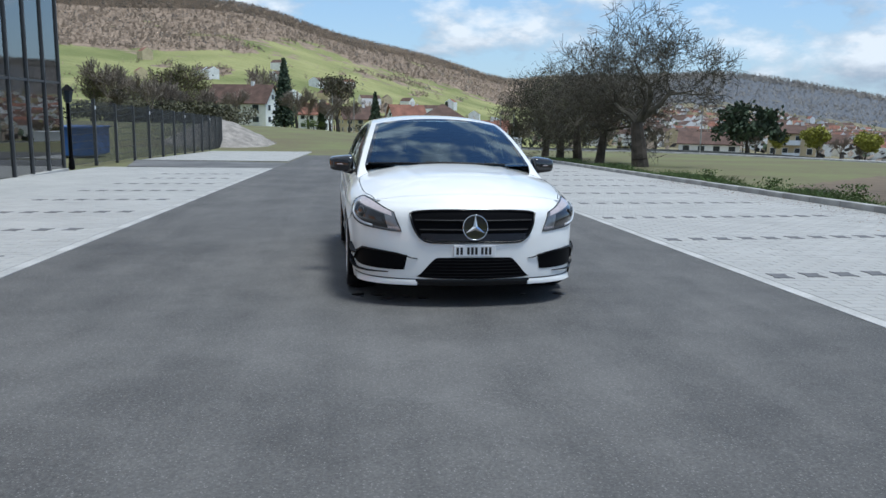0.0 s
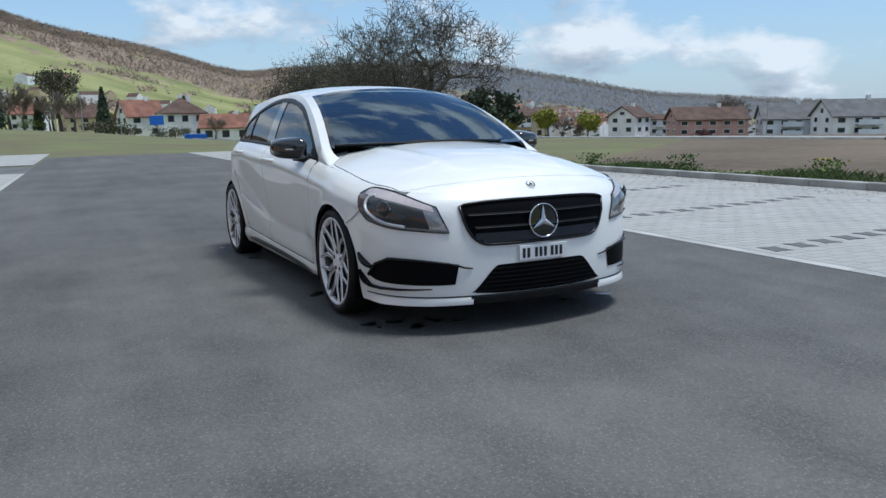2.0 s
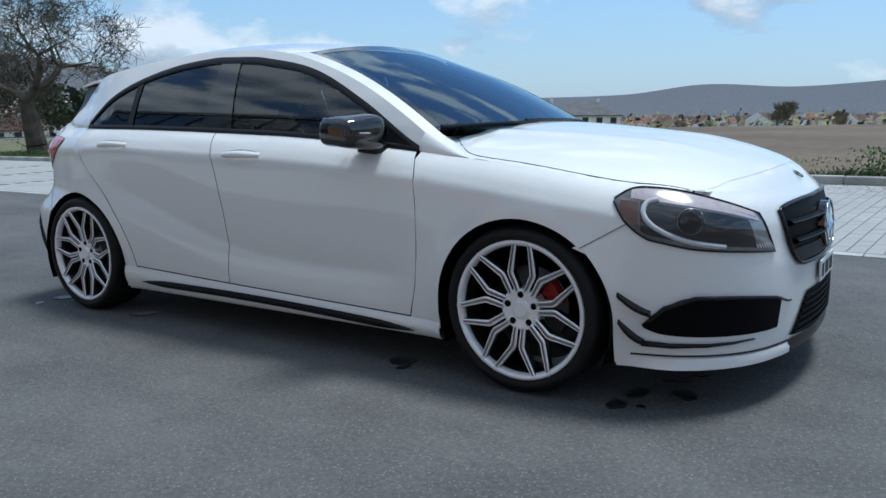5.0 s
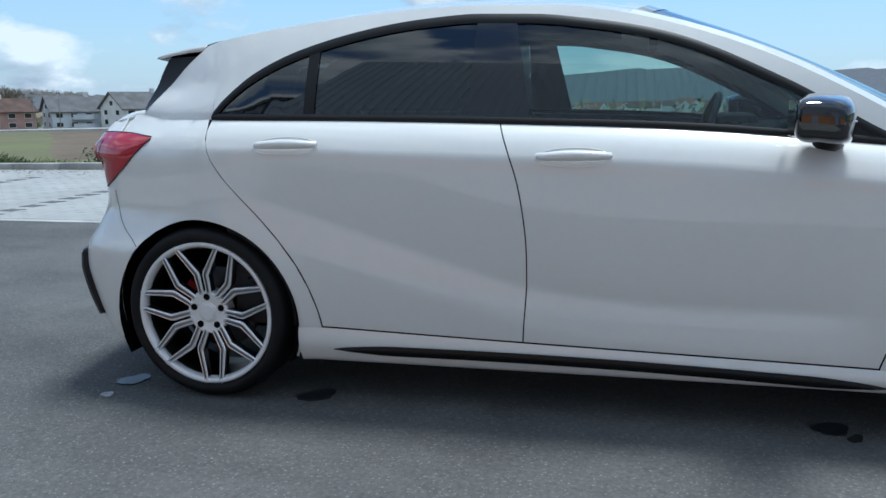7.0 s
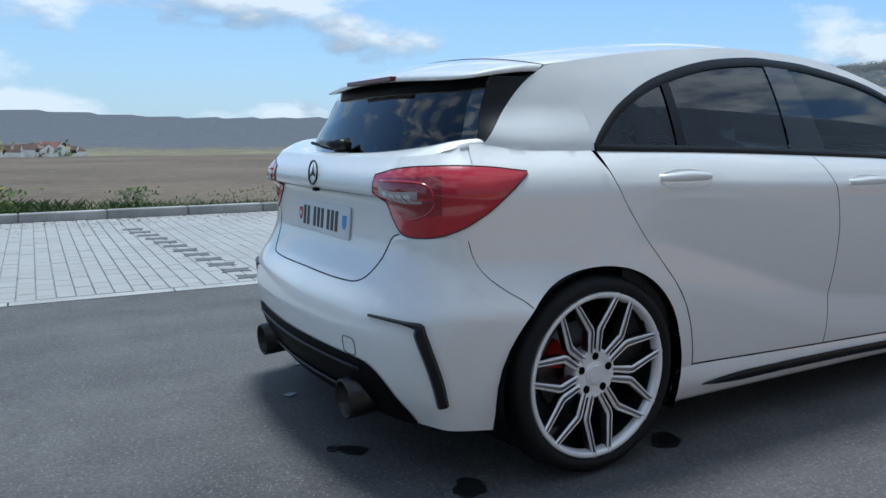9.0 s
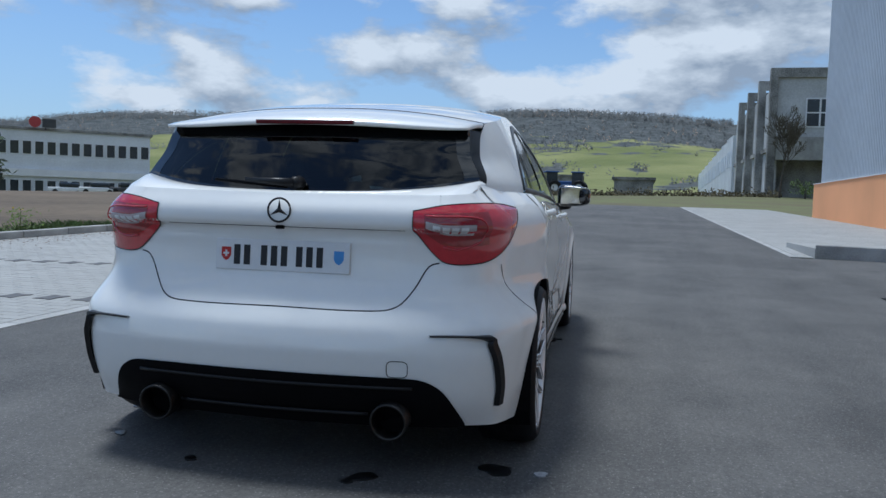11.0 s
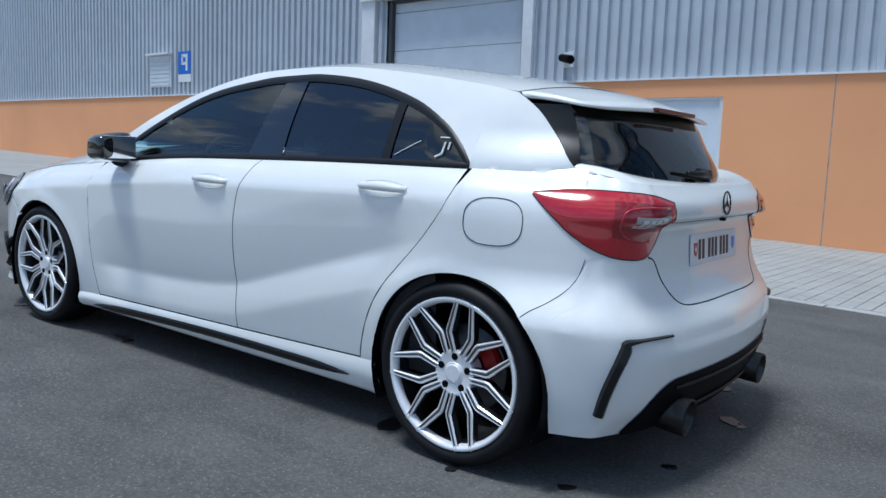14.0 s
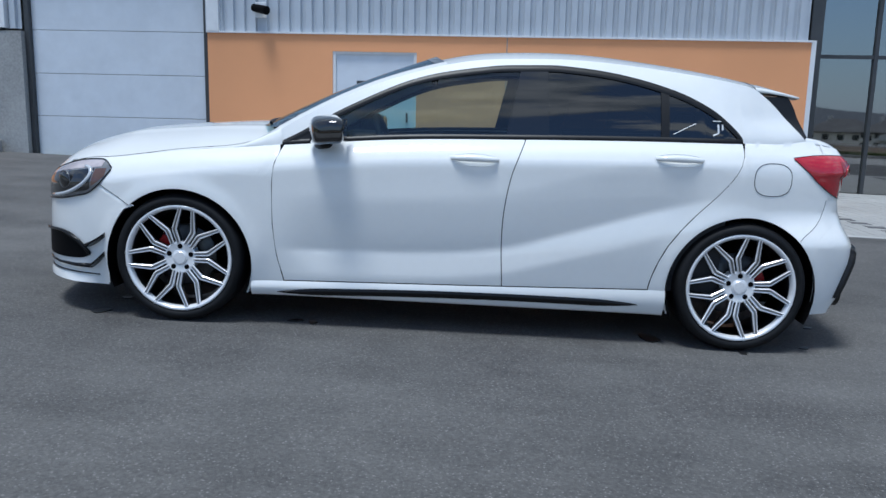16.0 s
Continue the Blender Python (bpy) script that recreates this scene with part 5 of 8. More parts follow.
        part("intake_blade", rod([C(.0, .5, .006), C(.12, 1, .010), C(.3, 1, .014), C(.6, 1.0, .014), C(.9, 1, .012), ring(s_at_y(.44), .356, .008), ring(s_at_y(.40), .350, .003)], .0105, sgn, 8, .003), M_TRIM, car, "", True)
        bl = [side(1.795, .246, .012), ring(s_at_y(.80), .242, .014), ring(s_at_y(.74), .243, .014), ring(s_at_y(.68), .245, .010), ring(s_at_y(.60), .248, .005)]
        part("intake_flic", rod(bl, .011, sgn, 8, .003), M_TRIM, car, "", True)
        for za, zb, xa, xb in ((.345, .405, 1.823, 1.718), (.245, .312, 1.802, 1.722)):
            bm = bmesh.new()
            n = 8
            top = []
            for k in range(n + 1):
                x = xa + (xb - xa) * k / n
                z = za + (zb - za) * (k / n) ** 1.3
                p = side(x, z)
                w = .034 * math.sin(math.pi * min(1, .15 + .85 * k / n)) ** .5 if k < n else .012
                top.append((p + Vector((0, -.004, .014)), p + Vector((0, w, .010)), p + Vector((0, w, -.002)), p + Vector((0, -.004, -.014))))
            vs = [[bm.verts.new(q) for q in t] for t in top]
            for a, b in zip(vs, vs[1:]):
                for i in range(4):
                    bm.faces.new((a[i], a[(i + 1) % 4], b[(i + 1) % 4], b[i]))
            bm.faces.new(vs[0]), bm.faces.new(vs[-1][::-1])
            part("canard", weld(mirror_bm(bm, sgn), (1.83, sgn * .86, .33)), M_TRIM, car, "gloss black canard")


front_face()


def number_plate(name, m, w, h, shields):
    """A plate whose signs are plain bars."""
    o = part(name, box(-w / 2, w / 2, -.004, .004, -h / 2, h / 2, .003), M_PLATE, car, "white number plate")
    o.matrix_basis = m
    x0, x1 = (.44 * w, -.44 * w) if not shields else (.36 * w, -.34 * w)
    # eight signs in groups of two, three and three
    step = (x1 - x0) / 9.3
    for k in range(8):
        a = x0 + step * (k + (.7 if k > 1 else 0) + (.5 if k > 4 else 0))
        b = a + step * .62
        part("plate_bar", box(min(a, b), max(a, b), .004, .0055, -h * .33, h * .31), M_INK, o)
    if shields:
        for x, mm in ((.42 * w, M_RED), (-.42 * w, M_SHIELD)):
            bm = prism([(-.018, -.024), (.018, -.024), (.018, .006), (.010, .018), (0, .024), (-.010, .018), (-.018, .006)], .004, .0055)
            for v in bm.verts:
                v.co = Vector((x + v.co.x, v.co.z, -v.co.y))
            sh = part("plate_shield", bm, mm, o)
            if mm is M_RED:
                part("cross_bar", box(x - .011, x + .011, .0055, .0062, -.002, .005), M_PLATE, sh)
                part("cross_post", box(x - .0035, x + .0035, .0055, .0066, -.010, .013), M_PLATE, sh)
    return o


M_SHIELD = mat("shield_blue", (0.09, 0.30, 0.68), 0.4, 0, 6, 0.05, 0, 60)
number_plate("front_number_plate", pose(2.238, 0, .412, 0, 0, -90), .30, .08, False)
number_plate("rear_number_plate", pose(-1.926, 0, .752, 6, 0, 90), .50, .11, True)


def rear_face():
    emblem(ring(1.0, .914, .006), (-1, 0, .12), .041, tailgate)
    part("rear_camera", box(-1.962, -1.940, -.014, .014, .848, .860, .003), M_BLACK, tailgate)
    lo = [(0, .186), (.85, .186), (1, .190)]
    hi = [(0, .374), (.66, .370), (.77, .362), (.86, .325), (.93, .262), (1, .198)]
    D = over(1.0, s_at_y(.695, True), lo, hi, lambda u, v: .004 + .012 * (1 - v))
    d = part("rear_diffuser", both(lambda u, v: D(u, v), 36, 12), M_BLACK, car, "black rear diffuser panel", True)
    for z, e, w in ((.335, .008, .50), (.235, .02, .345)):
        ys = np.linspace(-w, w, 21)
        pts = [ring(s_at_y(abs(y), True), z, e) for y in ys]
        part("diffuser_rib", tube([Vector((p.x, y, p.z)) for p, y in zip(pts, ys)], .006, 6), M_SATIN, d, "", True)
    for sgn in (1, -1):
        e = part("exhaust_tip", mirror_bm(cyl_shell((-1.78, .425, .238), (-2.015, .425, .222), .064, .055), sgn), M_STEEL, car, "dark steel round exhaust tip", True)
        part("exhaust_bore", mirror_bm(cyl((-1.80, .425, .236), (-1.95, .425, .226), .055, None, 24), sgn), M_BLACK, e)
        # fin over the bumper corner
        a, b = s_at_y(.55, True), s_at_y(.745, True)
        pts = [(a, .514, .003), (a + (b - a) * .4, .515, .008), (a + (b - a) * .78, .513, .012), (b - .001, .506, .015), (b - .002, .488, .016), (b - .006, .44, .016), (b - .011, .35, .014), (b - .014, .270, .010)]
        bm = bmesh.new()
        prev = None
        P = [ring(s, z, e) for s, z, e in pts]
        fine = []
        for k in range(len(P) - 1):
            for j in range(4):
                t = k + j / 4
                fine.append(Vector([spline([(i, q[c]) for i, q in enumerate(P)], t) for c in range(3)]))
        fine.append(P[-1])
        for k, p in enumerate(fine):
            t = (fine[min(k + 1, len(fine) - 1)] - fine[max(k - 1, 0)]).normalized()
            nrm = Vector((p.x + 1.3, p.y * 1.2, 0)).normalized()
            w = t.cross(nrm).normalized() * (.004 + .015 * smooth01((k / len(fine) - .22) / .34))
            q = [bm.verts.new(p - w - nrm * .012), bm.verts.new(p - w * .6 + nrm * .006), bm.verts.new(p + w * .6 + nrm * .006), bm.verts.new(p + w - nrm * .012)]
            if prev:
                for i in range(4):
                    bm.faces.new((prev[i], prev[(i + 1) % 4], q[(i + 1) % 4], q[i]))
            prev = q
        part("bumper_fin", weld(mirror_bm(bm, sgn), (-1.85, sgn * .6, .42)), M_SATIN, car, "black bumper fin")
    # wiper
    w = part("rear_wiper", tube([(-1.862, -.02, 1.008), (-1.86, .06, 1.012), (-1.85, .17, 1.016)], .018, 10, None, .009), M_SATIN, car, "", True)
    part("wiper_pivot", cyl((-1.81, -.02, 1.008), (-1.872, -.02, 1.006), .026, .022, 16), M_SATIN, w, "", True)
    part("wiper_blade", tube([(-1.852, .01, .996), (-1.848, .15, 1.004), (-1.835, .295, 1.014)], .009, 8, None, .006), M_BLACK, w, "", True)
    # towing covers
    for s_, z0, y in ((-1, .400, .45),):
        pts = []
        for k in range(33):
            th = math.tau * k / 32
            cx, cz = math.copysign(abs(math.cos(th)) ** .5, math.cos(th)), math.copysign(abs(math.sin(th)) ** .5, math.sin(th))
            p = ring(s_at_y(y + .035 * cx, True), z0 + .028 * cz, .0008)
            pts.append(Vector((p.x, -p.y, p.z)))
        part("tow_cover_seam", tube(pts, .0014, 5), M_SATIN, car)


def cyl_shell(p0, p1, r, ri):
    """An open pipe with a wall."""
    bm = bmesh.new()
    p0, p1 = Vector(p0), Vector(p1)
    d = (p1 - p0).normalized()
    a = d.orthogonal().normalized()
    b = d.cross(a)
    rows = []
    for p, rr in ((p0, r), (p1, r), (p1 + d * .004, (r + ri) / 2), (p1, ri), (p0, ri)):
        rows.append([bm.verts.new(p + (a * math.cos(k * math.tau / 32) + b * math.sin(k * math.tau / 32)) * rr) for k in range(32)])
    for x, y in zip(rows, rows[1:]):
        for k in range(32):
            bm.faces.new((x[k], x[(k + 1) % 32], y[(k + 1) % 32], y[k]))
    bmesh.ops.recalc_face_normals(bm, faces=bm.faces)
    return bm


rear_face()


def flank_trim(sgn):
    def sill(u, v):
        x = .999 + (-1.0 - .999) * u
        z = .150 + (spline(Z_SILL, x) - GAP - .150) * v
        return side(x, z, .014 * math.sin(math.pi * min(1, (1 - v) * 1.0)) + .004)
    bm = patch(sill, 40, 10, None, sgn)
    patch(lambda u, v: side(.999 + (-1.0 - .999) * u, .150, .004 - .16 * v), 40, 2, bm, sgn)
    part("sill", weld(bm), M_PAINT, car, "", True)

    def strip(u, v):
        x = .872 + (-.874 - .872) * u
        zc = .171 + (.200 - .171) * u + .014 * math.sin(math.pi * u)
        h = .017 * min(1, 9 * u, 9 * (1 - u)) ** .6 + .001
        return side(x, zc + h * (2 * v - 1), .021 + .007 * math.sin(math.pi * v))
    part("skirt_strip", weld(patch(strip, 40, 6, None, sgn)), M_TRIM, car, "gloss black side skirt strip", True)
    # door handles
    for key, xa, xb, z in (("f", .062, -.168, .862), ("r", -.893, -1.118, .906)):
        bm = bmesh.new()
        n, rows = 16, []
        for k in range(n + 1):
            u = k / n
            x = xa + (xb - xa) * u
            p = side(x, z + .004 * math.sin(math.pi * u))
            out = .036 * math.sin(math.pi * u) ** .35 if 0 < k < n else .002
            hh = .011 + .005 * math.sin(math.pi * u)
            rows.append([bm.verts.new(p + Vector((0, dy, dz))) for dy, dz in ((out - .012, hh), (out, hh * .6), (out + .002, 0), (out, -hh * .7), (out - .012, -hh))])
        for a, b in zip(rows, rows[1:]):
            for i in range(4):
                bm.faces.new((a[i], a[i + 1], b[i + 1], b[i]))
        h = part("door_handle", weld(mirror_bm(bm, sgn)), M_PAINT, doors[key, sgn], "", True)
        # the finger bowl's rim
        rim = []
        for k in range(33):
            th = math.tau * k / 32
            rim.append(side((xa + xb) / 2 + .118 * math.cos(th), z - .004 + .029 * math.sin(th), .0))
        part("handle_bowl", rod(rim, .0014, sgn, 6), M_PAINT, doors[key, sgn], "", True)
    # mirror
    bm = bmesh.new()
    bmesh.ops.create_uvsphere(bm, u_segments=28, v_segments=18, radius=1)
    for v in bm.verts:
        x, y, z = v.co
        sx, sy, sz = (math.copysign(abs(c) ** .46, c) for c in (x, y, z))
        v.co = Vector((.625 + (.092 if sx > 0 else .060) * sx - .03 * sy, .905 + .105 * sy, .964 + .066 * sz * (1 - .16 * sy) - .012 * (sx > 0) * sx))
    m = part("door_mirror", mirror_bm(bm, sgn), M_GLOSS, car, "gloss black door mirror", True)
    part("mirror_foot", rod([(.70, .775, .885), (.68, .82, .895), (.64, .87, .908)], .024, sgn, 10, .03), M_SATIN, m, "", True)
    part("mirror_glass", mirror_bm(box(.556, .562, .825, .985, .915, 1.018, .002), sgn), M_CHROME, m, "mirror glass")
    part("repeater", rod([(.722, .84, .955), (.714, .92, .956), (.68, .985, .958)], .004, sgn, 6), M_LENS, m)


for sg in (1, -1):
    flank_trim(sg)


def side_marks():
    # fuel flap, on the left
    pts = []
    for k in range(49):
        th = math.tau * k / 48
        cx, cz = (math.copysign(abs(c) ** .75, c) for c in (math.cos(th), math.sin(th)))
        pts.append(side(-1.455 + .096 * cx, .832 + .076 * cz, .0006))
    part("fuel_flap_seam", tube(pts, .0017, 5), M_SATIN, car)
    # plain white sticker on the left rear quarter window
    st = part("window_sticker", tube([upper(-1.195, 1.075, .002), upper(-1.195, 1.035, .002), upper(-1.17, 1.022, .002)], .0045, 4), M_PLATE, car, "white sticker of plain bars")
    part("sticker_bar", tube([upper(-1.215, 1.075, .002), upper(-1.215, 1.05, .002)], .004, 4), M_PLATE, st)
    part("sticker_top", tube([upper(-1.17, 1.09, .002), upper(-1.225, 1.09, .002)], .0025, 4), M_PLATE, st)
    part("sticker_line", tube([upper(-.985, 1.02, .002), upper(-1.04, 1.05, .002), upper(-1.09, 1.075, .002)], .0016, 4), M_PLATE, st)


side_marks()


# ---- wheels ----
def wheel(name, x, sgn):
    """Built with its outer face towards +y at y = 0."""
    w = part(name, lathe([(.255, -.016), (.262, -.006), (.275, .003), (.290, .002), (.304, -.012), (.3125, -.040), (.314, -.075), (.314, -.165), (.310, -.205), (.29, -.225), (.25, -.222)], 72), M_RUBBER, car, "low-profile black tyre on silver rim", True)
    bm = bmesh.new()
    for k in range(3):
        lathe([(.3135, -.075 - .03 * k), (.3152, -.078 - .03 * k), (.3152, -.096 - .03 * k), (.3135, -.099 - .03 * k)], 72, bm)
    part("tread", bm, M_RUBBER, w)
    r = part("rim", lathe([(.2585, -.012), (.2585, -.004), (.2555, -.001), (.2440, -.004), (.2420, -.011), (.238, -.015), (.237, -.030)], 72), M_RIM, w, "brushed silver forged rim", True)
    # the shade behind the spokes is put into the barrel's dark metal
    part("barrel", lathe([(.237, -.030), (.230, -.060), (.224, -.12), (.228, -.205), (.25, -.215)], 72), M_RIM_DK, r, "inner barrel of the rim, shade painted in as dark metal", True)
    N = 7
    for k in range(N):
        th0 = math.tau * k / N + math.pi / 2 + (.16 if sgn > 0 else .07 if x > 0 else .385)
        e1, e2 = Vector((math.cos(th0), 0, math.sin(th0))), Vector((-math.sin(th0), 0, math.cos(th0)))
        sp = bmesh.new()
        for sg_ in (1, -1):
            # a slim arm from the lip, a sharp kink, then in to the hub; a milled groove along it
            path = [(.2575, .0285, -.001, .0062), (.244, .0305, -.003, .0086), (.137, .0455, -.013, .0118), (.129, .0435, -.014, .0122), (.066, .0150, -.024, .0100)]
            ctr = [e1 * u + e2 * (sg_ * v) + Vector((0, y, 0)) for u, v, y, _ in path]
            prev = None
            for j, c in enumerate(ctr):
                pa, pb = ctr[max(j - 1, 0)], ctr[min(j + 1, len(ctr) - 1)]
                t = Vector((pb.x - pa.x, 0, pb.z - pa.z)).normalized()
                s_ = t.cross(Vector((0, 1, 0)))
                hw = path[j][3]
                q = [sp.verts.new(c + s_ * d * hw + Vector((0, y, 0))) for d, y in ((1.0, -.034), (1.05, -.0045), (.66, .0005), (.34, -.0005), (.22, -.005), (-.22, -.005), (-.34, -.0005), (-.66, .0005), (-1.05, -.0045), (-1.0, -.034))]
                if prev:
                    for i in range(10):
                        f = sp.faces.new((prev[i], prev[(i + 1) % 10], q[(i + 1) % 10], q[i]))
                        # bright bevels, dark sides and groove: light and shade put into the colours
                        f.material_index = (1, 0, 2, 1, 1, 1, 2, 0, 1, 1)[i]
                prev = q
            sp.faces.new(prev)
        weld(sp, (0, -.2, 0), 1e-5)
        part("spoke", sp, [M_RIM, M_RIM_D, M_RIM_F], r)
    part("hub", lathe([(.0, -.026), (.034, -.026), (.036, -.029), (.040, -.030), (.072, -.027), (.077, -.029), (.080, -.036), (.080, -.08)], 40), M_RIM, r, "", False)
    part("hub_cap", lathe([(.0, -.021), (.027, -.0213), (.030, -.024), (.031, -.030)], 32), M_RIM, r, "", False)
    for k in range(5):
        th = math.tau * k / 5 + math.pi / 2
        c = Vector((.056 * math.cos(th), 0, .056 * math.sin(th)))
        part("lug_bolt", cyl(c + Vector((0, -.034, 0)), c + Vector((0, -.0265, 0)), .0138, .0125, 10), M_BLACK, r)
    th = 2.5
    part("valve", cyl((.238 * math.cos(th), -.03, .238 * math.sin(th)), (.222 * math.cos(th), -.008, .222 * math.sin(th)), .004, None, 6), M_BLACK, r)
    w.matrix_basis = pose(x, sgn * .877, .314, 0, 0, 0 if sgn > 0 else 180)
    # brake, does not turn with the wheel but is carried by it here
    # disc colour darkened as well, for the shade inside the wheel
    part("brake_disc", lathe([(.05, -.115), (.15, -.115), (.153, -.12), (.153, -.138), (.15, -.142), (.05, -.142)], 48), M_DISC, w, "steel brake disc", True)
    # front calipers sit ahead of the hub, rear ones behind it
    cs = bmesh.new()
    n = 10
    ahead = (x > 0) == (sgn > 0)
    side_a = .5 if ahead else math.pi - .5
    rows = []
    for k in range(n + 1):
        a = side_a + (-.32 + .64 * k / n)
        ca_, sa_ = math.cos(a), math.sin(a)
        rows.append([cs.verts.new((rr * ca_, yy, rr * sa_)) for rr, yy in ((.085, -.088), (.138, -.084), (.146, -.10), (.146, -.15), (.085, -.15))])
    for a, b_ in zip(rows, rows[1:]):
        for i in range(5):
            cs.faces.new((a[i], a[(i + 1) % 5], b_[(i + 1) % 5], b_[i]))
    cs.faces.new(rows[0][::-1]), cs.faces.new(rows[-1])
    part("brake_caliper", weld(cs, (.115 * math.cos(side_a), -.12, .115 * math.sin(side_a))), M_RED, w, "red brake caliper")
    return w


for nm, xx in (("front_wheel", AXLE), ("rear_wheel", -AXLE)):
    for sg in (1, -1):
        wheel(nm, xx, sg)


# ---- underside and cabin ----
def underside():
    part("floor_pan", box(-1.85, 2.0, -.60, .60, .19, .27, .02), M_BLACK, car)
    part("side_floor", box(-.98, .98, -.80, .80, .17, .26, .02), M_BLACK, car)
    for xc in (AXLE, -AXLE):
        for sgn in (1, -1):
            bm = bmesh.new()
            rows = []
            for k in range(25):
                th = radians(-25 + 230 * k / 24)
                rows.append([bm.verts.new((xc + r * math.cos(th), sgn * y, ARCH_Z + r * math.sin(th))) for r, y in ((ARCH_R - .001, .868), (ARCH_R + .004, .80), (ARCH_R + .012, .58), (.05, .575))])
            for a, b in zip(rows, rows[1:]):
                for i in range(3):
                    bm.faces.new((a[i], a[i + 1], b[i + 1], b[i]))
            part("wheel_liner", bm, M_BLACK, car)


underside()


def rbox(x0, x1, y0, y1, z0, z1, r, lean=0.0):
    """A soft cushion-like block, leaning back with height."""
    bm = box(x0, x1, y0, y1, z0, z1, r)
    for v in bm.verts:
        v.co.x -= lean * (v.co.z - z0)
    return bm


def cabin():
    def cp(name, bm, m, label="", smooth=False):
        return part(name, bm, m, car, label, smooth)
    cp("cabin_floor", box(-1.5, 1.0, -.70, .70, .27, .33), M_CABIN)
    for sgn in (1, -1):
        bm = patch(lambda u, v: side(.93 + (-1.25 - .93) * u, .27 + (ztop(.93 - 2.18 * u) - .005 - .27) * v, -.035), 24, 10, None, sgn)
        cp("door_lining", bm, M_CABIN)
    bm = patch(lambda u, v: Vector((.05 + (-1.36 - .05) * v, (2 * u - 1) * (yrail(.05 - 1.41 * v) - .02), zrail(.05 - 1.41 * v) - .012 + .045 * (1 - abs(2 * u - 1) ** 2.4))), 20, 20)
    cp("headliner", bm, M_LINER)
    cp("dashboard", rbox(.50, .98, -.66, .66, .55, .915, .05, 0), M_CABIN, "", True)
    cp("instrument_hood", rbox(.44, .62, .20, .52, .86, .955, .03), M_CABIN)
    cp("console", rbox(-.2, .55, -.12, .12, .33, .58, .04), M_CABIN)
    for sgn in (1, -1):
        y = .36 * sgn
        s = cp("front_seat", rbox(-.30, .20, y - .25, y + .25, .33, .55, .07), M_SEAT)
        part("seat_back", rbox(-.33, -.19, y - .24, y + .24, .50, 1.02, .06, .35), M_SEAT, s)
        part("headrest", rbox(-.50, -.40, y - .13, y + .13, 1.02, 1.21, .045, .2), M_SEAT, s)
        part("headrest_post", cyl((-.43, y - .05, .98), (-.46, y - .05, 1.06), .007), M_CHROME, s)
        part("headrest_post", cyl((-.43, y + .05, .98), (-.46, y + .05, 1.06), .007), M_CHROME, s)
    b = cp("rear_bench", rbox(-1.20, -.72, -.62, .62, .33, .56, .07), M_SEAT)
    part("bench_back", rbox(-1.22, -1.08, -.62, .62, .50, .99, .06, .3), M_SEAT, b)
    for y in (-.36, .36):
        part("headrest", rbox(-1.37, -1.28, y - .13, y + .13, .99, 1.13, .04, .1), M_SEAT, b)
    cp("parcel_shelf", box(-1.72, -1.36, -.58, .58, .93, .95), M_CABIN)
    # wheel, in front of the left seat
    pts = []
    cc, n = Vector((.40, .36, .86)), Vector((-.93, 0, .37))
    a = Vector((0, 1, 0))
    bb = n.cross(a)
    for k in range(33):
        th = math.tau * k / 32
        pts.append(cc + (a * math.cos(th) + bb * math.sin(th)) * .185)
    sw = cp("steering_wheel", tube(pts, .016, 8), M_CABIN, "", True)
    part("wheel_boss", rbox(.38, .43, .29, .43, .81, .90, .02), M_CABIN, sw)
    for d in (-1, 1):
        part("wheel_arm", tube([cc + a * d * .05, cc + a * d * .18], .014, 6), M_CABIN, sw)
    part("column", tube([cc, cc - n * .2], .035, 8), M_CABIN, sw)
    m = cp("interior_mirror", rbox(.17, .20, -.11, .11, 1.215, 1.275, .012), M_CABIN)
    part("mirror_stem", tube([(.19, 0, 1.27), (.25, 0, 1.325)], .012, 6), M_CABIN, m)


cabin()


def shorten_tail(x0):
    """The car's tail behind x0 is drawn in towards it, most of all above the bumper."""
    for o in list(bpy.data.objects):
        up, m = o.parent, o.matrix_basis.copy()
        while up is not None and up is not car:
            m, up = up.matrix_basis @ m, up.parent
        if up is not car or o.type != "MESH":
            continue
        inv = m.inverted()
        for v in o.data.vertices:
            c = m @ v.co
            if c.x < x0:
                low = min(1.0, max(0.0, (.60 - c.z) / .15))
                c.x = x0 + (c.x - x0) * (.86 + .11 * low)
                v.co = inv @ c
        o.data.update()


shorten_tail(-1.72)
# ---- yard: pavers, kerbs, stains ----
PV, PU = 0.225, 0.118          # a paver's size across and along the lane


def paver_rows(u0, u1, v0, v1):
    """Plan rectangles of the pavers of an area, with their place in the pattern."""
    nu, nv = int((u1 - u0) / PU), int((v1 - v0) / PV)
    for i in range(nu):
        for j in range(nv + 1):
            a, b = v0 + (j - .5 * (i % 2)) * PV, v0 + (j + 1 - .5 * (i % 2)) * PV
            a, b = max(a, v0), min(b, v1)
            if b - a > .05:
                yield u0 + i * PU, u0 + (i + 1) * PU, a, b, i, j


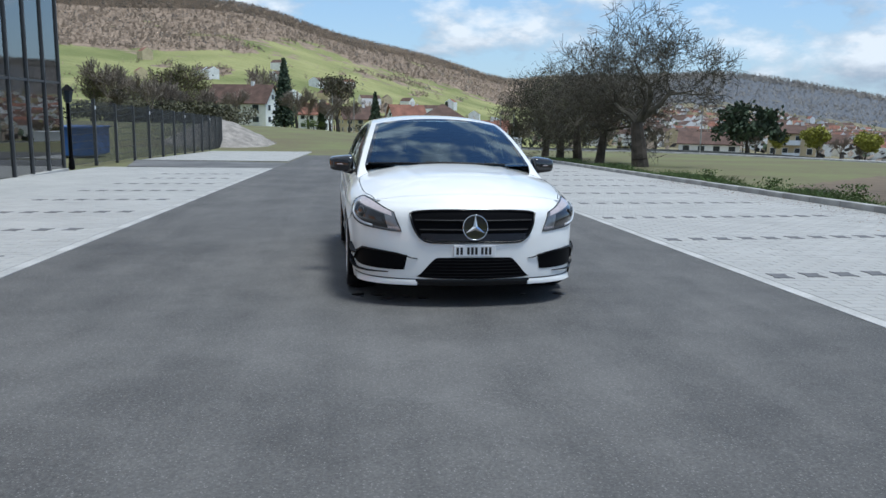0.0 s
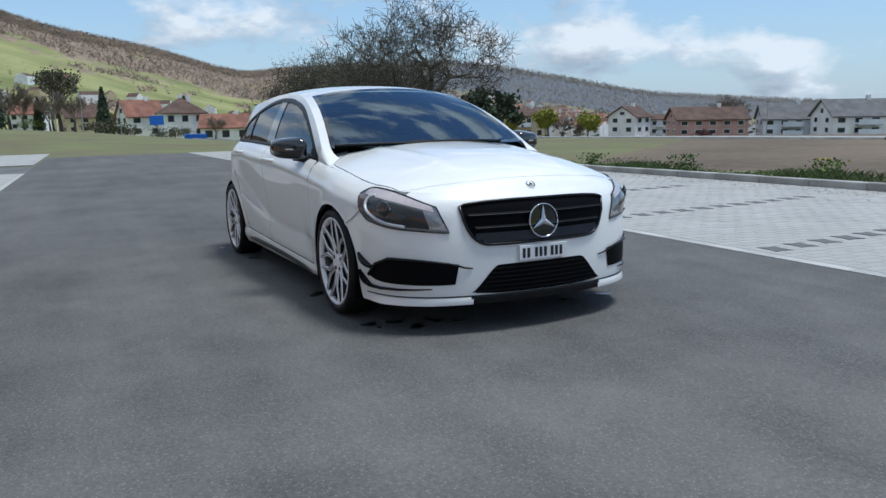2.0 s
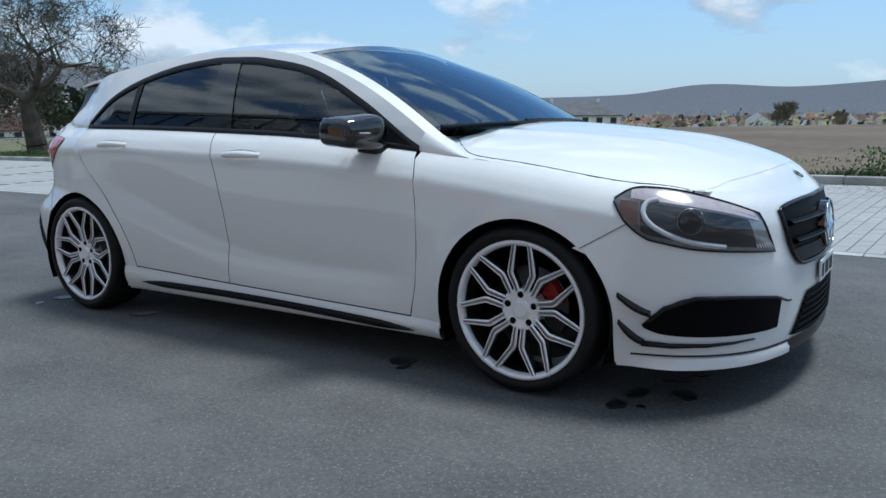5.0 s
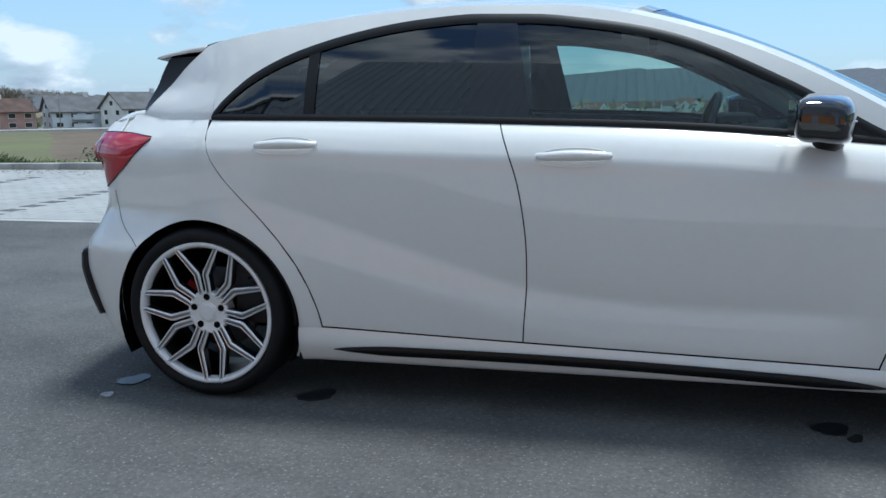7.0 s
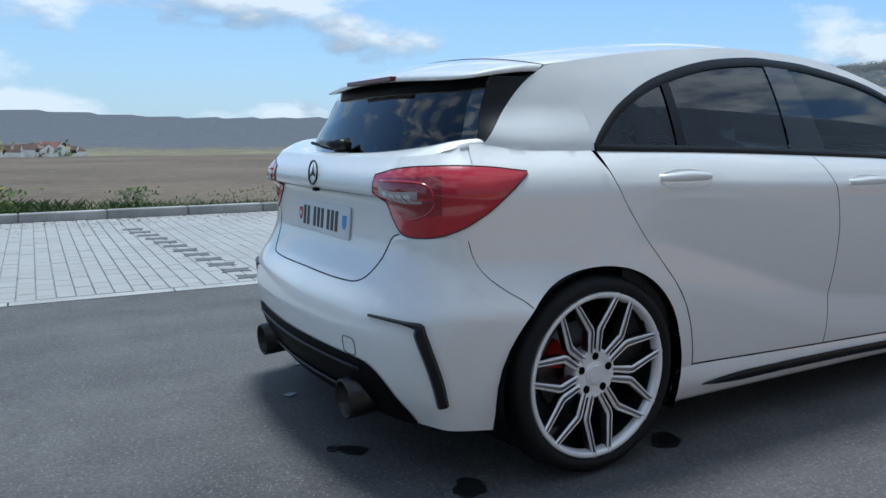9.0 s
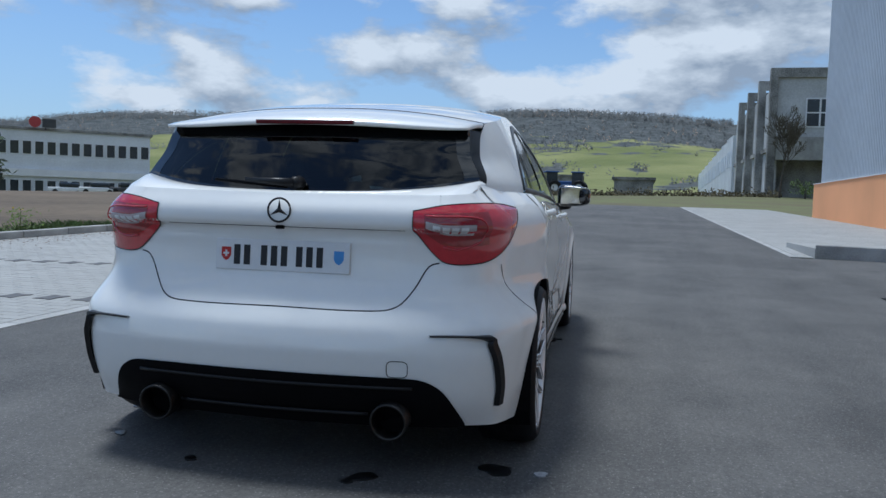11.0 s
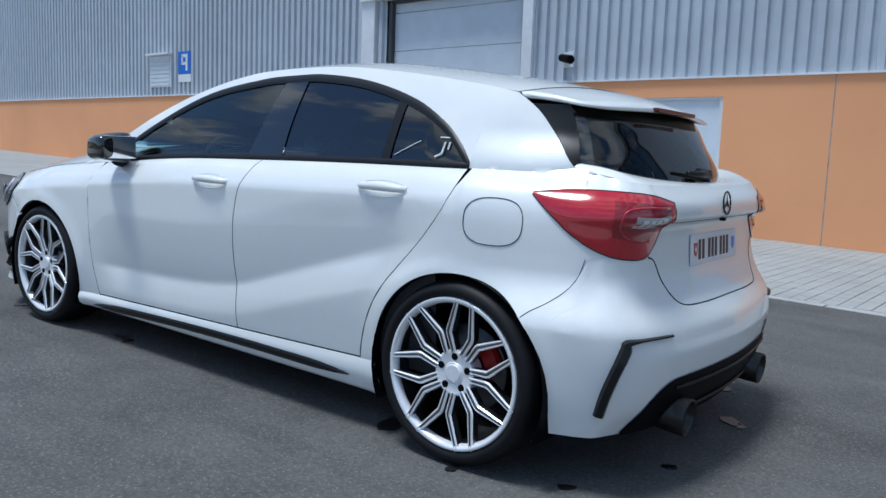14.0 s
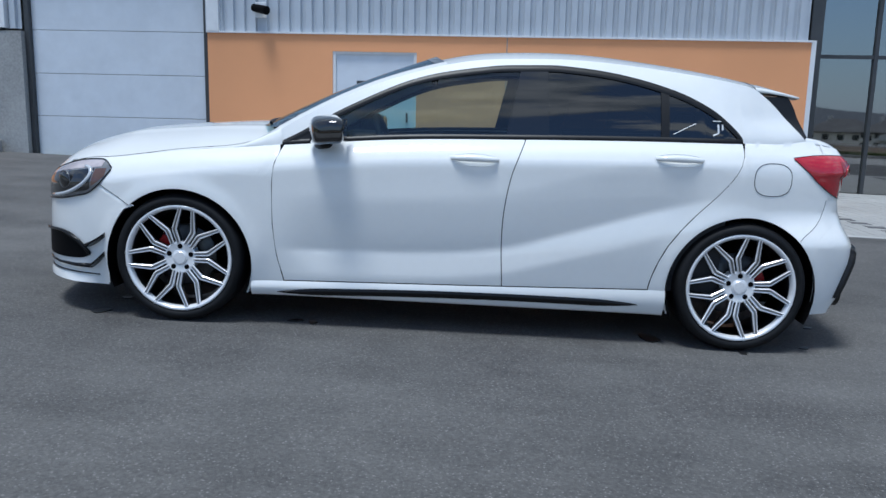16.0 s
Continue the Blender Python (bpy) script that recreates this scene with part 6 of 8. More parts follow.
def paver_mesh(rects, lift):
    """Chamfered blocks, all in one mesh."""
    vs, fs = [], []
    for u0, u1, v0, v1 in rects:
        z0, e, c = lift - .005, .0025, .006
        dz = random.uniform(-.0015, .0015)
        k = len(vs)
        for x, y in ((u0 + e, v0 + e), (u1 - e, v0 + e), (u1 - e, v1 - e), (u0 + e, v1 - e)):
            vs.append((x, y, gz(x) + z0))
        for x, y in ((u0 + c, v0 + c), (u1 - c, v0 + c), (u1 - c, v1 - c), (u0 + c, v1 - c)):
            vs.append((x, y, gz(x) + lift + dz))
        fs += [(k + 4, k + 5, k + 6, k + 7)] + [(k + i, k + (i + 1) % 4, k + 4 + (i + 1) % 4, k + 4 + i) for i in range(4)]
    me = bpy.data.meshes.new("pavers")
    me.from_pydata(vs, [], fs)
    return me


def paved(name, u0, u1, v0, v1, label, near=None):
    bed = obj(name, slab([(u0, v0), (u1, v0), (u1, v1), (u0, v1)], -.004, .2), M_JOINT)
    tagged(bed, label, "pavement", kind="structure")
    plain, single = [], []
    for a, b, c, d, i, j in paver_rows(u0, u1, v0, v1):
        if near and near[0] < a < near[1] and near[2] < c < near[3] and len(single) < 280:
            single.append((a, b, c, d))
        else:
            plain.append((a, b, c, d))
    me = paver_mesh(plain, .008)
    me.materials.append(M_PAVER)
    o = tagged(new("pavers", me), kind="stuff")
    o.parent = bed
    if single:
        shared = {}
        for a, b, c, d in single:
            key = round(d - c, 3)
            if key not in shared:
                me = paver_mesh([(0, b - a, 0, d - c)], .008)
                me.materials.append(M_PAVER_P)
                shared[key] = me
            o = new("paver", shared[key])
            o.location = (a, c, gz(a) + random.uniform(-.001, .001))
            o.parent = bed
    return bed


def bay_marks(bed, u_first, pitch, n, v0, v1, lean=-.12):
    """Rows of dark square pavers part the parking bays, askew to the lane."""
    me = None
    for k in range(n):
        v = v0
        while v < v1:
            if me is None:
                bm = prism([(-.112, -.088), (0, -.066), (.112, -.088), (.090, 0), (.112, .088), (0, .066), (-.112, .088), (-.090, 0)], -.03, .0125)
                me = bpy.data.meshes.new("marking_paver")
                bm.to_mesh(me)
                bm.free()
                me.materials.append(M_PAVER_D)
            u = u_first - k * pitch + lean * (v - v0)
            e = new("marking_paver", me)
            e.parent = bed
            e.matrix_basis = pose(u, v, gz(u), 0, -math.degrees(math.atan(SLOPE)), math.degrees(lean))
            v += .332


bed_1 = paved("pavement_1", -36.0, 8.0, E_R + .12, K_R, "light concrete pavers with grey bay markings", (0.2, 3.9, 2.8, 4.4))
bed_2 = paved("pavement_2", -19.5, 4.2, -8.5, E_L - .12, "light concrete pavers along the hall", None)
bay_marks(bed_1, 1.07, 2.48, 12, 3.03, 6.9), bay_marks(bed_1, 3.55, 2.48, 1, 3.03, 6.9)
bay_marks(bed_2, .16, 2.22, 8, -6.2, -3.95, -.12)
paved("pavement_6", -19.5, -5.2, -9.22, -8.5, "light concrete pavers along the glass front")
paved("pavement_3", -46, -26.5, -9.8, E_L - .12, "light concrete pavers beside the fence")
paved("pavement_4", 9.1, 60, -8.5, E_L - .12, "light concrete pavers beyond the gate")
paved("pavement_5", 8.0, 64, E_R + .12, K_R, "light concrete pavers beside the field")


def edging(name, u0, u1, v, step=1.0):
    """A flush border of long stones between asphalt and pavers."""
    o = root(name, None, "flush border of light concrete edging stones", "edging", kind="structure")
    me = None
    n = int((u1 - u0) / step)
    for k in range(n):
        if me is None:
            bm = box(.004, step - .004, 0, .116, -.2, .006, .003)
            me = bpy.data.meshes.new("edging_stone")
            bm.to_mesh(me)
            bm.free()
            me.materials.append(M_KERB2)
        e = new("edging_stone", me)
        e.parent = o
        e.matrix_basis = pose(u0 + k * step, v, gz(u0 + k * step), 0, -math.degrees(math.atan(SLOPE)), 0)


M_KERB2 = mat("edging_concrete", (0.44, 0.435, 0.42), 0.85, 0, 2.0, 0.12, 0.002, 50, rnd=0.06)
edging("edging_1", -36, 64, E_R + .002)
edging("edging_2", -19.5, 4.2, E_L - .118)
edging("edging_3", 9.1, 60, E_L - .118)


def kerb(name, pts, w, h, step, label):
    o = root(name, None, label, "kerb", kind="structure")
    (xa, ya), (xb, yb) = pts
    length = math.hypot(xb - xa, yb - ya)
    yaw = math.degrees(math.atan2(yb - ya, xb - xa))
    n = max(1, round(length / step))
    st = length / n
    bm = box(.003, st - .003, 0, w, -.25, h, .018)
    me = bpy.data.meshes.new("kerb_stone")
    bm.to_mesh(me)
    bm.free()
    me.materials.append(M_KERB)
    pitch = -math.degrees(math.atan((gz(xb) - gz(xa)) / length))
    for k in range(n):
        e = new("kerb_stone", me)
        e.parent = o
        x, y = xa + (xb - xa) * k / n, ya + (yb - ya) * k / n
        e.matrix_basis = pose(x, y, gz(x) + random.uniform(-.004, .004), 0, pitch, yaw)


kerb("kerb_1", ((-36, K_R), (64, K_R)), .15, .12, 1.0, "raised weathered concrete kerb beside the field")
kerb("kerb_2", ((9.0, -4.0), (8.2, -8.4)), .25, .22, 1.1, "raised concrete block kerb beside the gate")
rs = obj("raised_strip", prism([(9.0, -4.0), (8.4, -8.5), (11.5, -8.5), (11.5, -4.0)], -.2, gz(9) + .16), M_PAVER)
tagged(rs, "raised light paved strip behind the block kerb", "pavement", kind="structure")

# wet drips and a pale scuff on the asphalt
M_WET = mat("wet_asphalt", (0.018, 0.018, 0.019), 0.28, 0, 8, 0.2, 0.001, 90)
M_SCUFF = mat("pale_scuff", (0.42, 0.43, 0.44), 0.8, 0, 8, 0.2, 0, 90)


def stain(x, y, r, m, label, k):
    rnd = random.Random(k)
    bm = bmesh.new()
    n = 26
    ph = [rnd.uniform(0, 6.28) for _ in range(4)]
    ring_ = []
    st, tw = rnd.uniform(1.1, 1.4), rnd.uniform(0, 3.1)
    r *= .75
    for i in range(n):
        a = math.tau * i / n
        rr = r * (1 + .14 * math.sin(2 * a + ph[0]) + .10 * math.sin(3 * a + ph[1]) + .06 * math.sin(5 * a + ph[2]) + .04 * math.sin(9 * a + ph[3]))
        px, py = rr * st * math.cos(a), rr / st * 1.1 * math.sin(a)
        ring_.append(bm.verts.new((x + px * math.cos(tw) - py * math.sin(tw), y + px * math.sin(tw) + py * math.cos(tw), 0)))
    f = bm.faces.new(ring_)
    if f.normal.z < 0:
        f.normal_flip()
    for v in bm.verts:
        v.co.z = gz(v.co.x) + .0045
    e = bmesh.ops.extrude_face_region(bm, geom=[f])
    bmesh.ops.translate(bm, verts=[v for v in e["geom"] if isinstance(v, bmesh.types.BMVert)], vec=(0, 0, -.004))
    bmesh.ops.recalc_face_normals(bm, faces=bm.faces)
    tagged(obj("stain", bm, m), label, "stain", "stains on the asphalt")


DRIPS = [(1.73, -.73, .05), (1.75, -.58, .05), (1.90, -.51, .055), (1.82, -.37, .045), (1.88, -.25, .04), (1.81, -.70, .02), (.77, -.74, .065), (.83, -.80, .03),
         (-.94, -.825, .075), (-1.715, -.83, .07), (-1.92, -.40, .055), (-1.98, -.36, .025), (-1.94, .255, .03), (-1.77, .67, .03), (1.75, .84, .05), (.77, .775, .04), (.68, .79, .035), (-1.005, .675, .07), (-1.425, .825, .03), (1.75, .55, .035)]
for k, (x, y, r) in enumerate(DRIPS):
    stain(x, y, r, M_WET, "dark wet drip on the asphalt under the car", k)
stain(-1.71, -.99, .03, M_SCUFF, "pale dried splash on the asphalt", 77)

# dry leaf litter and soil washed against the kerb
rl = random.Random(12)
lv, lf = [], []
for _ in range(2600):
    x = rl.uniform(-14, 12)
    y = K_R - .02 - abs(rl.gauss(0, .55))
    if y < 6.2:
        continue
    r, a, z = rl.uniform(.008, .026), rl.uniform(0, 6.28), gz(x) + .0095
    k = len(lv)
    for j, q in enumerate((1, .5, 1.1, .6)):
        lv.append((x + r * q * math.cos(a + j * 1.57), y + r * q * math.sin(a + j * 1.57), z + rl.uniform(0, .009)))
    lf.append((k, k + 1, k + 2, k + 3))
M_LITTER = mat("leaf_litter", (0.20, 0.135, 0.09), 0.95, 0, 3, 0.3, isl=0.35)
me = bpy.data.meshes.new("leaf_litter")
me.from_pydata(lv, [], lf)
me.materials.append(M_LITTER)
tagged(new("leaf_litter", me), "dry brown leaf litter along the kerb", "litter", kind="stuff")

# ---- plants ----
M_LEAF = mat("fresh_leaf", (0.14, 0.20, 0.035), 0.7, 0, 2, 0.25, isl=0.25)
M_WEED = mat("weed_leaf", (0.095, 0.145, 0.04), 0.75, 0, 2, 0.25, isl=0.3)
M_YELLOW = mat("yellow_bloom", (0.60, 0.45, 0.02), 0.6, 0, 5, 0.2)
M_NEEDLE = mat("needles", (0.052, 0.078, 0.044), 0.85, 0, 1, 0.25, isl=0.3)
M_OLIVE = mat("olive_twig_mass", (0.085, 0.083, 0.045), 0.85, 0, 1, 0.25, isl=0.3)
M_BUD = mat("olive_buds", (0.22, 0.22, 0.09), 0.8, 0, 1, 0.25, isl=0.3)
M_SPRING = mat("yellow_green_leaf", (0.30, 0.30, 0.045), 0.75, 0, 1, 0.25, isl=0.3)
M_PLUM = mat("plum_bush", (0.085, 0.03, 0.035), 0.8, 0, 1, 0.25, isl=0.3)


def tube_to(vs, fs, p, q, r0, r1, seg):
    d = q - p
    a = d.orthogonal().normalized()
    b = d.normalized().cross(a)
    k = len(vs)
    for c, r in ((p, r0), (q, r1)):
        for i in range(seg):
            th = math.tau * i / seg
            vs.append(tuple(c + (a * math.cos(th) + b * math.sin(th)) * r))
    for i in range(seg):
        fs.append((k + i, k + (i + 1) % seg, k + seg + (i + 1) % seg, k + seg + i))


def leaf_at(vs, fs, p, size, rnd):
    a = Vector((rnd.gauss(0, 1), rnd.gauss(0, 1), rnd.gauss(0, 1))).normalized()
    b = a.orthogonal().normalized() * size * .5
    a = a * size
    k = len(vs)
    vs.extend([tuple(p - a * .5), tuple(p + b * .6), tuple(p + a * .5), tuple(p - b * .6)])
    fs.append((k, k + 1, k + 2, k + 3))


def grow(seed, height, spread=0.62, depth=6, trunk=0.28, first=0.28, twig=0.008, kids=(2, 4), leaves=0, leaf=0.1, up=0.25, droop=0.0):
    """Wood and leaves of one tree, as mesh data: trunk, limbs and twigs that fork again and again."""
    rnd = random.Random(seed)
    tv, tf, wv, wf, lv, lf = [], [], [], [], [], []

    def branch(p, d, length, r, level):
        steps = 3 if level < 3 else 2
        for s in range(steps):
            w_ = .05 if level == 0 else .16
            d = (d + Vector((rnd.gauss(0, w_), rnd.gauss(0, w_), rnd.gauss(0, .12) + up * .12 - droop * level * .04))).normalized()
            q = p + d * length / steps
            r2 = max(twig, r * (.86 if s < steps - 1 else .78))
            if level == 0:
                tube_to(tv, tf, p, q, r, r2, 9)
            else:
                tube_to(wv, wf, p, q, r, r2, 6 if level < 3 else 3)
            p, r = q, r2
            if level >= 1 and level < depth and rnd.random() < .55:
                fork(p, d, length * .62, r * .48, level + 1)
            if leaves and level >= depth - 2:
                for _ in range(leaves):
                    leaf_at(lv, lf, p + Vector((rnd.gauss(0, .25), rnd.gauss(0, .25), rnd.gauss(0, .22))), leaf * rnd.uniform(.6, 1.3), rnd)
        if level < depth:
            n = rnd.randint(*kids) + (2 if level == 0 else 0)
            for _ in range(n):
                fork(p, d, length * rnd.uniform(.62, .86), r * rnd.uniform(.46, .68), level + 1)

    def fork(p, d, length, r, level):
        side_ = d.orthogonal().normalized()
        side_.rotate(Matrix.Rotation(rnd.uniform(0, math.tau), 3, d))
        nd = (d * (1 - spread) + side_ * spread * rnd.uniform(.6, 1.3) + Vector((0, 0, up * .5))).normalized()
        branch(p, nd, length, max(twig, r), level)

    branch(Vector((0, 0, -.2)), Vector((rnd.gauss(0, .04), rnd.gauss(0, .04), 1)).normalized(), height * first, trunk, 0)
    return (tv, tf), (wv, wf), (lv, lf)


def mesh_from(name, data, m):
    me = bpy.data.meshes.new(name)
    me.from_pydata(data[0], [], data[1])
    me.materials.append(m)
    return me


def tree(seed, m_leaf=None, label="bare tree with dark forked branches", scale_to=None, group="", m_wood=None, **kw):
    t, w, l = grow(seed, **kw)
    top = max(v[2] for v in w[0])
    k = (scale_to / top) if scale_to else 1.0
    o = root("tree", None, label, "tree", group)
    for nm, dat, m in (("trunk", t, M_BARK), ("crown", w, m_wood or M_TWIG), ("foliage", l, m_leaf)):
        if dat[1] and m:
            dat = ([tuple(c * k for c in v) for v in dat[0]], dat[1])
            e = new(nm, mesh_from(nm, dat, m))
            e.parent = o
    return o


def conifer(seed, h, r, label="tall dark green conifer among the houses"):
    rnd = random.Random(seed)
    tv, tf, lv, lf = [], [], [], []
    tube_to(tv, tf, Vector((0, 0, -.3)), Vector((0, 0, h)), h * .02, .02, 6)
    n = int(h * 70)
    for i in range(n):
        z = h * (.06 + .94 * (i / n) ** .9)
        rr = r * (1 - z / h) ** .75 * rnd.uniform(.55, 1.1)
        a = rnd.uniform(0, math.tau)
        for s in range(3):
            q = rr * (s + 1) / 3
            p = Vector((q * math.cos(a), q * math.sin(a), z - q * .25))
            leaf_at(lv, lf, p, h * .055, rnd)
            leaf_at(lv, lf, p + Vector((rnd.gauss(0, .15), rnd.gauss(0, .15), rnd.gauss(0, .15))), h * .05, rnd)
    o = root("conifer", None, label, "tree", "conifers among the houses")
    for nm, dat, m in (("trunk", (tv, tf), M_BARK), ("crown", (lv, lf), M_NEEDLE)):
        e = new(nm, mesh_from(nm, dat, m))
        e.parent = o
    return o


def bush(seed, r, h, m, n, label, name="bush"):
    rnd = random.Random(seed)
    lv, lf = [], []
    blobs = [(rnd.uniform(-.6, .6) * r, rnd.uniform(-.6, .6) * r, rnd.uniform(.3, .75) * h, rnd.uniform(.3, .55)) for _ in range(9)]
    for _ in range(n):
        bx, by, bz, br = rnd.choice(blobs)
        v = Vector((rnd.gauss(0, 1), rnd.gauss(0, 1), rnd.gauss(0, 1))).normalized() * rnd.uniform(.5, 1) ** .5
        p = Vector((bx + v.x * br * r, by + v.y * br * r, max(.05, bz + v.z * br * h * .6)))
        leaf_at(lv, lf, p, .10 * max(r, h) * rnd.uniform(.6, 1.3), rnd)
    o = root(name, None, label, "bush")
    e = new("foliage", mesh_from("foliage", (lv, lf), m))
    e.parent = o
    t = new("stem", mesh_from("stem", (lambda v, f: (tube_to(v, f, Vector((0, 0, -.3)), Vector((0, 0, h * .5)), .05 * r, .03 * r, 6), (v, f))[1])([], []), M_BARK))
    t.parent = o
    return o


def at(o, x, y, s=1.0, yaw=0.0, dz=0.0):
    o.matrix_basis = Matrix.Translation((x, y, land(x, y) + dz)) @ Matrix.Rotation(yaw, 4, "Z") @ Matrix.Diagonal((s, s, s, 1))
    return o


def polar(az, d):
    return d * math.cos(radians(az)), d * math.sin(radians(az))


# row of old fruit trees along the field
ROW = [(-25.3, 11.3, 7.5, 5), (-29.6, 10.7, 5.6, 23), (-33.0, 10.6, 5.3, 31), (-36.4, 10.5, 5.2, 47), (-40.5, 10.6, 5.4, 53)]
for k, (x, y, h, sd) in enumerate(ROW):
    o = tree(sd, M_OLIVE, "old bare fruit tree with a dense twiggy crown", h, "old trees beside the field", height=7.0, depth=6 if k == 0 else 5, trunk=.27 if k == 0 else .22, first=.22, twig=.005 if k == 0 else .007, kids=(2, 4) if k == 0 else (3, 4), spread=.66 if k == 0 else .70, up=.22 if k == 0 else .16, leaves=0 if k == 0 else 1, leaf=.07)
    at(o, x, y, 1.0, k * 1.3, -.14 if k == 0 else .0)

# weeds behind the kerb: tufts as one mass, a few large plants as things
rw = random.Random(9)
lv, lf = [], []
for _ in range(30000):
    x = rw.uniform(-34, 36)
    d = abs(rw.gauss(0, .42))
    y = K_R + .22 + d
    hh = (.07 + .17 * max(0, noise.noise((x * .45, 3.3, 0)) + .35)) * rw.uniform(.4, 1.2)
    z = gz(x) + .02
    w = rw.uniform(.003, .008)
    a = rw.uniform(0, math.tau)
    dx, dy = math.cos(a), math.sin(a)
    k = len(lv)
    lv += [(x - dy * w, y + dx * w, z), (x + dy * w, y - dx * w, z), (x + dx * hh * .5 + dy * w * .4, y + dy * hh * .5, z + hh * .75), (x + dx * hh * .8, y + dy * hh * .8, z + hh)]
    lf.append((k, k + 1, k + 2, k + 3))
for _ in range(9000):
    x = rw.uniform(-20, 20)
    y = K_R + .2 + abs(rw.gauss(0, .40))
    hh = max(.06, .30 * (noise.noise((x * .6, 1.3, 0)) + .45))
    leaf_at(lv, lf, Vector((x, y, gz(x) + .03 + rw.uniform(0, hh))), rw.uniform(.02, .05), rw)
wd = new("weeds", mesh_from("weeds", (lv, lf), M_WEED))
tagged(wd, "green weeds growing along the kerb", "weeds", kind="stuff")
WEEDS = [(-3.2, .38), (-1.6, .34), (1.3, .45), (3.4, .3), (-6.5, .38), (-9.6, .34), (6.6, .42), (9.5, .34), (-13, .38), (12.2, .34)]
for k, (x, h) in enumerate(WEEDS):
    rnd = random.Random(k + 50)
    lv, lf = [], []
    for _ in range(320):
        leaf_at(lv, lf, Vector((rnd.gauss(0, .15), rnd.gauss(0, .12), h * rnd.uniform(.1, 1) ** 1.4)), rnd.uniform(.03, .075), rnd)
    o = root("wild_plant", pose(x, K_R + .62, gz(x) + .02), "leafy green wild plant behind the kerb", "plant", "wild plants by the kerb")
    e = new("leaves", mesh_from("leaves", (lv, lf), M_WEED if k % 3 else M_LEAF))
    e.parent = o
    e = new("stem", mesh_from("stem", (lambda v, f: (tube_to(v, f, Vector((0, 0, -.05)), Vector((.02, 0, h * .9)), .012, .004, 5), (v, f))[1])([], []), M_LEAF))
    e.parent = o
    if k % 3 == 0:
        lv, lf = [], []
        for _ in range(7):
            leaf_at(lv, lf, Vector((rnd.gauss(0, .06), rnd.gauss(0, .06), h * rnd.uniform(.9, 1.1))), .05, rnd)
        e = new("flower_head", mesh_from("flower_head", (lv, lf), M_YELLOW))
        tagged(e, kind="stuff")
        e.parent = o

# far trees: a few kinds, repeated
kinds = []
for sd, m, kw in ((101, M_OLIVE, dict(leaves=1, leaf=.32)), (102, None, {}), (103, M_BUD, dict(leaves=1, leaf=.30)), (104, M_SPRING, dict(leaves=3, leaf=.6))):
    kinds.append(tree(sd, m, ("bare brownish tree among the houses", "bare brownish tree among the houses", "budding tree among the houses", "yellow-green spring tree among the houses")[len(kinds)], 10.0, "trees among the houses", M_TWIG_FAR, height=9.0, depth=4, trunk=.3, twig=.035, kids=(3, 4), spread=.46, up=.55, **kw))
firs = [conifer(201, 13, 2.6), conifer(202, 16, 3.4)]
used = set()


def put(proto, az, d, s, yaw=None):
    x, y = polar(az, d)
    first = proto.name not in used
    used.add(proto.name)
    m = Matrix.Translation((x, y, land(x, y) - .2)) @ Matrix.Rotation(yaw if yaw is not None else az, 4, "Z") @ Matrix.Diagonal((s, s, s, 1))
    if first:
        proto.matrix_basis = m
        return proto
    o = copy_thing(proto, Matrix.Identity(4))
    o.matrix_basis = m
    return o


rt = random.Random(4)
for az0, az1, n, d0, d1, s0, s1 in ((-179, -163, 14, 110, 260, .5, .85), (168, 180, 14, 160, 300, .5, .85), (136, 168, 20, 190, 320, .5, .85), (96, 136, 22, 230, 420, .6, 1.0), (38, 60, 12, 130, 200, .4, .7), (8, 34, 8, 200, 320, .35, .6), (-8, 8, 4, 180, 280, .3, .5)):
    for _ in range(n):
        put(kinds[rt.choice((0, 1, 1, 2))], rt.uniform(az0, az1), rt.uniform(d0, d1), rt.uniform(s0, s1), rt.uniform(0, 6))
for az, d, s in ((-174.2, 170, 1.12), (179.15, 190, .8), (177.35, 230, .75), (168.75, 190, .6), (173.85, 200, .8), (-176.95, 200, .6), (138.6, 190, .55), (128.1, 205, .5), (126.1, 205, .52), (125.4, 205, .5), (117.6, 200, .6), (116.9, 210, .62), (103.5, 420, .8), (99, 460, .9), (109, 430, .8)):
    put(firs[int(d) % 2], az, d, s)
# a belt of bare trees at the foot of the hill, behind the fence
rb = random.Random(12)
for k in range(24):
    az = -161.2 - 7.6 * (k + rb.random()) / 24
    tall = k % 3 == 0
    put(kinds[rb.choice((0, 1, 2, 2))], az, rb.uniform(150, 215) if tall else rb.uniform(125, 175), rb.uniform(1.0, 1.3) if tall else rb.uniform(.5, .85), rb.uniform(0, 6))
put(kinds[3], 147.6, 150, .62), put(kinds[3], 144.8, 158, .6), put(kinds[3], 150.4, 160, .5)
put(kinds[1], -172.55, 225, 1.75, 1.0), put(kinds[0], -178.05, 150, 1.1), put(kinds[1], 134.5, 190, 1.15, 2.0), put(kinds[1], 135.4, 195, 1.1, 3.0)
at(bush(301, 2.6, 3.2, M_PLUM, 700, "dark red bush in front of a pink house"), *polar(137.0, 160))
at(bush(302, 2.2, 1.8, M_LEAF, 500, "low green hedge bush"), *polar(-176.15, 120))
# brown hedge at the foot of the belt
hedge = [bush(310 + k, 4.2, (3.4, 4.4, 3.0)[k], M_OLIVE, 900, "dense olive-brown bush at the foot of the bare trees") for k in range(3)]
for k in range(18):
    put(hedge[k % 3], -160.8 - 9.6 * (k + rb.random() * .8) / 18, rb.uniform(118, 146), rb.uniform(.8, 1.25), rb.uniform(0, 6))
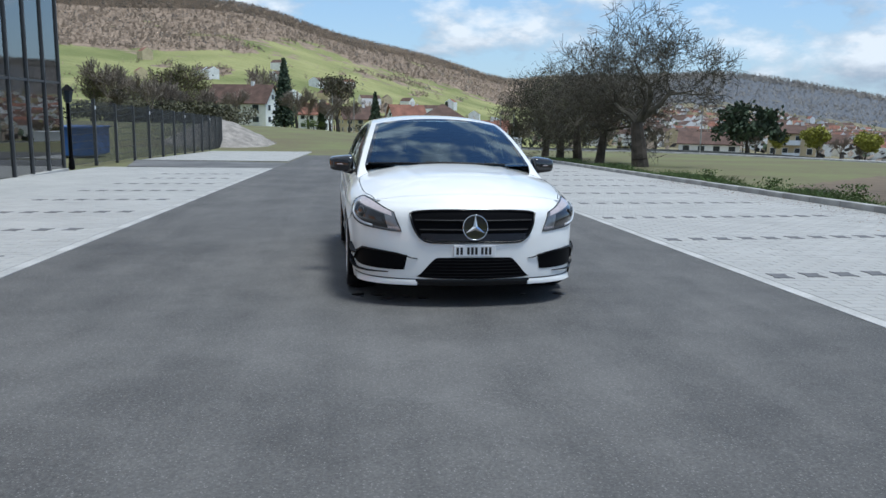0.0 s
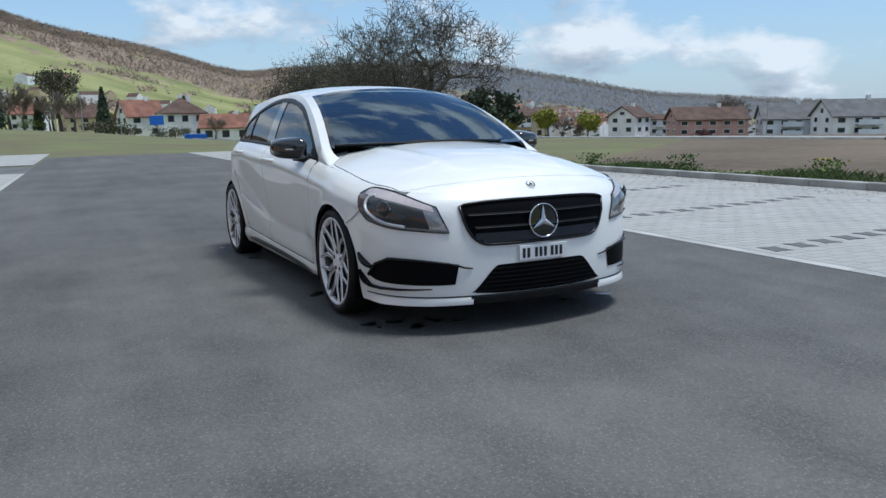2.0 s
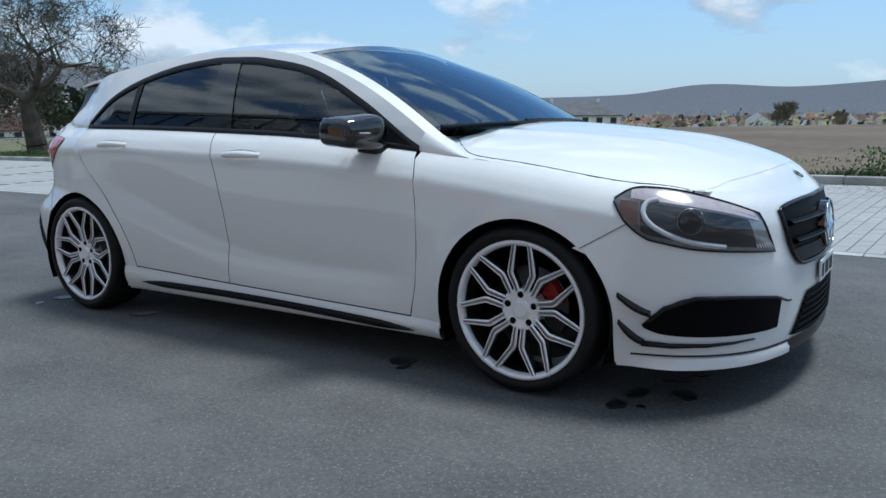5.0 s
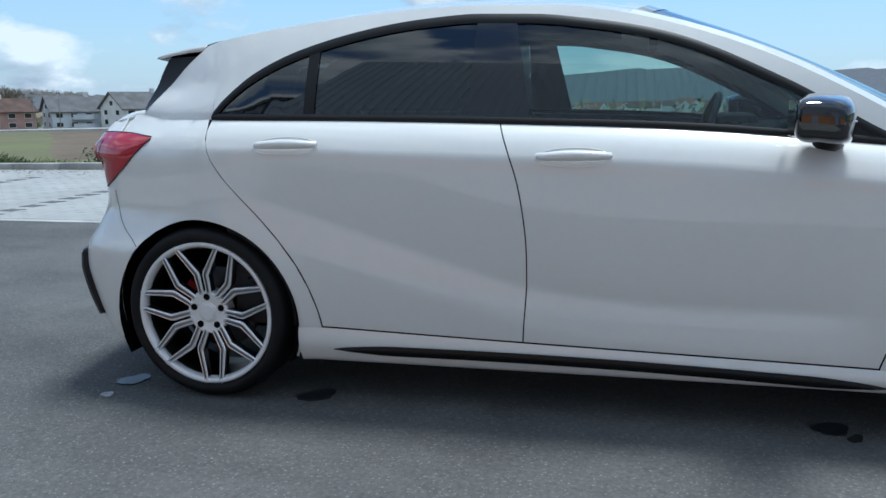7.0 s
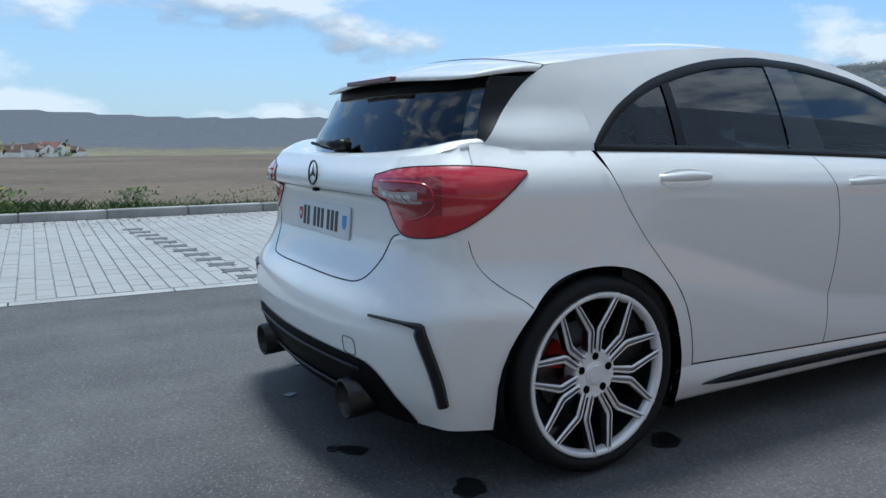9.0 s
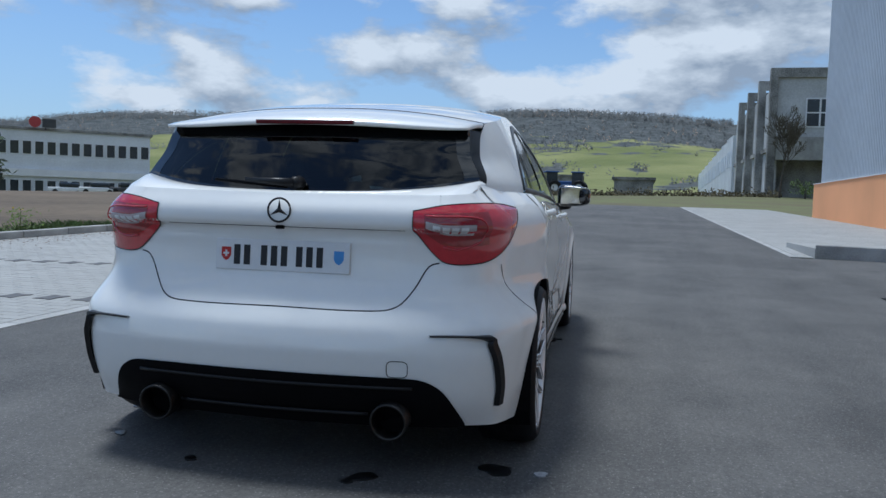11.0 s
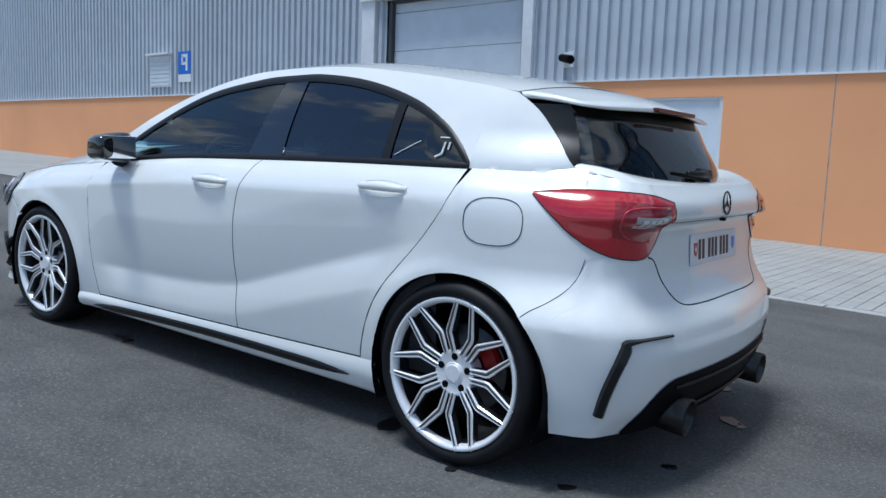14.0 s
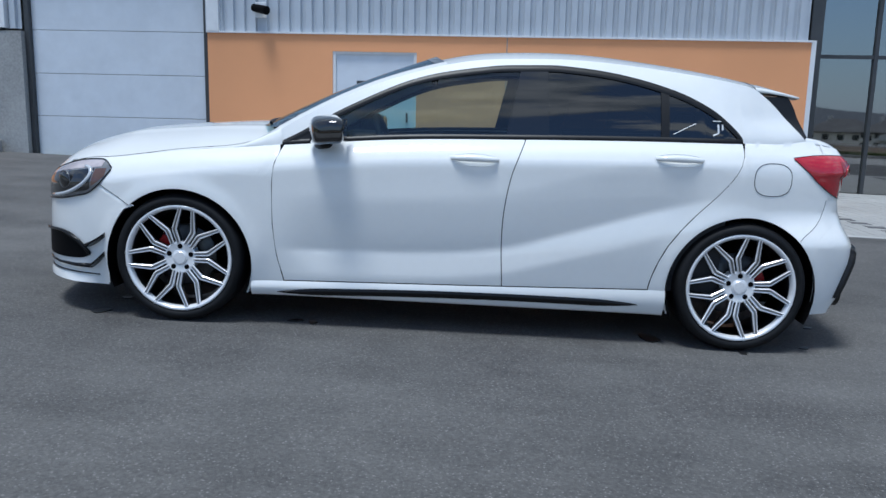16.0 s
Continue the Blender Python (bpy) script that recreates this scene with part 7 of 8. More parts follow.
for k in range(9):
    put(hedge[k % 3], 180.5 - 8.5 * (k + rb.random()) / 9, rb.uniform(150, 200), rb.uniform(.6, .95), rb.uniform(0, 6))
# broad pine by the far road, and one by the offices
for az, d, h, sd in ((151.8, 118, 8.2, 401), (47.6, 72, 6.0, 402)):
    rnd = random.Random(sd)
    t, w, _ = grow(sd, h * .9, depth=3, trunk=.22, twig=.04, kids=(3, 4), spread=.6, up=.1, first=.3)
    lv, lf = [], []
    for q in w[0][::2]:
        for _ in range(2):
            leaf_at(lv, lf, Vector(q) + Vector((rnd.gauss(0, .35), rnd.gauss(0, .35), rnd.gauss(0, .25))), .55, rnd)
    top = max(v[2] for v in lv)
    o = root("pine_tree", None, "broad dark green pine with a rounded crown", "tree")
    for nm, dat, m in (("trunk", t, M_BARK), ("crown_wood", w, M_BARK), ("crown", (lv, lf), M_NEEDLE)):
        e = new(nm, mesh_from(nm, ([tuple(c * h / top for c in v) for v in dat[0]], dat[1]), m))
        e.parent = o
    at(o, *polar(az, d))


def soften(me, rnd):
    """Crowns far off take the light from above, as a mass of fine twigs does."""
    for p in me.polygons:
        p.use_smooth = True
        if p.normal.x * p.center.x + p.normal.y * p.center.y > 0:
            p.flip()
    me.normals_split_custom_set_from_vertices([Vector((rnd.gauss(0, .3), rnd.gauss(0, .3), 1)).normalized() for _ in me.vertices])


# woods on the hills: thin crowns of a few sprays each
def woods():
    rnd = random.Random(77)
    vs, fs, mi = [], [], []
    n = 0
    while n < 36000:
        az = rnd.choice((rnd.uniform(-6, 60), rnd.uniform(130, 200), rnd.uniform(155, 200)))
        if az > 180:
            az -= 360
        far = lerp_table(FAR_AT, az)
        s = rnd.uniform(.90, .985) if rnd.random() < .35 else rnd.uniform(.10, .98)
        r = 330 + (far - 330) * s
        x, y = polar(az, r)
        if not wooded(az, s, x, y) and rnd.random() > (.05 if noise.noise((x / 70, y / 70, 5)) > .2 else .003):
            continue
        z = land(x, y)
        k = .5 + .5 * r / 1000
        h = rnd.uniform(3.5, 6.0) * k
        for j in range(5):
            f = (j + .5) / 5
            leaf_at(vs, fs, Vector((x + rnd.gauss(0, 1.1) * k, y + rnd.gauss(0, 1.1) * k, z + h * f)), (2.6 - 1.0 * f) * k * rnd.uniform(.7, 1.2), rnd)
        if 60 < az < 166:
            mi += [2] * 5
        else:
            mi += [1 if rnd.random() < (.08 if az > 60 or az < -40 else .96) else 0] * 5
        n += 1
    me = bpy.data.meshes.new("woods")
    me.from_pydata(vs, [], fs)
    for m in (M_WOODS, M_FIRS, M_WOODS_HAZE):
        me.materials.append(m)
    for p, t in zip(me.polygons, mi):
        p.material_index = t
    soften(me, rnd)
    tagged(new("woods", me), "bare brown woods with some firs on the hills", "woods", kind="stuff")


M_WOODS = mat("bare_woods", (0.30, 0.235, 0.175), 1.0, 0, .05, 0.15, 0, .6, isl=0.22)
# greyed to carry the haze over the farther hills
M_WOODS_HAZE = mat("hazed_woods", (0.215, 0.205, 0.19), 1.0, 0, .05, 0.15, 0, .6, isl=0.15)
# firs in bluish grey: the ridge's haze is part of this colour
M_FIRS = mat("hazed_firs", (0.125, 0.135, 0.138), 1.0, 0, .05, 0.2, 0, .6, isl=0.12)
woods()
# ---- buildings round the yard ----
M_PLASTER = mat("white_plaster", (0.83, 0.83, 0.82), 0.9, 0, .4, .08, 0, 6)
M_CREAM = mat("cream_plaster", (0.55, 0.46, 0.30), 0.9, 0, .4, .08, 0, 6)
M_PINK = mat("pink_plaster", (0.46, 0.29, 0.26), 0.9, 0, .4, .08, 0, 6)
M_BLUEGREY = mat("blue_grey_plaster", (0.66, 0.71, 0.77), 0.9, 0, .4, .08, 0, 6)
M_ROOF_R = mat("red_tiles", (0.25, 0.115, 0.08), 0.9, 0, .6, .2, 0, 8)
M_ROOF_B = mat("brown_tiles", (0.115, 0.070, 0.055), 0.9, 0, .6, .2, 0, 8)
M_ROOF_G = mat("grey_slates", (0.13, 0.13, 0.135), 0.85, 0, .6, .15, 0, 8)
M_PANE = mat("dark_pane", (0.035, 0.045, 0.055), 0.12, 0, 2, .1, 0, 8)
M_REDBAND = mat("red_fascia", (0.42, 0.05, 0.055), 0.5, 0, .5, .08, 0, 6)
M_OFFICE = mat("pale_panels", (0.68, 0.71, 0.74), 0.6, 0, .3, .06, 0, 4)


def house(az, d, w, l, h, roof, wall_m, roof_m, label, yaw=0.0, rows=2, cols=4, hip=False, chimney=True, balcony=False, name="house", dz=0.0):
    """A gabled house; w: across the gable, l: along the ridge, turned by yaw from facing the yard."""
    x, y = polar(az, d)
    m = Matrix.Translation((x, y, land(x, y) + dz)) @ Matrix.Rotation(radians(az - 90 + yaw), 4, "Z")
    o = root(name, m, label, "house", "houses round the yard")
    bm = bmesh.new()
    a, b = l / 2, w / 2
    pts = [(-a, -b), (a, -b), (a, b), (-a, b)]
    lo, hi = [bm.verts.new((*p, -1.5)) for p in pts], [bm.verts.new((*p, h)) for p in pts]
    for k in range(4):
        bm.faces.new((lo[k], lo[(k + 1) % 4], hi[(k + 1) % 4], hi[k]))
    if not hip:
        for sx, (i, j) in ((1, (1, 2)), (-1, (3, 0))):
            t = bm.verts.new((sx * a, 0, h + roof))
            bm.faces.new((hi[i], hi[j], t))
    bmesh.ops.recalc_face_normals(bm, faces=bm.faces)
    part("wall", bm, wall_m, o)
    bm = bmesh.new()
    e, t = .5, .22
    rx = a - (b if hip else -e)
    k = roof / b
    for s in (1, -1):
        q = [(-a - e, s * (b + e), h - e * k), (a + e, s * (b + e), h - e * k), (rx, 0, h + roof), (-rx, 0, h + roof)]
        up_ = [bm.verts.new((*v[:2], v[2] + t)) for v in q]
        dn = [bm.verts.new(v) for v in q]
        bm.faces.new(up_), bm.faces.new(dn[::-1])
        for i in range(4):
            bm.faces.new((up_[i], up_[(i + 1) % 4], dn[(i + 1) % 4], dn[i]))
    if hip:
        for s in (1, -1):
            q = [bm.verts.new(v) for v in ((s * (a + e), -b - e, h - e * k + t), (s * (a + e), b + e, h - e * k + t), (s * rx, 0, h + roof + t))]
            bm.faces.new(q)
    bmesh.ops.recalc_face_normals(bm, faces=bm.faces)
    r = part("roof", bm, roof_m, o)
    if chimney:
        part("chimney", box(a * .3, a * .3 + .7, -.35, .35, h + roof * .5, h + roof + .9), M_PLASTER, r)
    fh = h / rows

    def win(px, py, pz, ww, hh, yaw_):
        g = part("window", box(-ww / 2 - .08, ww / 2 + .08, -.04, .05, -.08, hh + .08), M_WTRIM if wall_m is not M_PLASTER else M_OFFICE, o)
        g.matrix_basis = pose(px, py, pz, 0, 0, yaw_)
        part("pane", box(-ww / 2, ww / 2, -.07, -.045, 0, hh), M_PANE, g)
    for i in range(rows):
        for j in range(cols):
            px = -a + l * (j + .5) / cols
            win(px, -b, i * fh + fh * .32, min(1.5, l / cols * .42), fh * .46, 0)
        for j in range(2):
            for sx in (-1, 1):
                win(sx * a, -b + w * (j + .5) / 2, i * fh + fh * .32, 1.2, fh * .46, 90 * sx)
    if not hip:
        for sx in (-1, 1):
            win(sx * a, 0, h + roof * .18, 1.1, roof * .28, 90 * sx)
    if balcony:
        for i in range(rows):
            bm = box(-a * .35, a * .35, -b - 1.5, -b, i * fh + .05, i * fh + .2)
            g = part("balcony", bm, M_CONCRETE, o)
            part("railing", box(-a * .35, a * .35, -b - 1.5, -b - 1.42, i * fh + .2, i * fh + 1.2), M_BLUEGREY, g)
    return o


house(-171.35, 188, 7.5, 15, 5.4, 3.9, M_PLASTER, M_ROOF_B, "white gabled house with a long brown roof", -28, 2, 3)
house(176.85, 185, 7, 8, 4.6, 3.2, M_PLASTER, M_ROOF_R, "small white house with an orange-red roof", 20, 2, 2)
house(174.15, 175, 8, 8.6, 5.6, 2.8, M_PLASTER, M_ROOF_B, "white house with a brown hipped roof", 10, 2, 3, hip=True)
house(171.05, 165, 7, 10, 3.0, 2.4, M_PLASTER, M_ROOF_R, "low white house with a broad red roof", -8, 1, 3)
house(-179.55, 215, 7, 9, 4, 3, M_CREAM, M_ROOF_B, "cream house with a brown roof", 15, 2, 3)
house(-176.55, 230, 7, 8, 4.5, 3, M_PLASTER, M_ROOF_R, "white house with a red roof", -20, 2, 3)
house(154.9, 200, 11, 14, 2.4, 2.6, M_PLASTER, M_ROOF_B, "low white house under a deep brown roof", 0, 1, 4)
house(149.5, 190, 8, 10, 5.5, 1.6, M_CREAM, M_ROOF_B, "yellow apartment block with a flat brown roof", 0, 2, 4, balcony=True)
house(141.9, 185, 7, 7, 6.0, 2.2, M_PLASTER, M_ROOF_B, "white gabled apartment house", 62, 3, 2)
house(139.8, 190, 6, 4.5, 5.6, 1.0, M_PLASTER, M_ROOF_B, "narrow white house with balconies", 0, 3, 2, balcony=True)
house(136.6, 172, 9, 14.5, 5.2, 2.3, M_PINK, M_ROOF_B, "pink apartment house with a brown roof", 18, 3, 5)
house(131.4, 178, 9, 11, 5.4, 2.8, M_BLUEGREY, M_ROOF_G, "blue-grey apartment house with balconies", 12, 3, 4, balcony=True)
house(127.3, 172, 9.5, 13, 5.6, 3.0, M_PLASTER, M_ROOF_G, "white gabled apartment house with balconies", 28, 3, 4, balcony=True)
house(122.6, 190, 9, 15, 4.6, 2.6, M_PLASTER, M_ROOF_G, "white apartment house with a grey hipped roof", 0, 2, 5, hip=True, balcony=True)
house(118.6, 178, 10, 13, 5.6, 2.6, M_PLASTER, M_ROOF_G, "white apartment house with a grey hipped roof", 0, 3, 5, hip=True, balcony=True)
house(115.4, 178, 10, 15, 5.2, 2.6, M_PLASTER, M_ROOF_G, "white apartment house with a grey hipped roof", 0, 2, 5, hip=True)
# low shed and blue sign at the end of the yard
sx, sy = polar(168.95, 88)
sh = root("shed", Matrix.Translation((sx, sy, land(sx, sy))) @ Matrix.Rotation(radians(80), 4, "Z"), "small white flat-roofed shed on the grass", "shed")
part("walls", box(-1.5, 1.5, -1.2, 1.2, -.3, 1.25), M_PLASTER, sh)
part("roof", box(-1.6, 1.6, -1.3, 1.3, 1.25, 1.33), M_WTRIM, sh)
sx, sy = polar(176.25, 95)
sg_ = root("road_sign", Matrix.Translation((sx, sy, land(sx, sy))) @ Matrix.Rotation(radians(87), 4, "Z"), "blue rectangular road sign on a grey post", "sign")
part("post", cyl((0, 0, -.2), (0, 0, 2.0), .05), M_DGREY, sg_)
part("panel", box(-.8, .8, -.06, -.03, 1.4, 2.5, .01), M_BLUE, sg_)
sx, sy = polar(173.65, 98)
sk = root("skip_cover", Matrix.Translation((sx, sy, land(sx, sy))) @ Matrix.Rotation(radians(85), 4, "Z"), "low bright blue container on the grass", "container")
part("tub", box(-1.3, 1.3, -.7, .7, -.2, .55, .06), M_BLUE, sk)
part("rim", box(-1.36, 1.36, -.76, .76, .55, .62, .02), M_BLUE, sk)


def far_town():
    """Hundreds of small houses across the valley, too far to pick apart."""
    rnd = random.Random(31)
    vs, fs, mi = [], [], []
    for _ in range(1900):
        az = rnd.choice((rnd.uniform(92, 118), rnd.uniform(88, 170), rnd.uniform(140, 168), rnd.uniform(88, 168), rnd.uniform(88, 168), rnd.uniform(170, 195)))
        d = rnd.uniform(380, 1150) if az < 170 else rnd.uniform(480, 800)
        if az > 180:
            az -= 360
        if abs(az) > 163 and rnd.random() < .96:
            continue
        x, y = polar(az, d)
        z = land(x, y)
        c, s = math.cos(rnd.uniform(0, 3.1)), math.sin(rnd.uniform(0, 3.1))
        n = math.hypot(c, s)
        c, s = c / n, s / n
        a, b, h, r = rnd.uniform(4, 8), rnd.uniform(3.5, 5), rnd.uniform(4, 7), rnd.uniform(2.2, 3.5)
        k = len(vs)
        for px, py, pz in ((-a, -b, -2), (a, -b, -2), (a, b, -2), (-a, b, -2), (-a, -b, h), (a, -b, h), (a, b, h), (-a, b, h), (-a, 0, h + r), (a, 0, h + r)):
            vs.append((x + px * c - py * s, y + px * s + py * c, z + pz))
        fs += [(k, k + 1, k + 5, k + 4), (k + 2, k + 3, k + 7, k + 6), (k + 1, k + 2, k + 6, k + 9, k + 5), (k + 3, k, k + 4, k + 8, k + 7), (k + 4, k + 5, k + 9, k + 8), (k + 6, k + 7, k + 8, k + 9)]
        w = rnd.choice((0, 0, 0, 1))
        mi += [w] * 4 + [rnd.choice((2, 3, 3, 3, 3))] * 2
    me = bpy.data.meshes.new("far_houses")
    me.from_pydata(vs, [], fs)
    for m in (M_PLASTER, M_CREAM, M_ROOF_R, M_ROOF_B):
        me.materials.append(m)
    for p, t in zip(me.polygons, mi):
        p.material_index = t
    lv, lf, lm = [], [], []
    for _ in range(2600):
        az = rnd.choice((rnd.uniform(88, 122), rnd.uniform(88, 168), rnd.uniform(88, 168)))
        d = rnd.uniform(330, 1250)
        x, y = polar(az, d)
        z, h, m_ = land(x, y), rnd.uniform(5, 12), rnd.choice((0, 0, 1, 2))
        for j in range(6):
            leaf_at(lv, lf, Vector((x + rnd.gauss(0, 1.6), y + rnd.gauss(0, 1.6), z + h * (j + .5) / 6)), (5.0 - .5 * j) * rnd.uniform(.7, 1.2), rnd)
            lm.append(m_)
    mt = bpy.data.meshes.new("town_trees")
    mt.from_pydata(lv, [], lf)
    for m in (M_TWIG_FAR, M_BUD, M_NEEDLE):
        mt.materials.append(m)
    for p, t in zip(mt.polygons, lm):
        p.material_index = t
    soften(mt, rnd)
    tagged(new("town_trees", mt), "bare and green trees scattered through the distant town", "trees", kind="stuff")
    tagged(new("far_houses", me), "distant town of pale houses with red roofs", "town", kind="stuff")


far_town()


def office(az0, az1, d, z1, label, wall_m=None, band=None, rows=((.55, .78),), name="office_building", n=9, depth=16):
    """A long flat-roofed block that faces the yard; rows: window bands as shares of its height."""
    x0, y0 = polar(az0, d)
    x1, y1 = polar(az1, d)
    yaw = math.atan2(y1 - y0, x1 - x0)
    l = math.hypot(x1 - x0, y1 - y0)
    base = min(land(x0, y0), land(x1, y1)) - .5
    o = root(name, Matrix.Translation((x0, y0, base)) @ Matrix.Rotation(yaw, 4, "Z"), label, "building")
    h = z1 - base
    inward = 1 if (Vector((x0, y0, 0)).cross(Vector((x1 - x0, y1 - y0, 0)))).z < 0 else -1
    f = -inward
    ya, yb = (0, depth * inward) if inward > 0 else (depth * inward, 0)
    part("wall", box(0, l, ya, yb, 0, h), wall_m or M_OFFICE, o)
    part("roof", box(-.3, l + .3, ya - .3, yb + .3, h, h + .35), M_CONC_DARK, o)
    for lo, hi in rows:
        for k in range(n):
            xa, xb = l * (k + .14) / n, l * (k + .80) / n
            w = part("window", box(xa - .05, xb + .05, *sorted((0, f * .06)), h * lo - .05, h * hi + .05), M_WTRIM, o)
            part("pane", box(xa, xb, *sorted((f * .062, f * .09)), h * lo, h * hi), M_PANE, w)
    if band:
        part("fascia", box(-.2, l + .2, *sorted((0, f * .5)), h * band[0], h * band[1]), band[2], o)
    return o, l, h, f


office(35.0, 44.5, 118, 9.2, "long pale office building with a row of windows", rows=((.66, .84), (.08, .28)), n=13, band=(.34, .44, M_WTRIM))
office(44.6, 52.0, 122, 8.2, "pale warehouse with few windows", rows=((.55, .70),), n=7)
office(52.1, 60, 105, 4.4, "low pale warehouse beside the field", rows=((.2, .45),), n=6)
office(25.6, 34.2, 104, 3.7, "low shop with a broad red fascia", rows=((.05, .42),), n=6, band=(.55, .92, M_REDBAND))
office(26.3, 28.5, 120, 7.2, "pale grey cubic block", rows=(), n=1)
office(12.0, 16.3, 150, 6.2, "white building with rows of windows", M_PLASTER, rows=((.55, .75), (.15, .38)), n=6)
office(1.2, -1.6, 105, 5.0, "grey shed with a pitched front", M_CONC_DARK, rows=(), n=1)
office(9.5, 4.2, 140, 6.6, "grey farm shed behind the machines", M_CONC_DARK, rows=(), n=1)
# red and black roof sign on the offices
bx, by = polar(42.2, 117)
rs_ = root("roof_sign", Matrix.Translation((bx, by, 9.5)) @ Matrix.Rotation(radians(132), 4, "Z"), "red disc and dark shapes as a roof sign", "sign")
part("disc", cyl((0, -.1, .8), (0, .1, .8), .75, None, 24), M_REDBAND, rs_)
part("dark_shape", box(-2.6, -.9, -.1, .1, .1, 1.3, .05), M_DGREY, rs_)
part("sign_post", box(-1.4, -1.2, -.05, .05, -.3, .2), M_DGREY, rs_)


def concrete_works():
    """Old concrete hall along the lane's far end: tall frames stand out before pale panels."""
    o = root("concrete_works", Matrix.Translation((0, 0, 0)), "old grey concrete works with tall frames and pale panels", "building")
    y1, top = -12.95, 14.9
    part("front_panel", box(77.3, 77.6, -27, y1 - .75, 8.4, 14.0), M_PANEL, o, "pale concrete front panel")
    part("front_band", box(77.1, 77.6, -27, y1 - .75, 6.2, 8.396), M_CONCRETE, o)
    part("dark_bay", box(80.5, 80.8, -27, y1 - .75, 1.0, 6.2), M_CONC_DARK, o)
    part("soffit", box(77.6, 80.8, -27, y1 - .75, 6.204, 6.4), M_CONC_DARK, o)
    part("bay_post", box(77.2, 77.5, -18.3, -18.0, 1.0, 6.2), M_CONC_DARK, o)
    w = part("window", box(77.22, 77.298, -18.75, -16.2, 9.3, 12.1), M_WTRIM, o, "white-framed window of four panes")
    for i in range(2):
        for j in range(2):
            part("pane", box(77.19, 77.218, -18.62 + 1.24 * i, -17.56 + 1.24 * i, 9.42 + 1.34 * j, 10.62 + 1.34 * j), M_PANE, w)
    for k, x in enumerate((77.0, 85.0, 93.5, 102.0)):
        part("frame_post", box(x, x + .8, y1 - .7, y1, gz(70) - .8, 14.0), M_CONC_DARK, o)
        part("frame_beam", box(x, x + .8, y1 - (14 if k == 0 else 3), y1, 14.004, top), M_CONC_DARK, o)
        part("side_panel", box(x + .8, x + (7.9 if k < 3 else 8.4), y1 - 1.0, y1 - .72, gz(70) - .8, 13.4), M_PANEL, o)
        part("side_ledge", box(x + .8, x + 7.9, y1 - .72, y1 - .45, 7.2, 7.6), M_CONC_DARK, o)
    # long pale wall running back
    for k in range(8):
        x0 = 111 + k * 8.0
        part("back_bay", box(x0, x0 + 7.9, y1 - 9, y1 - .4, gz(70) - 1, 11.6 - .35 * k), M_OFFICE, o)
        for j in range(3):
            part("bay_window", box(x0 + .6 + 2.4 * j, x0 + 2.2 + 2.4 * j, y1 - .4, y1 - .34, 7.4 - .25 * k, 9.6 - .25 * k), M_BLUEGREY, o)
    return o


M_PANEL = mat("pale_concrete_panel", (0.52, 0.53, 0.54), 0.8, 0, 0.35, 0.12, 0.002, 6)
concrete_works()
at(tree(61, None, "young bare tree before the concrete works", 8.5, height=8, depth=5, trunk=.11, twig=.022, kids=(2, 3), spread=.42, up=.5), 73, -13.6)
at(bush(62, 1.6, 1.8, M_LEAF, 350, "dark green shrub by the concrete works"), 72, -15.6)
# hedge line and verge at the end of the yard
rnd_ = random.Random(8)
lv, lf = [], []
for _ in range(2600):
    y = rnd_.uniform(-14, 22)
    x = 75 + rnd_.gauss(0, .8)
    leaf_at(lv, lf, Vector((x, y, land(x, y) + abs(rnd_.gauss(0, .28)))), .3, rnd_)
hg = new("verge", mesh_from("verge", (lv, lf), mat("dry_verge", (.10, .085, .045), .95, 0, .5, .3, isl=.3)))
tagged(hg, "dry brown verge at the end of the lane", "verge", kind="stuff")


def tractor(x, y, yaw, m, label):
    o = root("tractor", Matrix.Translation((x, y, land(x, y) + .05)) @ Matrix.Rotation(yaw, 4, "Z"), label, "tractor")
    part("bonnet", box(.2, 2.0, -.4, .4, .9, 1.6, .08), m, o)
    part("cab", box(-1.0, .3, -.7, .7, 1.0, 2.6, .06), M_PANE, o)
    part("cab_roof", box(-1.1, .4, -.8, .8, 2.6, 2.75, .05), m, o)
    for px, r in ((-.6, .85), (1.5, .55)):
        for s in (-1, 1):
            w = part("wheel", lathe([(r * .5, -.2), (r * .9, -.2), (r, -.12), (r, .12), (r * .9, .2), (r * .5, .2)], 24), M_RUBBER, o)
            w.matrix_basis = pose(px, s * .8, r)
            part("hub", cyl((0, -.1, 0), (0, .1, 0), r * .5, None, 16), M_WTRIM, w)


M_TRBLUE = mat("machine_blue", (.03, .10, .30), .5, 0, 1, .1, 0, 10)
tractor(88, 9.2, 1.9, M_TRBLUE, "blue tractor parked by the farm shed")
tractor(92, 6.4, 1.5, M_TRBLUE, "blue tractor parked beside another")
for az, d, m in ((38.5, 98, M_WTRIM), (36.6, 98, M_DGREY), (40.4, 99, M_WTRIM), (31.5, 95, M_DGREY), (33.2, 95, M_WTRIM), (50.0, 108, M_WTRIM)):
    x, y = polar(az, d)
    o = root("parked_car", Matrix.Translation((x, y, land(x, y))) @ Matrix.Rotation(radians(az + 90), 4, "Z"), "small parked car by the offices", "car", "parked cars by the offices")
    part("body", box(-2.1, 2.1, -.85, .85, .25, .85, .15), m, o)
    part("cabin", box(-1.3, .9, -.75, .75, .85, 1.4, .2), M_PANE, o)
    for px in (-1.3, 1.3):
        for s in (-.8, .8):
            part("wheel", cyl((px, s - .1, .31), (px, s + .1, .31), .31, None, 14), M_RUBBER, o)


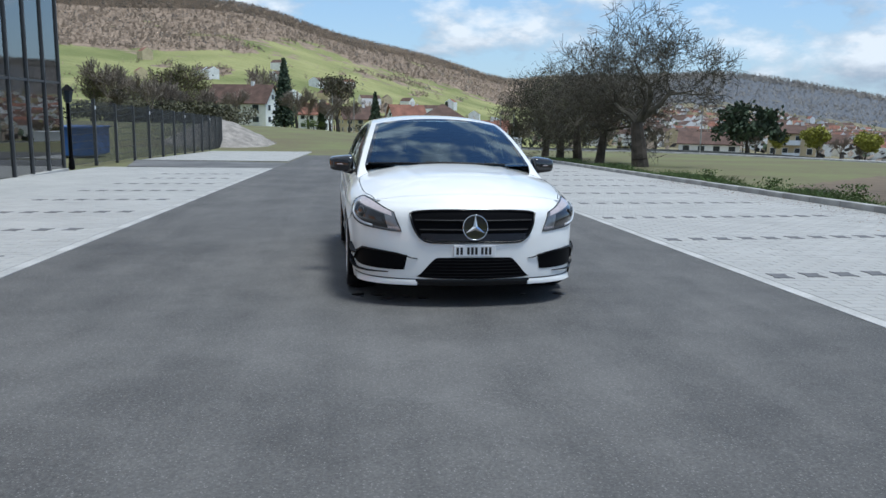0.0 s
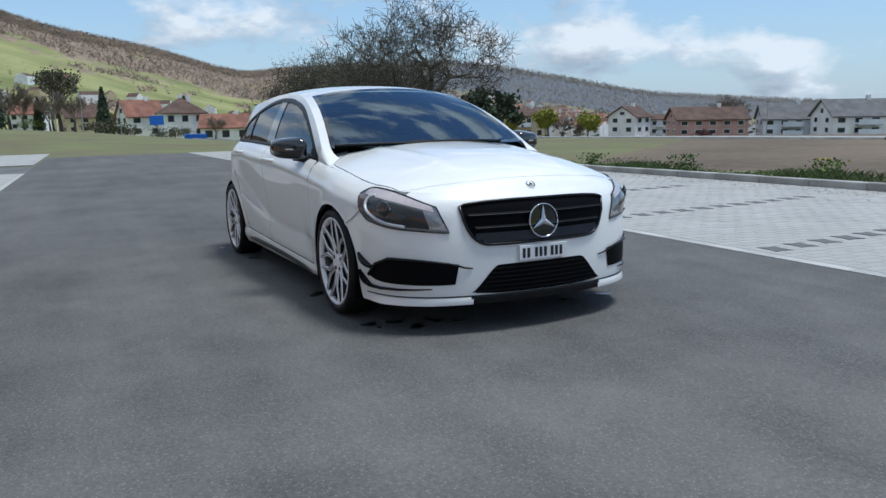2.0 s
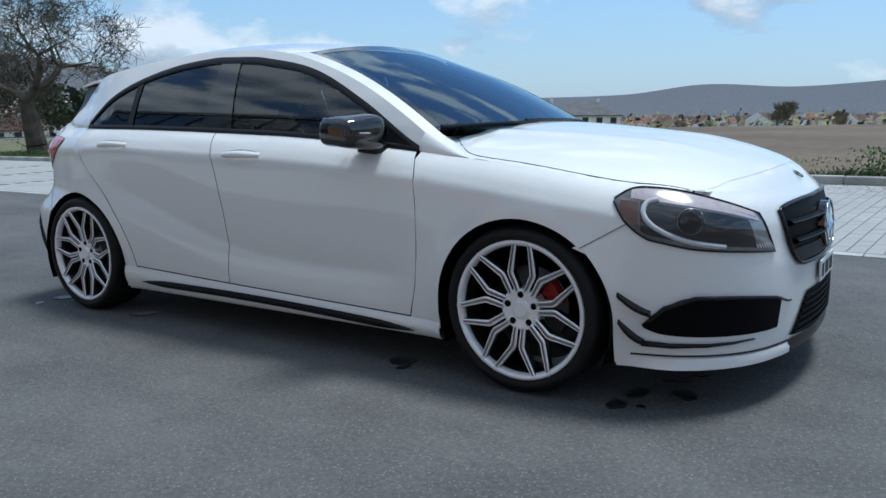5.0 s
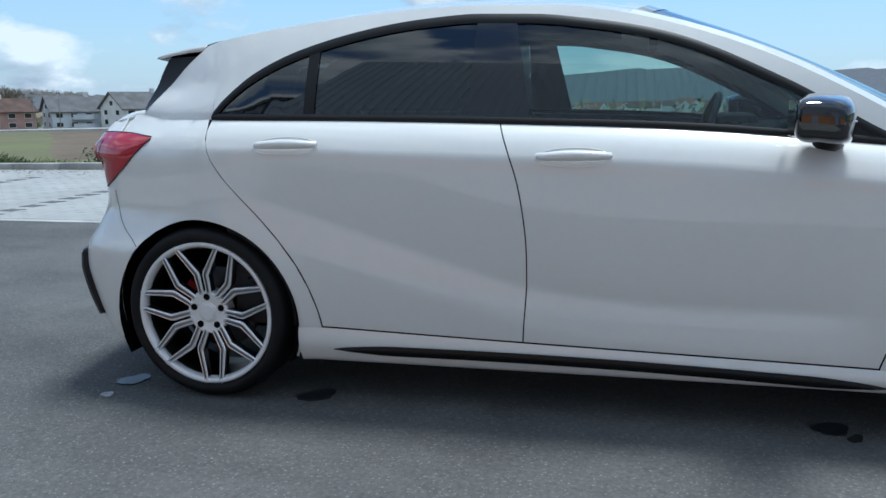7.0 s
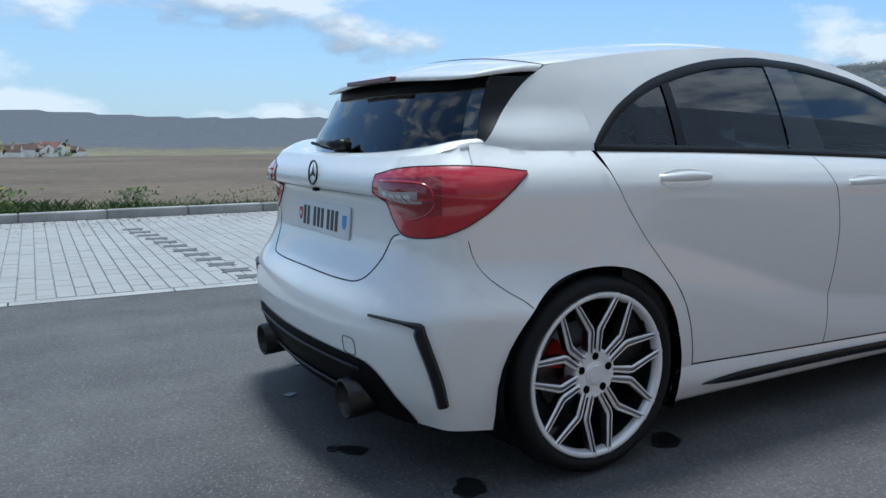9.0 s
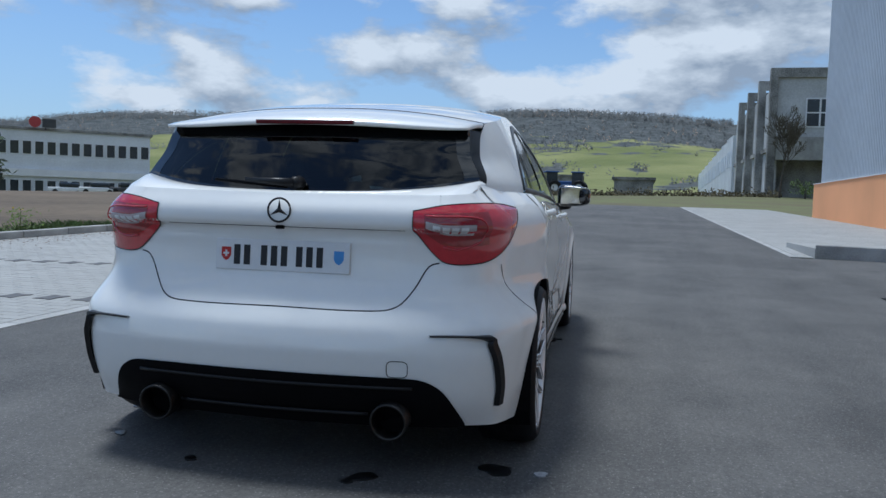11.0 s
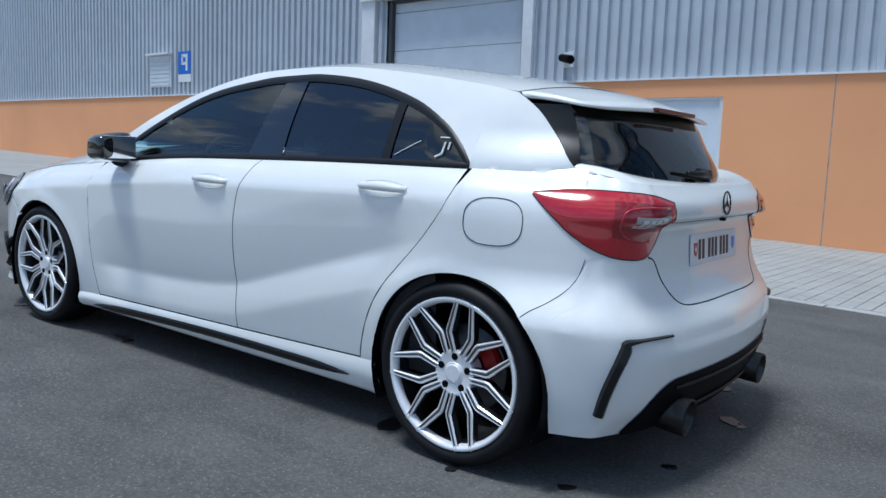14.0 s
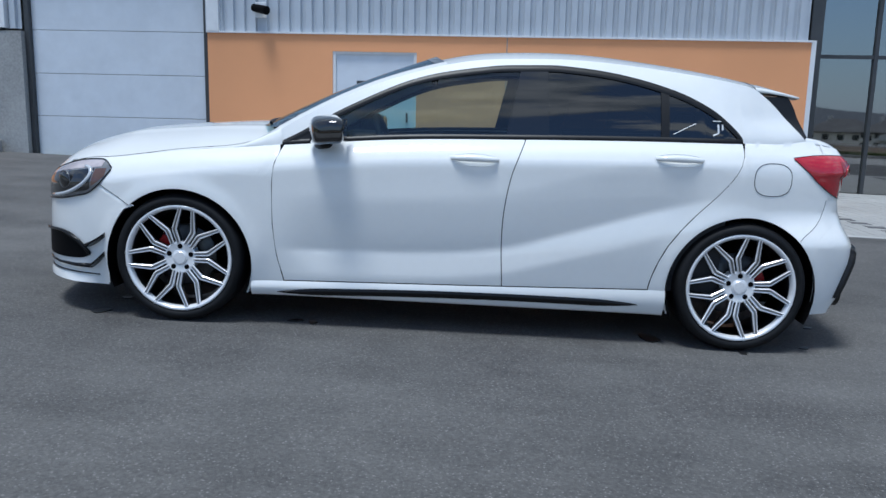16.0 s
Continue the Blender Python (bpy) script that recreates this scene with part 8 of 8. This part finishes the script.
# ---- fence, gravel, lantern beside the glass front ----
def fence():
    o = root("fence", None, "dark green wire panel fence with posts", "fence")
    x, k = -18.6, 0
    while x > -48:
        y = -9.85 - .012 * (-18.6 - x)
        h = 2.15
        tall = k % 3 == 1
        part("post", box(x - .05, x + .05, y - .05, y + .05, gz(x) - .3, gz(x) + h + (.12 if tall else .03)), M_DGREY, o)
        if tall:
            part("post_cap", box(x - .04, x + .04, y + .05, y + .07, gz(x) + h - .25, gz(x) + h - .12), M_WTRIM, o)
        bm = bmesh.new()
        for j in range(24):
            cyl((x - .1 - j * .1, y, gz(x) + .05), (x - .1 - j * .1, y, gz(x) + h), .010, None, 4, bm, False)
        for j in range(9):
            cyl((x, y, gz(x) + .08 + j * .235), (x - 2.5, y - .03, gz(x - 2.5) + .08 + j * .255), .012, None, 4, bm, False)
        tagged(part("wire_panel", bm, M_DGREY, o), kind="stuff")
        x -= 2.5
        k += 1


fence()
lp = root("street_lantern", pose(-17.9, -9.6, gz(-17.9)), "black post lantern in old style", "lamp")
part("post", cyl((0, 0, -.2), (0, 0, 2.0), .06, .045, 12), M_BLACK, lp)
part("base", cyl((0, 0, 0), (0, 0, .35), .10, .07, 12), M_BLACK, lp)
part("lantern_glass", cyl((0, 0, 2.03), (0, 0, 2.38), .10, .17, 6), M_PANE, lp)
part("lantern_roof", cyl((0, 0, 2.38), (0, 0, 2.56), .20, .03, 6), M_BLACK, lp)


def heap():
    bm = bmesh.new()
    n, m = 40, 14
    rows = []
    for j in range(m + 1):
        f = j / m
        row = []
        for i in range(n):
            a = math.tau * i / n
            r = 1 - f
            q = Vector((r * math.cos(a) * 8.0, r * math.sin(a) * 5.0, 0))
            z = 2.3 * (1 - (1 - f) ** 1.25) + .18 * noise.noise((q.x * 1.1, q.y * 1.1, 2)) * (1 if f > 0 else 0)
            row.append(bm.verts.new((q.x, q.y, z)))
        rows.append(row)
    for a, b in zip(rows, rows[1:]):
        for i in range(n):
            bm.faces.new((a[i], a[(i + 1) % n], b[(i + 1) % n], b[i]))
    bmesh.ops.remove_doubles(bm, verts=bm.verts, dist=.001)
    o = obj("gravel_heap", bm, M_GRAVEL, None, True)
    o.matrix_basis = pose(-54, -11.4, gz(-54) - .1, 0, 0, 8)
    tagged(o, "long heap of pale gravel behind the fence", "gravel", kind="stuff")
    # loose stones
    rnd = random.Random(3)
    bm = bmesh.new()
    for _ in range(160):
        a, r = rnd.uniform(0, math.tau), rnd.uniform(.75, 1.08)
        bmesh.ops.create_icosphere(bm, subdivisions=1, radius=rnd.uniform(.04, .10), matrix=Matrix.Translation((-54 + 8 * r * math.cos(a), -11.4 + 5.0 * r * math.sin(a), gz(-54) + max(0, (1 - r)) * 2.2)))
    tagged(obj("loose_stones", bm, M_GRAVEL), "loose stones round the gravel heap", "gravel", kind="stuff")


heap()
bs = root("skip", pose(-29.5, -13.2, gz(-29.5), 0, 0, 5), "blue steel skip behind the fence", "skip")
part("tub", box(-1.6, 1.6, -.9, .9, .1, 1.35, .05), M_TRBLUE, bs)
part("rib", box(-1.66, 1.66, -.96, .96, 1.27, 1.37, .02), M_TRBLUE, bs)
# posts and masts along the far road
for az, d, h in ((-179.15, 120, 5.5), (-177.55, 125, 6.0), (178.45, 118, 5.0), (154.2, 70, 5.0), (168.35, 60, 3.2), (169.45, 62, 3.0), (132.5, 150, 7.5), (134.0, 150, 7.5)):
    x, y = polar(az, d)
    o = root("mast", Matrix.Translation((x, y, land(x, y))), "slim pale lamp mast beside the road", "mast", "masts along the road")
    part("pole", cyl((0, 0, -.2), (0, 0, h), .07, .05, 8), M_KERB, o)
    part("head", box(-.3, .3, -.12, .12, h, h + .12, .02), M_DGREY, o)
# far road beyond the field
rb = bmesh.new()
prev = None
for k in range(40):
    az = 168 - k * 1.5
    d = 92 + 6 * math.sin(k * .15)
    pts = []
    for dd in (0, 6):
        x, y = polar(az, d + dd)
        pts.append(rb.verts.new((x, y, land(x, y) + .35)))
    if prev:
        rb.faces.new((prev[0], prev[1], pts[1], pts[0]))
    prev = pts
bmesh.ops.recalc_face_normals(rb, faces=rb.faces)
tagged(obj("far_road", solid(rb, .3), M_BAND), "grey country road beyond the field", "road", kind="structure")
